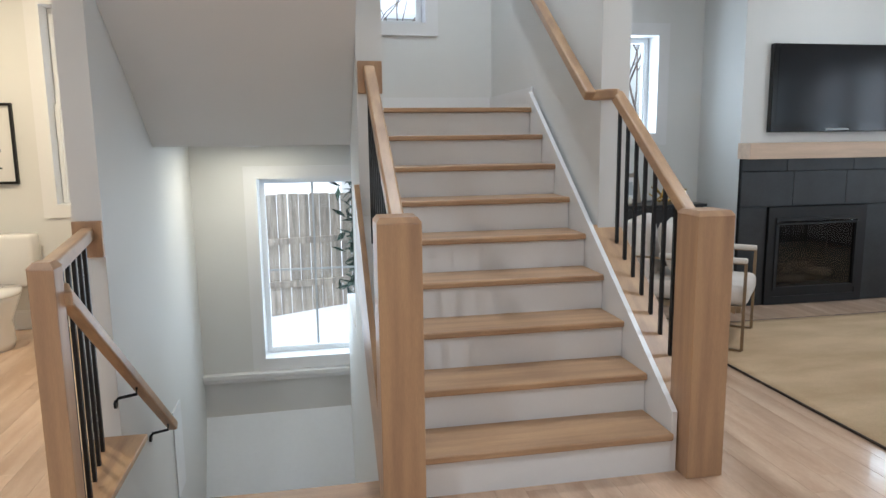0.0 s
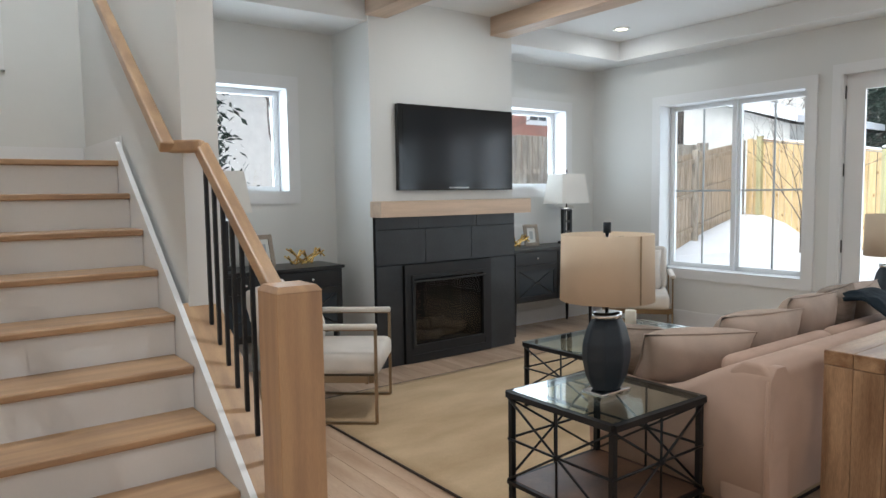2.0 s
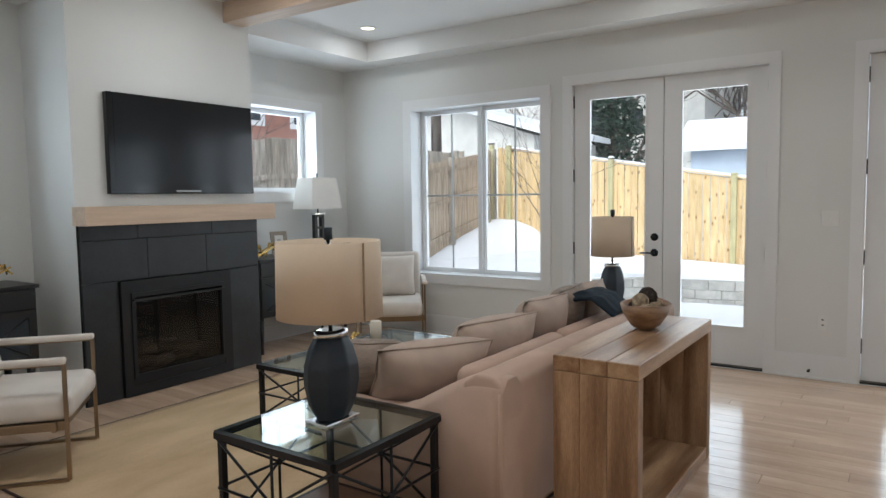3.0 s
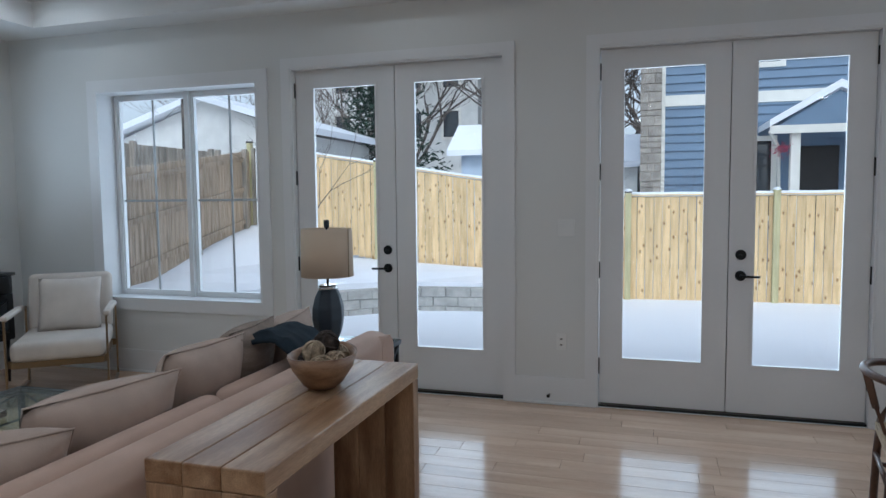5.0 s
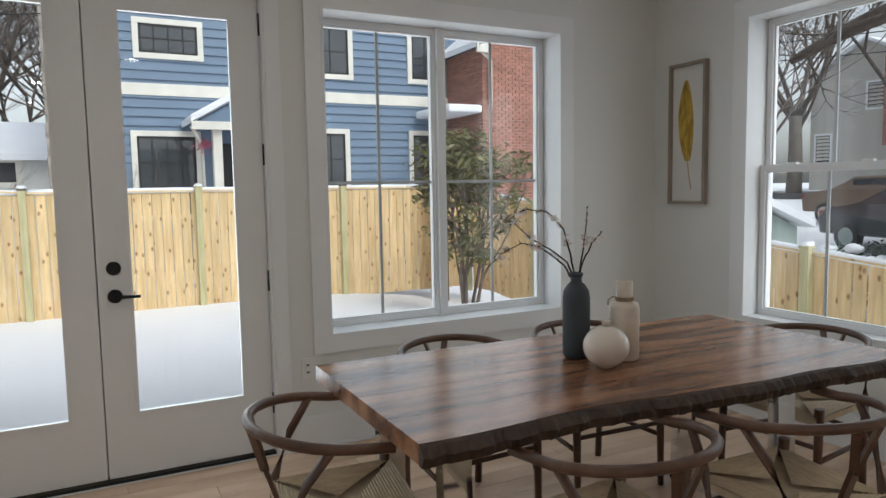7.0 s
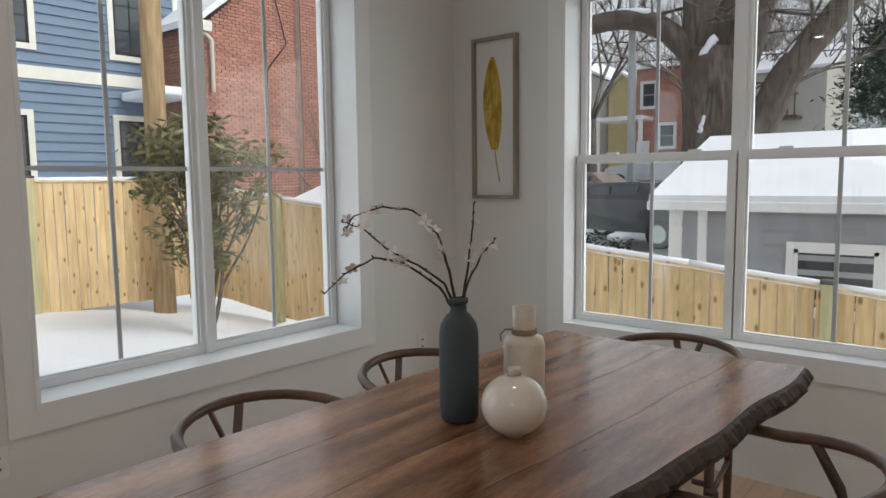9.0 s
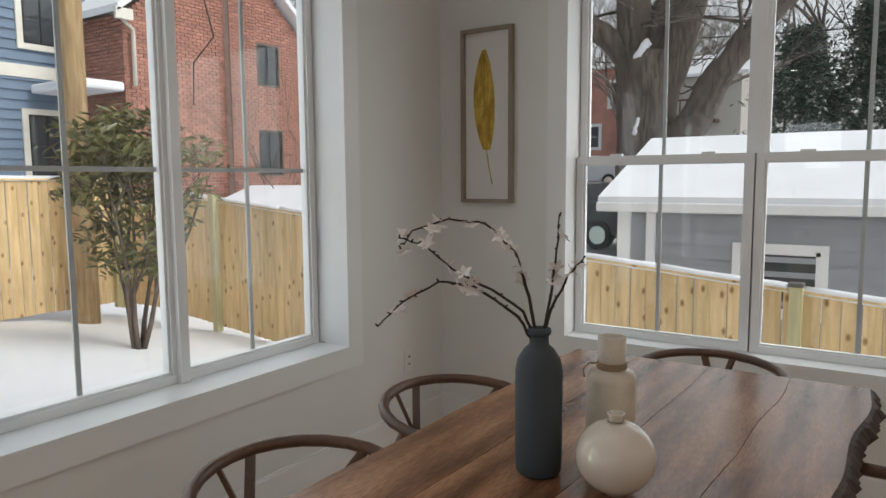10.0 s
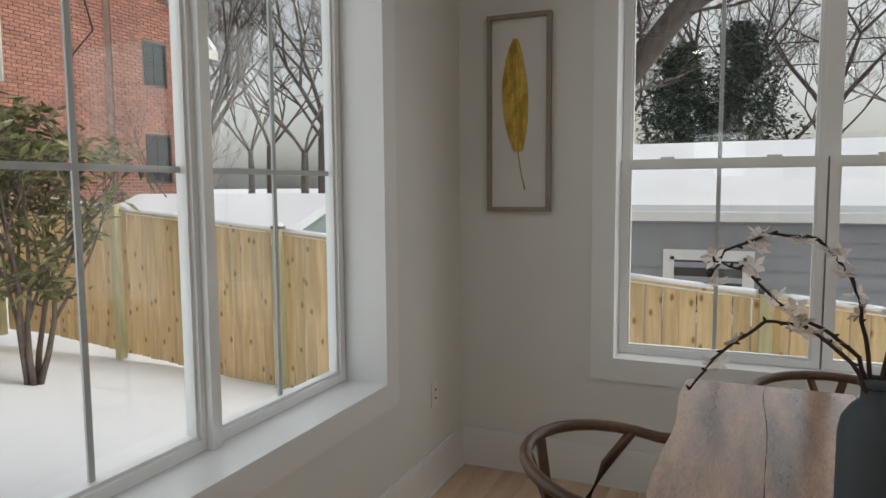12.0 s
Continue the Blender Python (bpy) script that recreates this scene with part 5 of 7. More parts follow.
def simple_house(name, label, x0, x1, y0, y1, z, rise, along, material, windows=(), step=0.0, z0=-1.2, over=0.35):
    h = thing(name, label, "house" if z > 3 else "shed")
    part("wall", gable_body(x0, x1, y0, y1, z0, z, rise, along), material, h)
    gable_roof(h, x0, x1, y0, y1, z, rise, along, over=over)
    for w in windows:
        house_window(h, *w)
    return h


blue_house()
brick_house()
part("side_wing", block(21.2, 26, -11.0, -9.75, -1, 5.9), "blue", None)
tagged(bpy.data.objects["side_wing"], "dark blue recessed wing between houses", "house")
sh = simple_house("grey_shed", "long grey sided shed under a thick snow roof", -1.5, 8.15, -14.6, -10.0, 0.98, 0.95, "x", "grey_siding", z0=-2.0, over=0.25)
siding(sh, "y", -9.995, 1, -1.5, 8.1, -1.6, 0.92, 0.19, "grey_siding")
part("corner_board", block(7.98, 8.17, -9.99, -9.94, -1.6, 0.95), "vinyl", sh)
part("corner_board", block(7.62, 7.74, -9.96, -9.9, -1.6, 0.95), "vinyl", sh, "white downpipe")
part("gutter", block(-1.75, 8.4, -9.78, -9.66, 0.93, 1.06, 0.02), "vinyl", sh, "white gutter")
house_window(sh, "y", -9.98, 1, 5.55, 6.5, -0.35, 0.45, (1, 1), "vinyl", "vinyl", 0.09)
house_window(sh, "y", -9.98, 1, 2.2, 3.1, -0.35, 0.45, (1, 1), "vinyl", "vinyl", 0.09)
simple_house("low_garage", "low garage with snow roof and maroon end wall", 12.9, 17.6, -13.3, -9.9, 0.45, 0.68, "x", "green_shed", z0=-2.0, over=0.25)
simple_house("small_garage", "pale garage with a snow roof behind the fence", 24, 28, 1.0, 4.2, 2.3, 1.0, "y", "white_siding", [("x", 24, -1, 1.75, 2.3, 1.75, 2.25, (2, 2))])
simple_house("garden_shed", "tall white shed with a steep snow roof", 24.0, 26.5, 3.0, 5.2, 2.9, 1.3, "x", "white_siding")
simple_house("white_outbuilding", "white outbuilding with snow-edged gable", 17.3, 21.5, 8.75, 14.2, 3.0, 0.95, "x", "white_siding")
simple_house("blue_shed", "pale blue shed with a snow roof", 22, 23.9, 3.6, 6.0, 2.65, 0.85, "y", "pale_blue")
simple_house("far_house", "grey house on the hill with many windows", 36, 44, 9, 20, 9, 3, "y", "white_siding", [("x", 36, -1, y, y + 0.8, z, z + 1.3, (2, 2)) for y in (10, 12, 14, 16) for z in (4.5, 7)])
simple_house("far_brick_house", "red brick house behind the old fence", 15, 23, 20, 27, 6.0, 3, "x", "brick", [("y", 20, -1, 17, 18, 4.2, 5.4, (2, 2), "vinyl", "vinyl"), ("y", 20, -1, 19.5, 20.5, 4.2, 5.4, (2, 2), "vinyl", "vinyl")])
simple_house("far_grey_house", "grey house uphill with a snowy roof", 1, 11, 24, 32, 5.5, 3.5, "x", "white_siding", [("y", 24, -1, 4, 5, 3.5, 4.8, (2, 2)), ("y", 24, -1, 7, 8, 3.5, 4.8, (2, 2))])
beige = simple_house("beige_house", "two-storey beige sided house across the street", 24.4, 31.2, -48, -40, 7.5, 2.0, "y", "tan_siding", [("y", -40, 1, 26.8, 27.7, 5.6, 7.0, (2, 2), "vinyl", "iron"), ("y", -40, 1, 29.9, 30.8, 2.6, 4.2, (2, 2), "vinyl", "iron")], z0=-0.5)
siding(beige, "y", -40, 1, 24.4, 31.2, 0.5, 7.5, 0.22, "tan_siding")
part("chimney", block(26.0, 26.55, -39.95, -39.5, 3.4, 10.4, 0.02), "brick", beige, "red brick chimney")
simple_house("yellow_house", "narrow yellow sided house between its neighbours", 22.25, 24.2, -47, -40.6, 6.8, 1.0, "y", "yellow_siding", z0=-0.5)
orange = simple_house("brick_house_far", "orange brick house with a white porch across the street", 17.8, 22.1, -47, -40, 7.8, 0.4, "x", "brick", [("y", -40, 1, 20.9, 21.7, 5.6, 7.0, (1, 2), "vinyl", "vinyl"), ("y", -40, 1, 19.7, 20.6, 3.2, 4.5, (1, 2), "vinyl", "vinyl"), ("y", -40, 1, 18.3, 19.1, 5.6, 7.0, (1, 2), "vinyl", "vinyl")], z0=-0.5)
part("porch_roof", block(21.0, 24.0, -40.0, -38.2, 4.75, 5.0, 0.04), "vinyl", orange, "white porch roof under snow")
for px_ in (21.1, 23.8):
    part("porch_post", block(px_ - 0.1, px_ + 0.1, -38.5, -38.3, 0.5, 4.75, 0.01), "vinyl", orange)
part("front_door", block(21.2, 22.0, -39.99, -39.93, 1.2, 3.6), "vinyl", orange, "pale front door")
tan = simple_house("balcony_house", "tan house with a dark upper balcony", 11.5, 17.0, -46, -38, 6.6, 1.6, "x", "tan_siding", [("y", -38, 1, 15.4, 16.2, 1.8, 3.2, (1, 2), "vinyl", "iron")], z0=-0.5)
part("balcony", block(12.5, 16.8, -37.95, -36.8, 4.2, 4.35), "walnut", tan, "dark timber balcony")
for k in range(14):
    part("baluster", block(12.6 + k * 0.32, 12.66 + k * 0.32, -36.88, -36.82, 4.35, 5.3), "walnut", tan)
part("balcony_rail", block(12.5, 16.8, -36.9, -36.8, 5.3, 5.4), "walnut", tan)
simple_house("far_cottage", "grey cottage among bare trees", -14, -4, -42, -34, 5.2, 3, "x", "tan_siding", [("y", -34, 1, -8, -7, 3.2, 4.4, (2, 2), "vinyl", "iron")])
tagged(part("street", block(-30, 60, -33.0, -27.0, 0.3, 0.93), "road"), "wet dark street with snowy edges", "road", kind="structure")


def car(x, y, yaw, paint, label, snow=False):
    c = thing("car", label, "car", pose(x, y, max(ground_z(x, y), 0.931 if -33 < y < -27 else -9), 0, 0, yaw), "parked cars")
    bm = bmesh.new()
    prof = [(-2.2, 0.35), (-2.25, 0.75), (-2.05, 0.95), (-1.2, 1.0), (-0.6, 1.42), (0.7, 1.45), (1.35, 1.0), (2.1, 0.85), (2.25, 0.55), (2.2, 0.3)]
    rings = [[bm.verts.new((p, s * (0.88 if q < 1.1 else 0.68), q)) for p, q in prof] for s in (-1, 1)]
    bm.faces.new(rings[0])
    bm.faces.new(rings[1][::-1])
    for k in range(10):
        bm.faces.new((rings[0][k], rings[0][(k + 1) % 10], rings[1][(k + 1) % 10], rings[1][k]))
    soften(bm, 0.06, 2)
    part("body", bm, paint, c)
    bm = bmesh.new()
    box(bm, -0.55, 0.02, -0.8, 0.8, 1.04, 1.34)
    box(bm, 0.08, 0.75, -0.8, 0.8, 1.04, 1.34)
    part("side_window", bm, "window_dark", c)
    bm = bmesh.new()
    bar(bm, (-1.16, 0, 1.05), (-0.66, 0, 1.4), 1.2, 0.03)
    part("rear_window", bm, "window_dark", c)
    for s in (-0.62, 0.62):
        part("tail_light", block(-2.27, -2.12, s - 0.2, s + 0.2, 0.74, 0.88, 0.02), "red_light", c)
    for px in (-1.4, 1.4):
        for s in (-0.82, 0.82):
            bm = bmesh.new()
            tube(bm, [(px, s - 0.09, 0.32), (px, s + 0.09, 0.32)], 0.32, 18)
            w = part("wheel", bm, "tyre", c)
            bm = bmesh.new()
            tube(bm, [(px, s - 0.1, 0.32), (px, s + 0.1, 0.32)], 0.2, 14)
            part("rim", bm, "chrome", w)


car(11.3, -15.5, 168, "car_dark", "charcoal saloon parked in the snow")
car(15.2, -20.6, 175, "car_brown", "brown car parked across the street")
car(16.4, -29.6, 178, "car_silver", "silver hatchback parked on the street")
bm = bmesh.new()
r_ = random.Random(14)
lumps = [(10.35 + r_.uniform(-0.75, 0.75), -11.6 + r_.uniform(-0.6, 0.6), -0.6 + r_.uniform(0, 0.85)) for _ in range(70)]
leaf_cloud(bm, lumps, 26, 0.12, 0.07, r_, 0.7)
shrub = thing("snowy_shrub", "low dark evergreen shrub heaped with snow", "shrub")
part("foliage", bm, "needle", shrub)
bm = bmesh.new()
for q in lumps[::2]:
    lump = bmesh.ops.create_icosphere(bm, subdivisions=2, radius=r_.uniform(0.08, 0.17), matrix=pose(q[0], q[1], q[2] + 0.16))
    for v in lump["verts"]:
        v.co.z = q[2] + 0.16 + (v.co.z - q[2] - 0.16) * 0.55 + 0.03 * noise.noise(v.co * 9)
part("snow_heap", smooth(bm), "snow", shrub, "heaped snow")

# ---- things in the sitting room ----


def cushion(w, h, d, puff=2.6, seed=0):
    """A stuffed square cushion standing in x-z, with pinched corners and soft dents."""
    bm = bmesh.new()
    n = 14
    rows = {}
    for s in (-1, 1):
        for i in range(n + 1):
            for j in range(n + 1):
                u, v = 2 * i / n - 1, 2 * j / n - 1
                t_ = max(0.0, (1 - abs(u) ** puff) * (1 - abs(v) ** puff)) ** 0.5
                k = 1 - 0.06 * (1 - abs(u)) * abs(v) ** 4 - 0.06 * (1 - abs(v)) * abs(u) ** 4
                dent = 0.12 * noise.noise((u * 1.6 + seed, v * 1.6, s * 2.0))
                rows[s, i, j] = bm.verts.new((u * w / 2 * k, s * d / 2 * t_ * (1 + dent), v * h / 2 * k))
    for s in (-1, 1):
        for i in range(n):
            for j in range(n):
                f = (rows[s, i, j], rows[s, i + 1, j], rows[s, i + 1, j + 1], rows[s, i, j + 1])
                bm.faces.new(f).smooth = True
    bmesh.ops.remove_doubles(bm, verts=list(bm.verts), dist=0.0005)
    return bm


rug = thing("rug", "straw yellow woven rug with a dark bound edge", "rug")
bm = bmesh.new()
nx, ny = 40, 34
g = [[bm.verts.new((2.6 + 3.57 * i / nx + (0.012 * noise.noise((j * 0.5, 1, 0)) if i in (0, nx) else 0), 1.96 + 2.82 * j / ny + (0.015 * noise.noise((i * 0.4, 4, 0)) if j in (0, ny) else 0), 0.012 + 0.002 * noise.noise((i * 0.7, j * 0.7, 0)))) for j in range(ny + 1)] for i in range(nx + 1)]
for i in range(nx):
    for j in range(ny):
        bm.faces.new((g[i][j], g[i + 1][j], g[i + 1][j + 1], g[i][j + 1])).smooth = True
ext = bmesh.ops.extrude_face_region(bm, geom=list(bm.faces))
for v in [e for e in ext["geom"] if isinstance(e, bmesh.types.BMVert)]:
    v.co.z = 0.001
part("weave", bm, "rug", rug)
bm = bmesh.new()
for a, b in (((2.6, 1.96), (2.6, 4.78)), ((2.6, 4.78), (6.17, 4.78)), ((6.17, 4.78), (6.17, 1.96)), ((6.17, 1.96), (2.6, 1.96))):
    tube(bm, [(a[0] + (b[0] - a[0]) * k / 12, a[1] + (b[1] - a[1]) * k / 12, 0.008) for k in range(13)], 0.007, 6)
part("binding", bm, "twig", rug, "dark binding")

# television
tv = thing("television", "flat black television on the chimney breast", "television")
part("casing", block(3.78, 5.045, 5.225, 5.277, 1.475, 2.19, 0.006), "gloss_black", tv)
part("screen", block(3.825, 5.0, 5.2225, 5.2265, 1.545, 2.15), "screen", tv)
part("foot_strip", block(4.30, 4.52, 5.2225, 5.226, 1.49, 1.503), "muntin", tv, "small pale marking")


def sofa():
    s = thing("sofa", "blush linen sofa with sloping arms and loose cushions", "sofa")
    x0, x1, y0, y1 = 3.40, 5.74, 1.88, 2.86
    part("base", smooth(block(x0 + 0.06, x1 - 0.06, y0 + 0.05, y1, 0.06, 0.36, 0.03, 3)), "sofa", s)
    bm = bmesh.new()
    prof = [(y0 + 0.03, 0.07), (y0, 0.4), (y0 + 0.01, 0.67), (y0 + 0.06, 0.71), (y0 + 0.14, 0.715), (y0 + 0.2, 0.67), (y0 + 0.24, 0.4), (y0 + 0.24, 0.07)]
    rings = [[bm.verts.new((x, y, z)) for y, z in prof] for x in (x0 + 0.02, x1 - 0.02)]
    bm.faces.new(rings[0])
    bm.faces.new(rings[1][::-1])
    for k in range(8):
        bm.faces.new((rings[0][k], rings[0][(k + 1) % 8], rings[1][(k + 1) % 8], rings[1][k]))
    soften(bm, 0.018, 3)
    part("backrest", smooth(bm), "sofa", s)
    for a, b in ((x0, x0 + 0.17), (x1 - 0.17, x1)):
        bm = bmesh.new()
        rows = []
        for i in range(15):
            f = i / 14
            y = y0 + 0.005 + (y1 - y0) * f
            top = 0.50 + 0.2 * (1 - ramp01(f, 0.1, 0.62))
            rows.append([bm.verts.new(c) for c in ((a + 0.03, y, 0.06), (a, y, 0.35), (a + 0.005, y, top - 0.05), (a + 0.05, y, top), (b - 0.05, y, top), (b - 0.005, y, top - 0.05), (b, y, 0.35), (b, y, 0.06))])
        bm.faces.new(rows[0])
        bm.faces.new(rows[-1][::-1])
        for u, v in zip(rows, rows[1:]):
            for k in range(8):
                bm.faces.new((u[k], u[(k + 1) % 8], v[(k + 1) % 8], v[k])).smooth = True
        arm = part("arm", bm, "sofa", s)
        bm = bmesh.new()
        ax = a + 0.005 if a == x0 else b - 0.005
        tube(bm, [(ax, y0 + 0.03, 0.08), (ax - (0.006 if a == x0 else -0.006), y0 + 0.02, 0.4), (ax, y0 + 0.02, 0.65)], 0.006, 6)
        part("piping", bm, "sofa", arm)
    w = (x1 - x0 - 0.34) / 2
    for i in range(2):
        a = x0 + 0.17 + i * w
        part("seat_cushion", smooth(block(a + 0.005, a + w - 0.005, y0 + 0.24, y1 + 0.02, 0.361, 0.50, 0.035, 3)), "sofa", s)
        part("back_cushion", smooth(block(a + 0.02, a + w - 0.02, y0 + 0.245, y0 + 0.36, 0.50, 0.68, 0.05, 3)), "sofa", s)
    for x in (x0 + 0.12, x1 - 0.12):
        for y in (y0 + 0.12, y1 - 0.1):
            part("leg", block(x - 0.03, x + 0.03, y - 0.03, y + 0.03, 0.014, 0.07, 0.004), "walnut", s)


sofa()
for x, y, z, a, b, w, h, mat, lab in ((3.70, 2.44, 0.61, 34, -34, 0.56, 0.34, "pillow", "plump blush throw pillow slumped on the sofa back"), (4.16, 2.39, 0.635, 26, -14, 0.58, 0.37, "pillow", "plump blush throw pillow on the sofa"), (4.68, 2.37, 0.66, 20, -6, 0.46, 0.39, "pillow", "plump blush throw pillow set on its edge"), (5.02, 2.38, 0.67, 20, 6, 0.44, 0.40, "rib", "ribbed brown pillow behind a dark throw"), (5.40, 2.38, 0.665, 24, 12, 0.5, 0.38, "pillow", "pale blush pillow at the sofa end"), (3.62, 2.74, 0.60, 24, -62, 0.38, 0.3, "rib", "ribbed brown corner pillow on the sofa")):
    p = thing("throw_pillow", lab, "pillow", pose(x, y, z, a, 0, b), "sofa pillows")
    part("cover", cushion(w, h, 0.25, 2.2, seed=x * 3), mat, p)
    bm = bmesh.new()
    e = [(-w / 2, 0, -h / 2), (0, 0, -h / 2 * 0.95), (w / 2, 0, -h / 2), (w / 2 * 0.95, 0, 0), (w / 2, 0, h / 2), (0, 0, h / 2 * 0.95), (-w / 2, 0, h / 2), (-w / 2 * 0.95, 0, 0), (-w / 2, 0, -h / 2)]
    tube(bm, e, 0.005, 5)
    part("piping", bm, mat, p)
th = thing("throw_blanket", "dark navy knitted throw draped over the sofa back", "blanket")
bm = bmesh.new()
n = 18
vs = [[bm.verts.new((4.92 + 0.34 * i / n + 0.02 * noise.noise((i * 0.4, j * 0.3, 5)), 2.0 + 0.40 * j / n, 0.742 + 0.1 * math.sin(math.pi * min(1, j / n * 1.05)) + 0.018 * noise.noise((i * 0.5, j * 0.4, 1)) - 0.02 * (abs(i / n - 0.5) > 0.42))) for j in range(n + 1)] for i in range(n + 1)]
for i in range(n):
    for j in range(n):
        bm.faces.new((vs[i][j], vs[i + 1][j], vs[i + 1][j + 1], vs[i][j + 1])).smooth = True
ext = bmesh.ops.extrude_face_region(bm, geom=list(bm.faces))
for v in [e for e in ext["geom"] if isinstance(e, bmesh.types.BMVert)]:
    v.co.z -= 0.022
part("knit", bm, "navy", th)


def console():
    c = thing("console_table", "waterfall console table of solid acacia wood", "table")
    x0, x1, y0, y1, h = 3.74, 4.93, 1.46, 1.83, 0.75
    for k, (a, b) in enumerate(((y0, y0 + 0.13), (y0 + 0.131, y0 + 0.25), (y0 + 0.251, y1))):
        part("top_board", block(x0, x1, a, b, h - 0.065, h, 0.005), "acacia", c)
    for k, (a, b) in enumerate(((x0, x0 + 0.065), (x1 - 0.065, x1))):
        for a2, b2 in ((y0 + 0.001, y0 + 0.13), (y0 + 0.131, y0 + 0.25), (y0 + 0.251, y1 - 0.001)):
            part("side_board", block(a + 0.001, b - 0.001, a2, b2, 0.002, h - 0.066, 0.004), "acacia_up", c)
    part("bottom_board", block(x0 + 0.066, x1 - 0.066, y0 + 0.002, y1 - 0.002, 0.002, 0.065, 0.004), "acacia", c)


console()
bowl = thing("bowl", "oval carved wooden bowl on the console", "bowl", pose(4.5, 1.68, 0.751, 0, 0, 12))
bm = bmesh.new()
lathe(bm, [(0.06, 0.0), (0.1, 0.02), (0.15, 0.075), (0.172, 0.125), (0.16, 0.125), (0.14, 0.08), (0.09, 0.03), (0.01, 0.022)], sides=36)
for v in bm.verts:
    v.co.y *= 0.72
    v.co.z += 0.35 * v.co.x ** 2 * (v.co.z > 0.05)
part("shell", bm, "bowl", bowl)
rb_ = random.Random(3)
for k, (x, y, z, r, mat) in enumerate(((-0.07, -0.03, 0.085, 0.048, "rattan"), (0.0, -0.045, 0.09, 0.044, "rattan"), (0.08, -0.02, 0.095, 0.046, "rattan"), (-0.02, 0.04, 0.095, 0.045, "rattan_dark"), (0.06, 0.045, 0.11, 0.046, "rattan_dark"), (0.03, 0.0, 0.155, 0.047, "rattan_dark"), (-0.05, 0.01, 0.14, 0.04, "rattan"))):
    b = thing("decorative_ball", "woven rattan ball in a wooden bowl" if mat == "rattan" else "dark woven rattan ball in a wooden bowl", "ornament", pose(4.5 + x, 1.68 + y, 0.751 + z), "rattan balls")
    bm = bmesh.new()
    bmesh.ops.create_icosphere(bm, subdivisions=2, radius=r * 0.93)
    part("core", smooth(bm), mat, b)
    bm = bmesh.new()
    for q in range(9):
        e = Euler((rb_.uniform(0, 6), rb_.uniform(0, 6), rb_.uniform(0, 6))).to_matrix()
        tube(bm, [e @ Vector((r * math.cos(a * 0.524), r * math.sin(a * 0.524), 0)) for a in range(13)], 0.0035, 4)
    part("strands", bm, mat, b)["kind"] = "stuff"


def glass_table(name, label, x0, x1, y0, y1, h, shelf=False):
    t_ = thing(name, label, "table")
    q = 0.026
    for x in (x0 + q / 2, x1 - q / 2):
        for y in (y0 + q / 2, y1 - q / 2):
            part("leg", block(x - q / 2, x + q / 2, y - q / 2, y + q / 2, 0.014, h - 0.012, 0.002, 1), "black_metal", t_)
    bm = bmesh.new()
    rect = ((x0, y0, x1, y0), (x1, y0, x1, y1), (x1, y1, x0, y1), (x0, y1, x0, y0))
    for a, b, c, d in rect:
        bar(bm, (a, b, h - 0.013), (c, d, h - 0.013), 0.03, 0.026)
    part("top_frame", bm, "black_metal", t_)
    part("glass_top", block(x0 + 0.006, x1 - 0.006, y0 + 0.006, y1 - 0.006, h - 0.004, h + 0.005), "table_glass", t_, "clear glass top").visible_shadow = False
    lo = 0.13
    if shelf:
        part("shelf", block(x0 + 0.01, x1 - 0.01, y0 + 0.01, y1 - 0.01, lo - 0.02, lo, 0.002), "walnut", t_, "dark wooden lower shelf")
    for a, b, c, d in rect:
        bm = bmesh.new()
        A, B = Vector((a, b, 0)), Vector((c, d, 0))
        mid = (A + B) / 2
        z0, z1 = lo, h - 0.03
        zm = (z0 + z1) / 2
        u = (B - A).normalized()
        half = min((B - A).length / 2, 0.32)
        bar(bm, A + Vector((0, 0, lo - 0.01)), B + Vector((0, 0, lo - 0.01)), 0.018, 0.018)
        tube(bm, [mid + Vector((0, 0, z0)), mid + Vector((0, 0, z1))], 0.006, 6)
        tube(bm, [A + Vector((0, 0, zm)), B + Vector((0, 0, zm))], 0.006, 6)
        tube(bm, [A + Vector((0, 0, z0)), B + Vector((0, 0, z1))], 0.006, 6)
        tube(bm, [A + Vector((0, 0, z1)), B + Vector((0, 0, z0))], 0.006, 6)
        part("starburst_brace", bm, "black_metal", t_)
        bm = bmesh.new()
        bmesh.ops.create_icosphere(bm, subdivisions=2, radius=0.016)
        part("boss", smooth(bm), "black_metal", t_, at=pose(mid.x, mid.y, zm))
    return t_


glass_table("end_table", "square black metal end table with glass top", 2.735, 3.345, 2.15, 2.755, 0.545, True)
glass_table("end_table", "black metal end table with glass top beside the doors", 5.77, 6.28, 2.06, 2.67, 0.545, True)
glass_table("coffee_table", "rectangular black metal coffee table with glass top", 3.8, 5.05, 3.1, 3.77, 0.45)


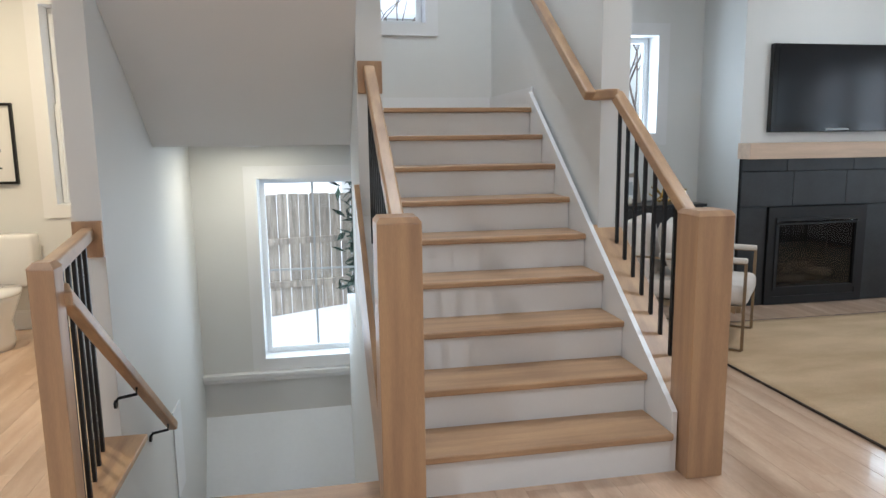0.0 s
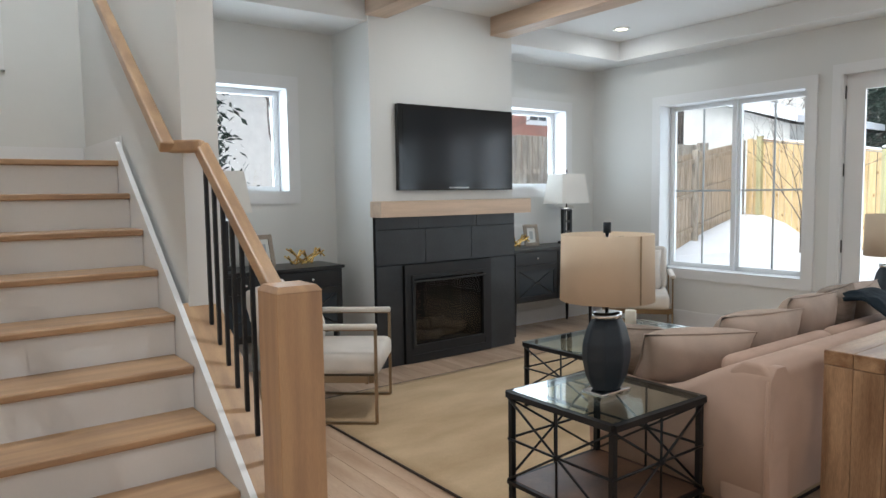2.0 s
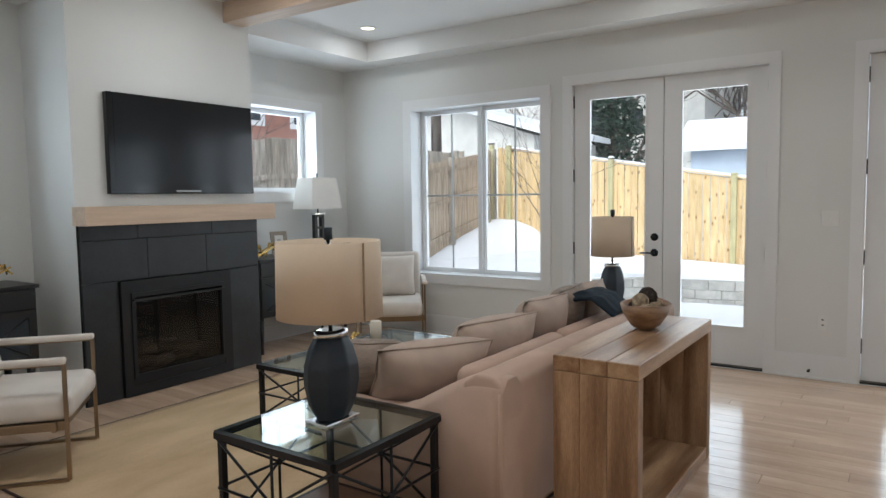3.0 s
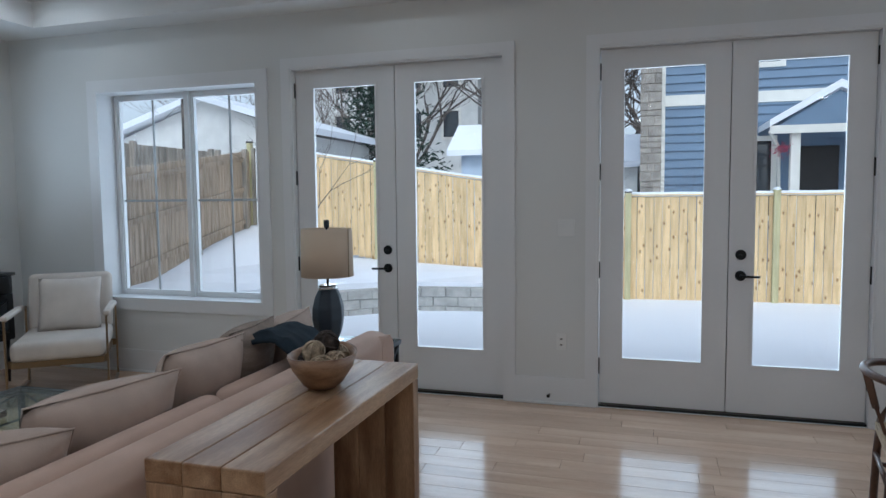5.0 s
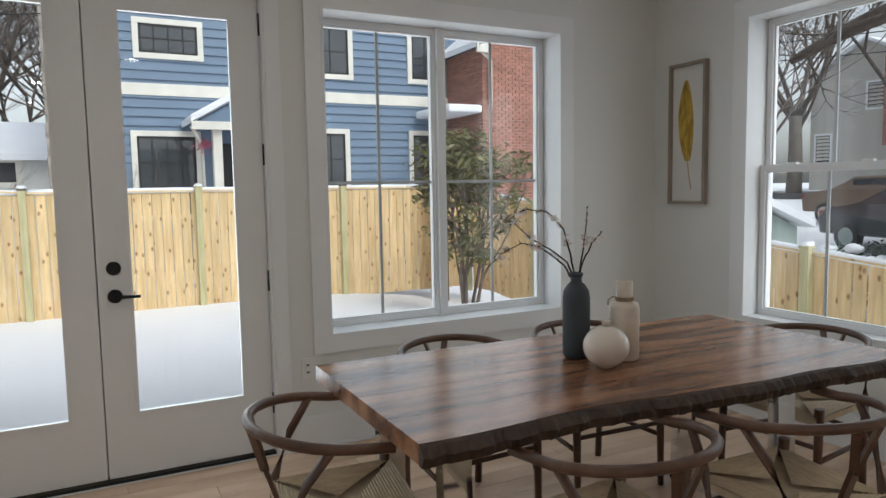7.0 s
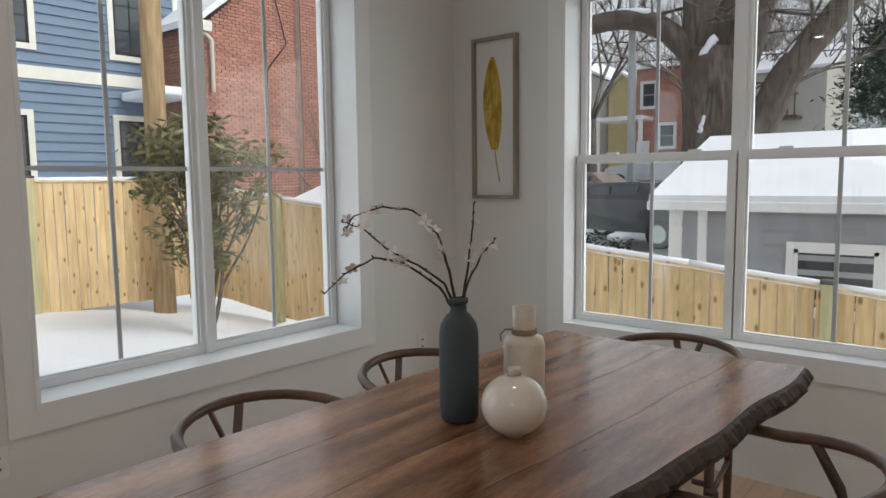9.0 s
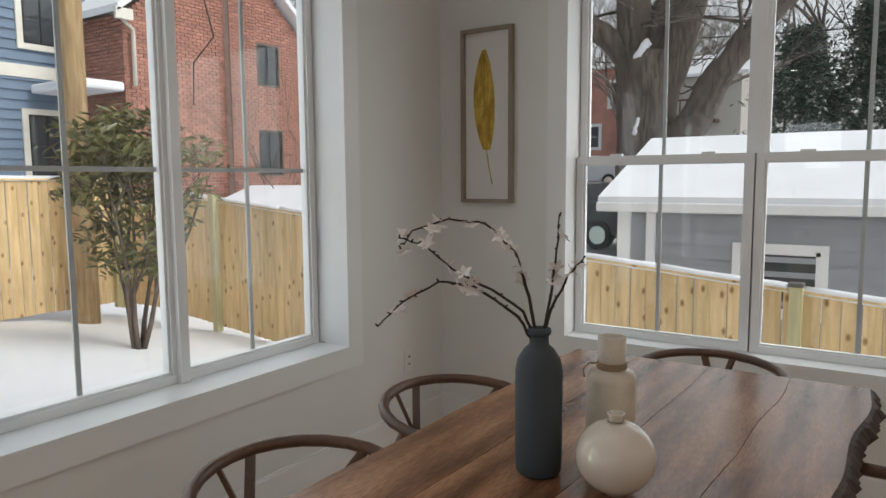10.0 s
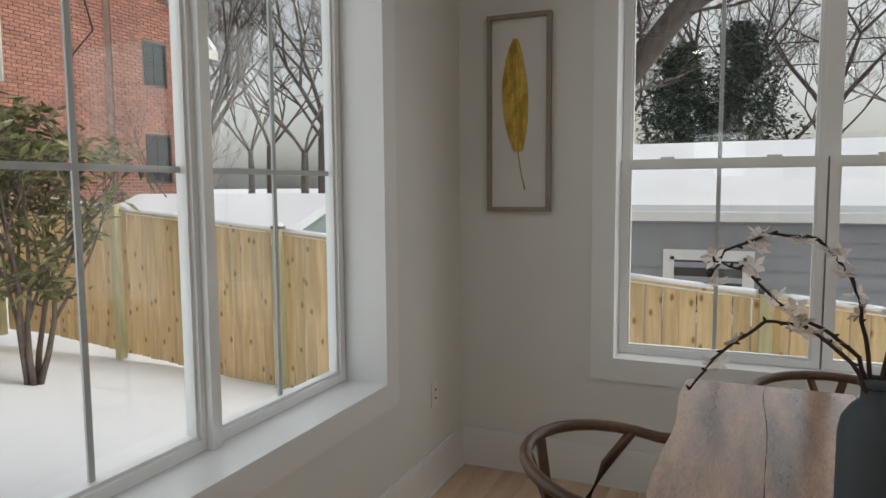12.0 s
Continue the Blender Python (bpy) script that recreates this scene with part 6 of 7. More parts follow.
def table_lamp(x, y, z, wide=1.0):
    l_ = thing("table_lamp", "dark navy table lamp with a linen drum shade", "lamp", pose(x, y, z), "drum shade lamps")
    part("foot", block(-0.095, 0.095, -0.06, 0.06, 0, 0.022, 0.006), "chrome", l_, "clear chrome foot")
    bm = bmesh.new()
    prof = [(0.075, 0.022), (0.108, 0.08), (0.127, 0.16), (0.125, 0.23), (0.102, 0.3), (0.076, 0.34)]
    lathe(bm, prof, sides=8)
    for f in bm.faces:
        f.smooth = False
    for v in bm.verts:
        v.co.y *= 0.72
    soften(bm, 0.008, 2)
    part("body", bm, "navy_lamp", l_)
    bm = bmesh.new()
    lathe(bm, [(0.076, 0.341), (0.076, 0.364), (0.055, 0.368)], sides=24)
    for v in bm.verts:
        v.co.y *= 0.75
    part("collar", bm, "chrome", l_, "chrome collar")
    bm = bmesh.new()
    tube(bm, [(0, 0, 0.36), (0, 0, 0.73)], 0.008, 8)
    part("stem", bm, "chrome", l_)
    bm = bmesh.new()
    lathe(bm, [(0.205 * wide, 0.42), (0.2 * wide, 0.71), (0.2 * wide - 0.003, 0.71), (0.205 * wide - 0.003, 0.42), (0.205 * wide, 0.42)], sides=48)
    sh_ = part("shade", bm, "shade", l_, "linen drum shade")
    bm = bmesh.new()
    for a in (0.3, 2.4, 4.5):
        tube(bm, [(0, 0, 0.69), (0.198 * wide * math.cos(a), 0.198 * wide * math.sin(a), 0.69)], 0.003, 5)
    part("spider", bm, "chrome", sh_)
    part("seam", block(-0.004, 0.004, -0.0025, 0.0, 0.421, 0.709), "twine", sh_, at=pose(-0.03, -0.2015 * wide, 0))
    bm = bmesh.new()
    lathe(bm, [(0.017, 0.715), (0.017, 0.76), (0.015, 0.762)], sides=14)
    part("finial", bm, "navy_lamp", l_)


table_lamp(3.04, 2.44, 0.55)
table_lamp(6.02, 2.42, 0.55, 0.77)


def niche_lamp(x, y, z):
    l_ = thing("table_lamp", "black openwork lamp with a white tapered shade", "lamp", pose(x, y, z))
    l_.scale = (1.08, 1.08, 1.22)
    part("foot", block(-0.075, 0.075, -0.05, 0.05, 0, 0.025, 0.004), "cabinet", l_)
    for s in (-0.045, 0.045):
        part("upright", block(s - 0.018, s + 0.018, -0.02, 0.02, 0.025, 0.31, 0.003), "cabinet", l_)
    for zz in (0.1, 0.19, 0.29):
        part("crosspiece", block(-0.028, 0.028, -0.018, 0.018, zz, zz + 0.02, 0.003), "pewter", l_)
    part("cap", block(-0.07, 0.07, -0.03, 0.03, 0.31, 0.325, 0.003), "chrome", l_)
    bm = bmesh.new()
    rings = []
    for w, d, zz in ((0.2, 0.13, 0.36), (0.16, 0.1, 0.62), (0.157, 0.097, 0.62), (0.197, 0.127, 0.36)):
        rings.append([bm.verts.new((sx * w, sy * d, zz)) for sx, sy in ((-1, -1), (1, -1), (1, 1), (-1, 1))])
    for u, v in zip(rings, rings[1:] + rings[:1]):
        for k in range(4):
            bm.faces.new((u[k], u[(k + 1) % 4], v[(k + 1) % 4], v[k]))
    part("shade", bm, "shade_white", l_, "white tapered shade")
    bm = bmesh.new()
    tube(bm, [(0, 0, 0.32), (0, 0, 0.66)], 0.007, 6)
    part("stem", bm, "iron", l_)


def sideboard(x0, x1):
    c = thing("sideboard", "black lacquered cabinet on tapered legs", "cabinet", group="niche cabinets")
    y0, y1 = 5.42, 5.86
    part("top", block(x0 - 0.015, x1 + 0.015, y0 - 0.015, y1, 0.855, 0.88, 0.004), "cabinet", c)
    part("body", block(x0, x1, y0 + 0.012, y1 - 0.005, 0.34, 0.854, 0.003), "cabinet", c)
    w = (x1 - x0) / 2
    for i in range(2):
        a = x0 + i * w
        d = part("drawer", block(a + 0.008, a + w - 0.008, y0 - 0.002, y0 + 0.011, 0.72, 0.845, 0.003), "cabinet", c)
        bm = bmesh.new()
        bmesh.ops.create_icosphere(bm, subdivisions=2, radius=0.013)
        part("knob", smooth(bm), "chrome", d, at=pose(a + w / 2, y0 - 0.014, 0.78))
        bm = bmesh.new()
        rect_frame(bm, a + 0.008, a + w - 0.008, 0.35, 0.71, 0.05, y0 - 0.002, y0 + 0.011, "y")
        d = part("door", bm, "cabinet", c)
        part("pane", block(a + 0.058, a + w - 0.058, y0 + 0.004, y0 + 0.008, 0.4, 0.66), "window_dark", d)
        bm = bmesh.new()
        tube(bm, [(a + 0.058, y0 + 0.002, 0.4), (a + w - 0.058, y0 + 0.002, 0.66)], 0.006, 5)
        tube(bm, [(a + 0.058, y0 + 0.002, 0.66), (a + w - 0.058, y0 + 0.002, 0.4)], 0.006, 5)
        part("lattice", bm, "cabinet", d)
    for x in (x0 + 0.04, x1 - 0.04):
        for y in (y0 + 0.05, y1 - 0.05):
            bm = bmesh.new()
            tube(bm, [(x, y, 0.34), (x, y, 0.0)], 0.03, 4, 0.017)
            part("leg", bm, "cabinet", c)


sideboard(2.25, 3.34)
sideboard(5.25, 6.45)
niche_lamp(6.24, 5.66, 0.881)
niche_lamp(2.42, 5.66, 0.881)


def photo_frame(x, y, z, yaw, w, h):
    f = thing("photo_frame", "small brown photo frame on a black cabinet", "picture frame", pose(x, y, z, -12, 0, yaw), "photo frames")
    bm = bmesh.new()
    rect_frame(bm, -w / 2, w / 2, 0, h, 0.035, -0.01, 0.01, "y")
    part("frame", bm, "frame_wood", f)
    part("mount", block(-w / 2 + 0.035, w / 2 - 0.035, 0.0, 0.006, 0.035, h - 0.035), "mat", f)
    part("photo", block(-w / 2 + 0.065, w / 2 - 0.065, -0.002, 0.0, 0.07, h - 0.075), "muntin", f)


photo_frame(2.76, 5.62, 0.883, 12, 0.2, 0.26)
photo_frame(5.72, 5.66, 0.883, -14, 0.17, 0.23)


def gold_lattice(x, y, z, yaw, s=1.0):
    g_ = thing("gold_sculpture", "angular gold metal lattice ornament on a cabinet", "ornament", pose(x, y, z, 0, 0, yaw), "gold ornaments")
    segs = []
    for d in (-0.03, 0.03):
        pts = [(-0.17, d, 0.08), (-0.1, -d, 0.012), (-0.02, d, 0.12), (0.05, -d, 0.012), (0.13, d, 0.13), (0.18, -d, 0.06)]
        segs += list(zip(pts, pts[1:]))
        segs += [((-0.15, d, 0.14), (0.0, -d, 0.012)), ((-0.05, d, 0.012), (0.17, d, 0.11))]
    for a, b in segs:
        part("rod", bar(bmesh.new(), Vector(a) * s, Vector(b) * s, 0.012, 0.012), "gold", g_)


gold_lattice(3.1, 5.62, 0.881, 8)
gold_lattice(5.42, 5.62, 0.881, -6)
cn = thing("candle", "squat ivory candle on a black cabinet", "candle", pose(2.66, 5.5, 0.881))
bm = bmesh.new()
lathe(bm, [(0.04, 0), (0.042, 0.06), (0.036, 0.065)], sides=24)
part("wax", bm, "candle", cn)

# coffee table group
tr_ = thing("tray", "narrow chrome tray on the coffee table", "tray", pose(4.35, 3.42, 0.456, 0, 0, 8))
bm = bmesh.new()
box(bm, -0.26, 0.26, -0.09, 0.09, 0, 0.008)
rect = ((-0.26, -0.09, 0.26, -0.09), (0.26, -0.09, 0.26, 0.09), (0.26, 0.09, -0.26, 0.09), (-0.26, 0.09, -0.26, -0.09))
for a, b, c, d in rect:
    bar(bm, (a, b, 0.016), (c, d, 0.016), 0.01, 0.03)
part("plate", bm, "chrome", tr_)
st = thing("star_ornament", "gold metal star ornament on the tray", "ornament", pose(4.22, 3.42, 0.545))
bm = bmesh.new()
for d in ((1, 0.3, 0.6), (-0.8, 0.5, 0.75), (0.2, -0.9, 0.8), (0.5, 0.8, -0.55), (-0.9, -0.4, 0.1)):
    q = Vector(d).normalized() * 0.085
    bar(bm, -q, q, 0.014, 0.014)
part("rods", bm, "gold", st)
ch_ = thing("candle_holder", "dark pewter bowl holding an ivory pillar candle", "candle", pose(4.47, 3.42, 0.466))
bm = bmesh.new()
lathe(bm, [(0.05, 0), (0.06, 0.012), (0.085, 0.05), (0.08, 0.055), (0.05, 0.03), (0.005, 0.026)], sides=28)
part("holder", bm, "pewter", ch_)
bm = bmesh.new()
lathe(bm, [(0.037, 0.03), (0.038, 0.165), (0.034, 0.168), (0.004, 0.162)], sides=24)
part("pillar_candle", bm, "candle", ch_, "ivory pillar candle")


def armchair(x, y, yaw, label, plain):
    """Faces +x before the turn."""
    c = thing("armchair", label, "chair", pose(x, y, 0.014, 0, 0, yaw), "cream armchairs")
    w = 0.32
    for s in (-w, w):
        bm = bmesh.new()
        q = 0.014
        pts = [(-0.36, s, 0.007), (0.36, s, 0.007), (0.36, s, 0.60), (-0.36, s, 0.60)]
        for a, b in zip(pts, pts[1:] + pts[:1]):
            bar(bm, a, b, 0.02, q)
        part("side_frame", bm, "brass", c)
        part("arm_pad", smooth(block(-0.2, 0.37, s - 0.025, s + 0.025, 0.6, 0.635, 0.012, 3)), "cream", c)
    bm = bmesh.new()
    bar(bm, (0.3, -w, 0.28), (0.3, w, 0.28), 0.02, 0.05)
    bar(bm, (-0.3, -w, 0.28), (-0.3, w, 0.28), 0.02, 0.05)
    bar(bm, (0.36, -w, 0.007), (-0.36, -w, 0.007), 0.012, 0.012)
    part("cross_rail", bm, "brass", c)
    part("seat_frame", block(-0.34, 0.34, -0.295, 0.295, 0.255, 0.30, 0.004), "brass", c)
    part("seat_cushion", smooth(block(-0.34, 0.38, -0.3, 0.3, 0.301, 0.44, 0.045, 4)), "cream", c)
    bm = block(-0.06, 0.06, -0.3, 0.3, 0.0, 0.46, 0.045, 4)
    part("back_cushion", smooth(bm), "cream", c, at=pose(-0.32, 0, 0.40, 0, -14, 0))
    p = thing("throw_pillow", "cream pillow with a faint woven pattern on a chair", "pillow", pose(x, y, 0, 0, 0, yaw) @ pose(-0.16, 0.02, 0.645, 0, -20, 0) @ pose(0, 0, 0, 0, 0, 90), "chair pillows")
    part("cover", cushion(0.44, 0.42, 0.16, seed=yaw), "cream", p)


armchair(2.76, 4.55, -40, "cream armchair with slim bronze frame beside the stair", True)
armchair(6.32, 4.78, -142, "cream armchair with slim bronze frame in the window corner", True)

# ---- things in the dining room ----


def dining_table():
    t_ = thing("dining_table", "live-edge walnut slab table on polished steel legs", "table")
    x0, x1, y0, y1, top = 4.97, 5.88, -2.70, -0.665, 0.745
    seams = [0.0, 0.24, 0.5, 0.76, 1.0]
    n = 36

    def west(f):
        return x0 - 0.03 + 0.035 * noise.noise((f * 5, 3, 1)) - 0.09 * f + 0.05 * math.exp(-((f - 0.3) / 0.12) ** 2)

    def east(f):
        return x1 + 0.014 * noise.noise((f * 6, 8, 1)) - 0.05 * f

    for a, b in zip(seams, seams[1:]):
        bm = bmesh.new()
        rows = []
        for i in range(n + 1):
            f = i / n
            y = y1 + (y0 - y1) * f
            xw, xe = west(f), east(f)
            xa, xb = xw + (xe - xw) * a + (0.001 if a else 0.012), xw + (xe - xw) * b - 0.001
            rows.append([bm.verts.new(c) for c in ((xa, y, top - 0.058), (xa, y, top), (xb, y, top), (xb, y, top - 0.058))])
        bm.faces.new(rows[0])
        bm.faces.new(rows[-1][::-1])
        for u, v in zip(rows, rows[1:]):
            for k in range(4):
                bm.faces.new((u[k], u[(k + 1) % 4], v[(k + 1) % 4], v[k]))
        part("plank", bm, "table", t_)
    bm = bmesh.new()
    rows = []
    m_ = 120
    for i in range(m_ + 1):
        f = i / m_
        y = y1 + (y0 - y1) * f
        xw = west(f) + 0.0125
        q = 0.012 * noise.noise((f * 30, 0, 2)) + 0.01 * noise.noise((f * 75, 0, 7))
        rows.append([bm.verts.new(c) for c in ((xw, y, top - 0.001), (xw - 0.012 + q, y, top - 0.006 + 0.3 * q), (xw - 0.03 + 1.6 * q, y, top - 0.03), (xw - 0.016 - q, y, top - 0.062 + q), (xw, y, top - 0.062))])
    bm.faces.new(rows[0])
    bm.faces.new(rows[-1][::-1])
    for u, v in zip(rows, rows[1:]):
        for k in range(5):
            bm.faces.new((u[k], u[(k + 1) % 5], v[(k + 1) % 5], v[k]))
    part("live_edge", bm, "bark_edge", t_, "rough dark live edge")
    for y in (y1 - 0.22, y0 + 0.3):
        bm = bmesh.new()
        for s, xx in ((1, 5.16), (-1, 5.7)):
            bar(bm, (xx - s * 0.0, y, 0.0), (xx + s * 0.02, y, top - 0.059), 0.1, 0.05)
        bar(bm, (5.1, y, 0.025), (5.76, y, 0.025), 0.1, 0.05)
        bar(bm, (5.1, y, top - 0.07), (5.76, y, top - 0.07), 0.1, 0.02)
        part("leg_frame", bm, "chrome", t_, "polished steel leg frame")


dining_table()


def wishbone(x, y, yaw, master=None):
    """Faces +x before the turn."""
    m = pose(x, y, 0, 0, 0, yaw)
    if master:
        return copy_thing(master, m)
    c = thing("dining_chair", "dark walnut wishbone chair with woven cord seat", "chair", m, "chairs round the table")
    sh_ = 0.43
    # curved top rail
    bm = bmesh.new()
    pts = [(0.12, -0.275, 0.67)]
    for k in range(15):
        a = math.radians(-80 - 200 * k / 14)
        pts.append((-0.03 + 0.25 * math.cos(a), 0.27 * math.sin(a), 0.675 + 0.035 * math.sin(math.pi * k / 14)))
    pts.append((0.12, 0.275, 0.67))
    tube(bm, pts, 0.0165, 10)
    part("top_rail", bm, "walnut", c)
    for s in (-1, 1):
        bm = bmesh.new()
        tube(bm, [(0.21, s * 0.235, 0.0), (0.205, s * 0.235, 0.25), (0.2, s * 0.235, 0.47)], 0.014, 10, 0.02)
        part("front_leg", bm, "walnut", c)
        bm = bmesh.new()
        tube(bm, [(-0.21, s * 0.19, 0.0), (-0.2, s * 0.195, 0.3), (-0.19, s * 0.2, 0.44), (-0.13, s * 0.235, 0.58), (-0.06, s * 0.265, 0.68)], 0.017, 10, 0.014)
        part("back_leg", bm, "walnut", c)
        bm = bmesh.new()
        tube(bm, [(0.205, s * 0.235, 0.24), (-0.205, s * 0.193, 0.24)], 0.011, 8)
        part("side_stretcher", bm, "walnut", c)
    bm = bmesh.new()
    tube(bm, [(0.205, -0.235, 0.30), (0.205, 0.235, 0.30)], 0.011, 8)
    part("front_stretcher", bm, "walnut", c)
    bm = bmesh.new()
    tube(bm, [(-0.205, -0.193, 0.29), (-0.205, 0.193, 0.29)], 0.011, 8)
    part("rear_stretcher", bm, "walnut", c)
    bm = bmesh.new()
    bar(bm, (-0.195, 0, 0.44), (-0.235, 0, 0.56), 0.035, 0.014)
    bar(bm, (-0.232, 0.004, 0.545), (-0.273, 0.055, 0.705), 0.026, 0.012)
    bar(bm, (-0.232, -0.004, 0.545), (-0.273, -0.055, 0.705), 0.026, 0.012)
    part("splat", bm, "walnut", c, "y-shaped splat")
    # seat: cord wound over four rails meeting in an envelope pattern
    bm = bmesh.new()
    f, b = 0.225, -0.21
    wf, wb = 0.235, 0.195
    corners = [(f, -wf), (f, wf), (b, wb), (b, -wb)]
    mids = [(0.02, -0.02), (0.02, 0.02)]
    strands = 16
    mesh_edges = [((f, -wf), (f, wf), (0.06, 0.0)), ((f, wf), (b, wb), (0.0, 0.03)), ((b, wb), (b, -wb), (-0.05, 0.0)), ((b, -wb), (f, -wf), (0.0, -0.03))]
    for p, q, cc in mesh_edges:
        P, Q, C = Vector((*p, sh_)), Vector((*q, sh_)), Vector((*cc, sh_ - 0.018))
        for k in range(strands):
            u0, u1 = k / strands, (k + 0.93) / strands
            # strips run parallel to the rail, shrinking to the centre
            a0, a1 = P.lerp(C, u0), Q.lerp(C, u0)
            b0, b1 = P.lerp(C, u1), Q.lerp(C, u1)
            lift = Vector((0, 0, 0.004))
            m0, m1 = (a0 + b0) / 2 + lift, (a1 + b1) / 2 + lift
            vs = [bm.verts.new(z) for z in (a0, a1, m1, m0, b1, b0)]
            bm.faces.new((vs[0], vs[1], vs[2], vs[3]))
            bm.faces.new((vs[3], vs[2], vs[4], vs[5]))
    part("cord_weave", bm, "cord", c, "woven paper cord")
    bm = bmesh.new()
    ring = [bm.verts.new((x_, y_, z_)) for z_ in (sh_ - 0.03, sh_ - 0.004) for x_, y_ in corners]
    bm.faces.new(ring[:4][::-1])
    for k in range(4):
        bm.faces.new((ring[k], ring[(k + 1) % 4], ring[4 + (k + 1) % 4], ring[4 + k]))
    part("seat", bm, "cord", c)
    return c


first = wishbone(5.43, -0.602, -99)
for x, y, a in ((5.925, -1.34, 182), (5.91, -2.03, 177), (5.37, -2.77, 92), (4.86, -1.24, 4), (4.80, -1.92, -3)):
    wishbone(x, y, a, first)

va = thing("bottle_vase", "matte slate bottle vase holding blossom branches", "vase", pose(5.475, -1.59, 0.746))
bm = bmesh.new()
lathe(bm, [(0.044, 0), (0.051, 0.008), (0.053, 0.05), (0.053, 0.235), (0.048, 0.262), (0.034, 0.284), (0.022, 0.295), (0.021, 0.3145), (0.015, 0.3145), (0.014, 0.29)], sides=36)
part("body", bm, "vase_dark", va)
bm = bmesh.new()
lathe(bm, [(0.022, 0.315), (0.026, 0.319), (0.027, 0.325), (0.025, 0.331), (0.016, 0.332), (0.0155, 0.315)], sides=36)
part("rim", bm, "vase_dark", va)
vb = thing("tall_vase", "cream ceramic bottle vase with a twine-tied neck", "vase", pose(5.355, -1.725, 0.746))
bm = bmesh.new()
lathe(bm, [(0.05, 0), (0.056, 0.008), (0.056, 0.2), (0.05, 0.218), (0.03, 0.224), (0.03, 0.24), (0.032, 0.3), (0.026, 0.301), (0.022, 0.24)], sides=36)
part("body", bm, "vase_cream", vb)
bm = bmesh.new()
for k in range(3):
    tube(bm, [(0.0325 * math.cos(a * 0.4), 0.0325 * math.sin(a * 0.4), 0.229 + k * 0.005) for a in range(17)], 0.003, 5)
tube(bm, [(0.033, 0, 0.232), (0.05, 0.015, 0.235), (0.058, 0.03, 0.222), (0.052, 0.035, 0.205)], 0.0025, 5)
part("twine", bm, "twine", vb, "jute twine")
vc = thing("round_vase", "glossy round cream vase with a tiny neck", "vase", pose(5.295, -1.585, 0.746))
bm = bmesh.new()
prof = [(0.03, 0)] + [(0.084 * math.sin(a), 0.078 - 0.078 * math.cos(a)) for a in [0.5 + 2.3 * k / 16 for k in range(17)]] + [(0.017, 0.155), (0.011, 0.15)]
lathe(bm, prof, sides=40)
part("body", bm, "vase_round", vc)
bm = bmesh.new()
lathe(bm, [(0.017, 0.1555), (0.016, 0.166), (0.019, 0.17), (0.018, 0.173), (0.013, 0.172), (0.0115, 0.1555)], sides=32)
part("neck", bm, "vase_round", vc)

br = thing("blossom_branches", "dark twigs with white blossom in a slate vase", "flowers", pose(5.475, -1.59, 0.746))
rr = random.Random(17)
# the branches arch towards the windows (east)
R_ = Vector((-0.73, -0.5, 0)).normalized()
LEFT = Vector((0.62, 0.5, 0)).normalized()
curves = [[(0, 0, 0.28), (0.02, 0, 0.40), (0.045, 0, 0.50), (0.10, 0, 0.565), (0.17, 0, 0.575), (0.24, 0, 0.55), (0.262, 0, 0.51)], [(0, 0, 0.28), (0.03, 0, 0.37), (0.09, 0, 0.42), (0.16, 0, 0.465), (0.21, 0, 0.52), (0.255, 0, 0.535)], [(0, 0, 0.28), (0.04, 0, 0.36), (0.12, 0, 0.43), (0.18, 0, 0.44), (0.24, 0, 0.40), (0.285, 0, 0.345)], [(0, 0, 0.28), (-0.02, 0, 0.40), (-0.03, 0, 0.48), (-0.035, 0, 0.58)], [(0, 0, 0.28), (-0.025, 0, 0.38), (-0.055, 0, 0.45), (-0.085, 0, 0.49)]]
petals = bmesh.new()
for k, cv in enumerate(curves):
    pts = []
    dirn = LEFT if k < 3 else -LEFT if k == 4 else LEFT
    for u, _, z in cv:
        pts.append(dirn * abs(u) * (1 if k != 3 else -1) * 1.25 + Vector((0.0, 0.012 * (k - 2) * abs(u) * 6, z)))
    fine = []
    for a, b in zip(pts, pts[1:]):
        for j in range(4):
            fine.append(a.lerp(b, j / 4) + Vector((rr.uniform(-1, 1), rr.uniform(-1, 1), rr.uniform(-1, 1))) * 0.002)
    fine.append(pts[-1])
    bm = bmesh.new()
    tube(bm, fine, 0.0042, 6, 0.0016)
    for q in fine[4:]:
        if rr.random() < 0.7:
            d = Vector((rr.uniform(-1, 1), rr.uniform(-1, 1), rr.uniform(-0.4, 1))).normalized()
            tube(bm, [q, q + d * 0.009], 0.003, 5, 0.0015)
    part("twig", bm, "twig", br)
    for q in fine[6:]:
        if rr.random() < 0.55:
            for _ in range(2):
                c = q + Vector((rr.uniform(-1, 1), rr.uniform(-1, 1), rr.uniform(-1, 0.6))) * 0.012
                n_ = Euler((rr.uniform(-1, 1), rr.uniform(-1, 1), rr.uniform(0, 6))).to_matrix()
                for pth in range(5):
                    a = pth * 1.257
                    s = 0.022
                    ring = [(0, 0, 0), (s * 0.6 * math.cos(a - 0.5), s * 0.6 * math.sin(a - 0.5), 0.003), (s * math.cos(a), s * math.sin(a), 0.005), (s * 0.6 * math.cos(a + 0.5), s * 0.6 * math.sin(a + 0.5), 0.003)]
                    petals.faces.new([petals.verts.new(c + n_ @ Vector(z)) for z in ring])
part("blossom", petals, "petal", br, "white blossom")

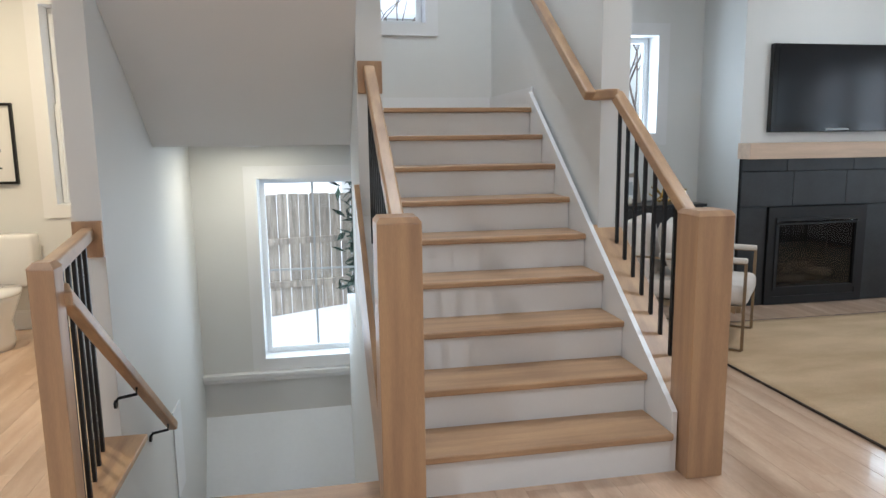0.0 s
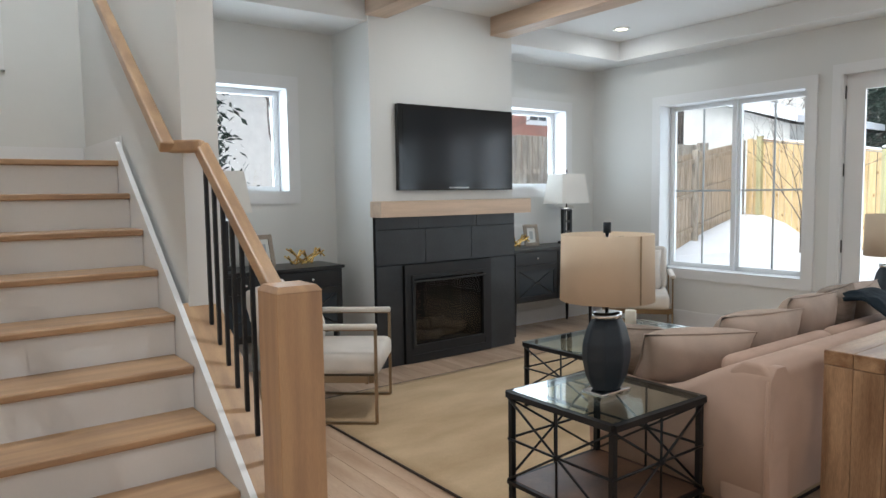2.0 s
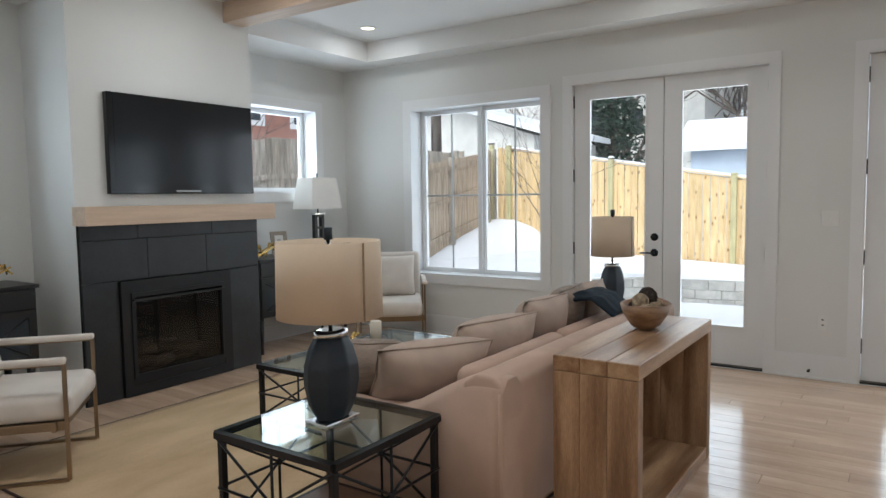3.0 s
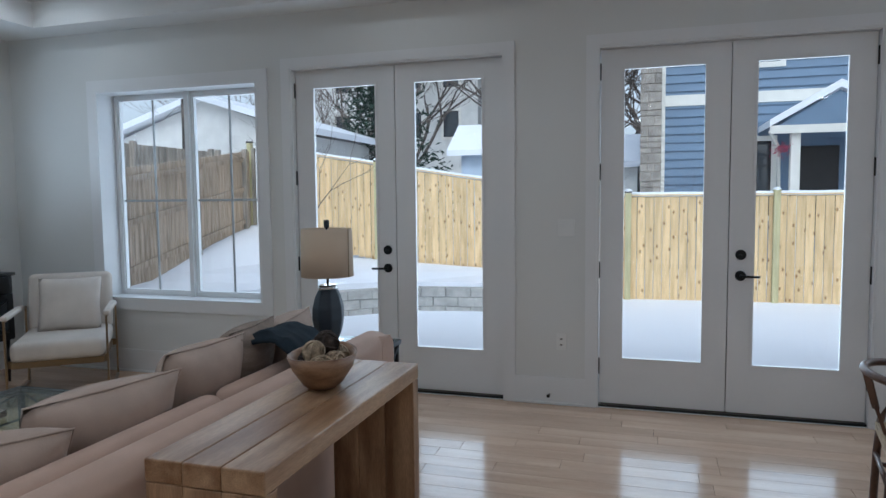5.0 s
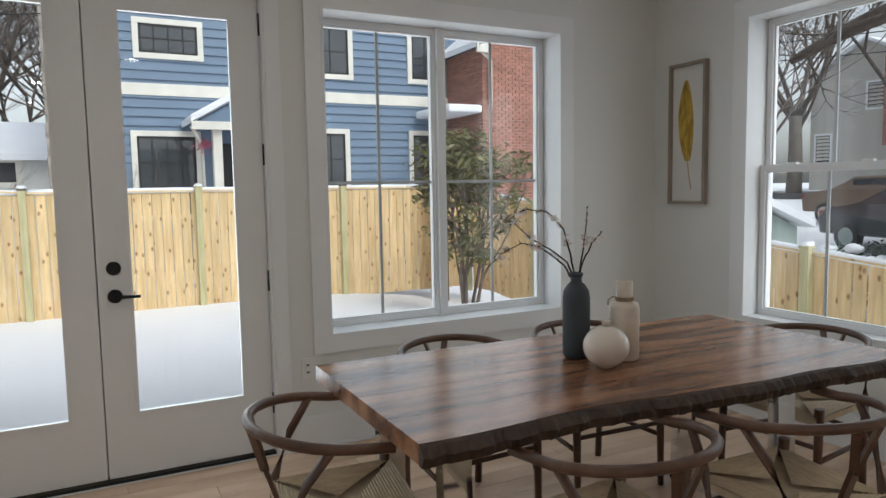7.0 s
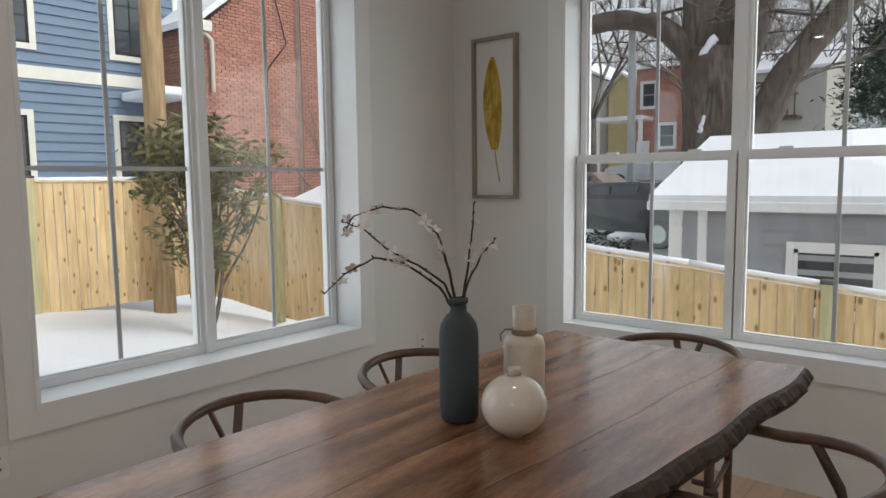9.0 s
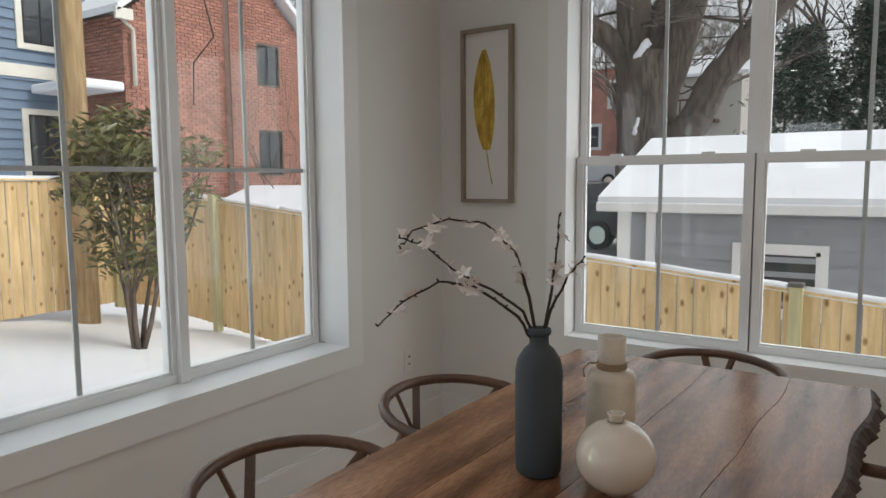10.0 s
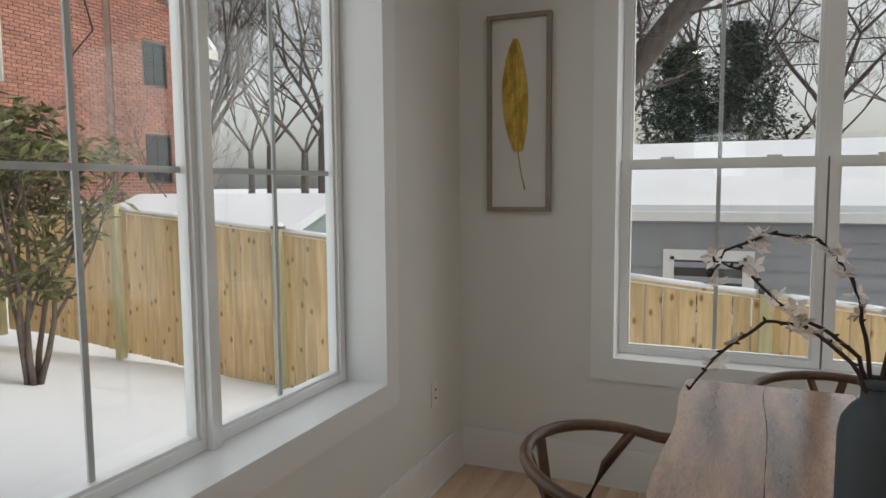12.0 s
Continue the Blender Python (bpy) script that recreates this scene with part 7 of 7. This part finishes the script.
# framed feather print
pf = thing("framed_print", "tall framed gold feather print on the wall", "picture")
bm = bmesh.new()
rect_frame(bm, 6.49, 6.797, 1.28, 2.19, 0.02, YS + 0.001, YS + 0.035, "y")
part("frame", bm, "frame_wood", pf)
part("mount", block(6.51, 6.777, YS + 0.001, YS + 0.012, 1.30, 2.17), "mat", pf)
bm = bmesh.new()
up, dn = [], []
for i in range(25):
    f = i / 24
    z = 1.56 + 0.52 * f
    w = 0.062 * math.sin(math.pi * min(1, f * 0.92 + 0.06)) ** 0.7 + 0.002
    w *= 1 + 0.06 * noise.noise((f * 22, 1, 0))
    cx = 6.648 + 0.018 * math.sin(f * 2.2)
    up.append((cx - w, z))
    dn.append((cx + w, z))
for a, b, c, d in zip(up, dn, up[1:], dn[1:]):
    bm.faces.new([bm.verts.new((x, YS + 0.0145, z)) for x, z in (a, b, d, c)])
part("feather", bm, "feather", pf, "gold feather")
bm = bmesh.new()
tube(bm, [(6.615, YS + 0.0145, 1.38), (6.635, YS + 0.0145, 1.47), (6.65, YS + 0.015, 1.58), (6.664, YS + 0.015, 1.8), (6.662, YS + 0.015, 2.06)], 0.0025, 5)
part("quill", bm, "feather", pf)

# wall fittings
for x, y, z, w, h, lab in ((XE, 1.09, 1.225, 0.115, 0.115, "white double light switch plate"), (XE, 1.12, 0.44, 0.07, 0.115, "white wall socket between the doors"), (XE, -0.93, 0.45, 0.07, 0.115, "white wall socket under the window"), (XE, -3.1, 0.45, 0.07, 0.115, "white wall socket near the corner")):
    s_ = thing("wall_socket" if w < 0.1 else "light_switch", lab, "socket" if w < 0.1 else "switch", pose(x, y, z), "wall plates")
    part("plate", block(-0.006, -0.0005, -w / 2, w / 2, -h / 2, h / 2, 0.002), "plate", s_)
    for k in ((-0.025, 0.025) if w > 0.1 else (0.0,)):
        part("rocker", block(-0.009, -0.0062, k - 0.016, k + 0.016, -0.033, 0.033, 0.001, 1), "plate", s_)
    if w < 0.1:
        for zz in (-0.02, 0.02):
            part("slot", block(-0.0098, -0.0091, -0.008, 0.008, zz - 0.005, zz + 0.005), "pewter", s_)
ds = thing("door_stop", "black spring door stop on the baseboard", "door stop", pose(XE - 0.0165, 1.2, 0.07))
bm = bmesh.new()
tube(bm, [(0, 0, 0), (-0.05, 0, 0.003)], 0.007, 8)
tube(bm, [(-0.05, 0, 0.003), (-0.065, 0, 0.004)], 0.012, 8)
part("rod", bm, "hardware", ds)

# ---- bathroom corner ----
to = thing("toilet", "white porcelain toilet with closed lid", "toilet", pose(-2.25, 5.35, 0.0))
bm = bmesh.new()
lathe(bm, [(0.13, 0), (0.14, 0.05), (0.13, 0.2), (0.19, 0.36), (0.195, 0.39), (0.01, 0.39)], sides=28)
for v in bm.verts:
    v.co.y *= 1.3
part("bowl", bm, "porcelain", to)
bm = bmesh.new()
lathe(bm, [(0.2, 0.391), (0.205, 0.4), (0.2, 0.425), (0.01, 0.435)], sides=28)
for v in bm.verts:
    v.co.y *= 1.28
part("lid", bm, "porcelain", to)
part("tank", smooth(block(-0.2, 0.2, 0.3, 0.5, 0.38, 0.78, 0.03, 3)), "porcelain", to)
ph = thing("paper_holder", "black metal toilet paper holder on the wall", "holder", pose(-1.86, YN - 0.001, 0.6))
part("rose", block(-0.025, 0.025, -0.02, 0.0, -0.025, 0.025, 0.003), "hardware", ph)
bm = bmesh.new()
tube(bm, [(0, -0.02, 0), (0, -0.06, 0), (-0.05, -0.06, -0.005), (-0.06, -0.06, -0.06), (0.09, -0.06, -0.06)], 0.006, 6)
part("arm", bm, "hardware", ph)
fa = thing("framed_print", "black framed ink drawing on the bathroom wall", "picture")
bm = bmesh.new()
rect_frame(bm, -2.75, -2.17, 1.15, 1.76, 0.02, YN - 0.03, YN - 0.001, "y")
part("frame", bm, "iron", fa)
part("mount", block(-2.73, -2.19, YN - 0.012, YN - 0.001, 1.17, 1.74), "mat", fa)
bm = bmesh.new()
for k in range(9):
    z = 1.3 + 0.035 * k
    bar(bm, (-2.46 + 0.03 * (k % 3), YN - 0.014, z), (-2.28 - 0.02 * (k % 2), YN - 0.014, z + 0.03 * ((k % 4) - 1)), 0.004, 0.012)
part("ink_strokes", bm, "ink", fa)

# ---- floor boards ----
rng = random.Random(4)
BW_ = 0.127
LENGTHS = (0.7, 1.1, 1.5, 1.9)
board_mesh = {}
for L in LENGTHS:
    bm = block(0.0006, BW_ - 0.0006, 0.0006, L - 0.0006, -0.014, 0.0, 0.0012, 1)
    ob = part("floor_board", bm, "floor", floor, at=pose(0, 0, -5))
    board_mesh[L] = ob.data
    bpy.data.objects.remove(ob)
loose = bmesh.new()
count = 0
x = XW
while x < XE - 0.01:
    w = min(BW_, XE - x)
    y = YS - rng.random()
    while y < YN:
        L = rng.choice(LENGTHS)
        a, b = max(y, YS), min(y + L, YN)
        spans = [(a, b)]
        if x + w > -1.04 and x < 0.44:
            spans = [(a, min(b, 2.655))]
        for a, b in spans:
            if b - a > 0.02:
                whole = abs(b - a - L) < 1e-6 and w == BW_
                near = x > 1.7 and -2.6 < y < 4.6
                if whole and near and count < 300:
                    shared("floor_board", board_mesh[L], floor, pose(x, a, 0))
                    count += 1
                else:
                    box(loose, x + 0.0006, x + w - 0.0006, a + 0.0006, b - 0.0006, -0.014, 0)
        y += L
    x += BW_
rest = part("floor_boards", loose, "floor", floor)
rest["kind"] = "stuff"
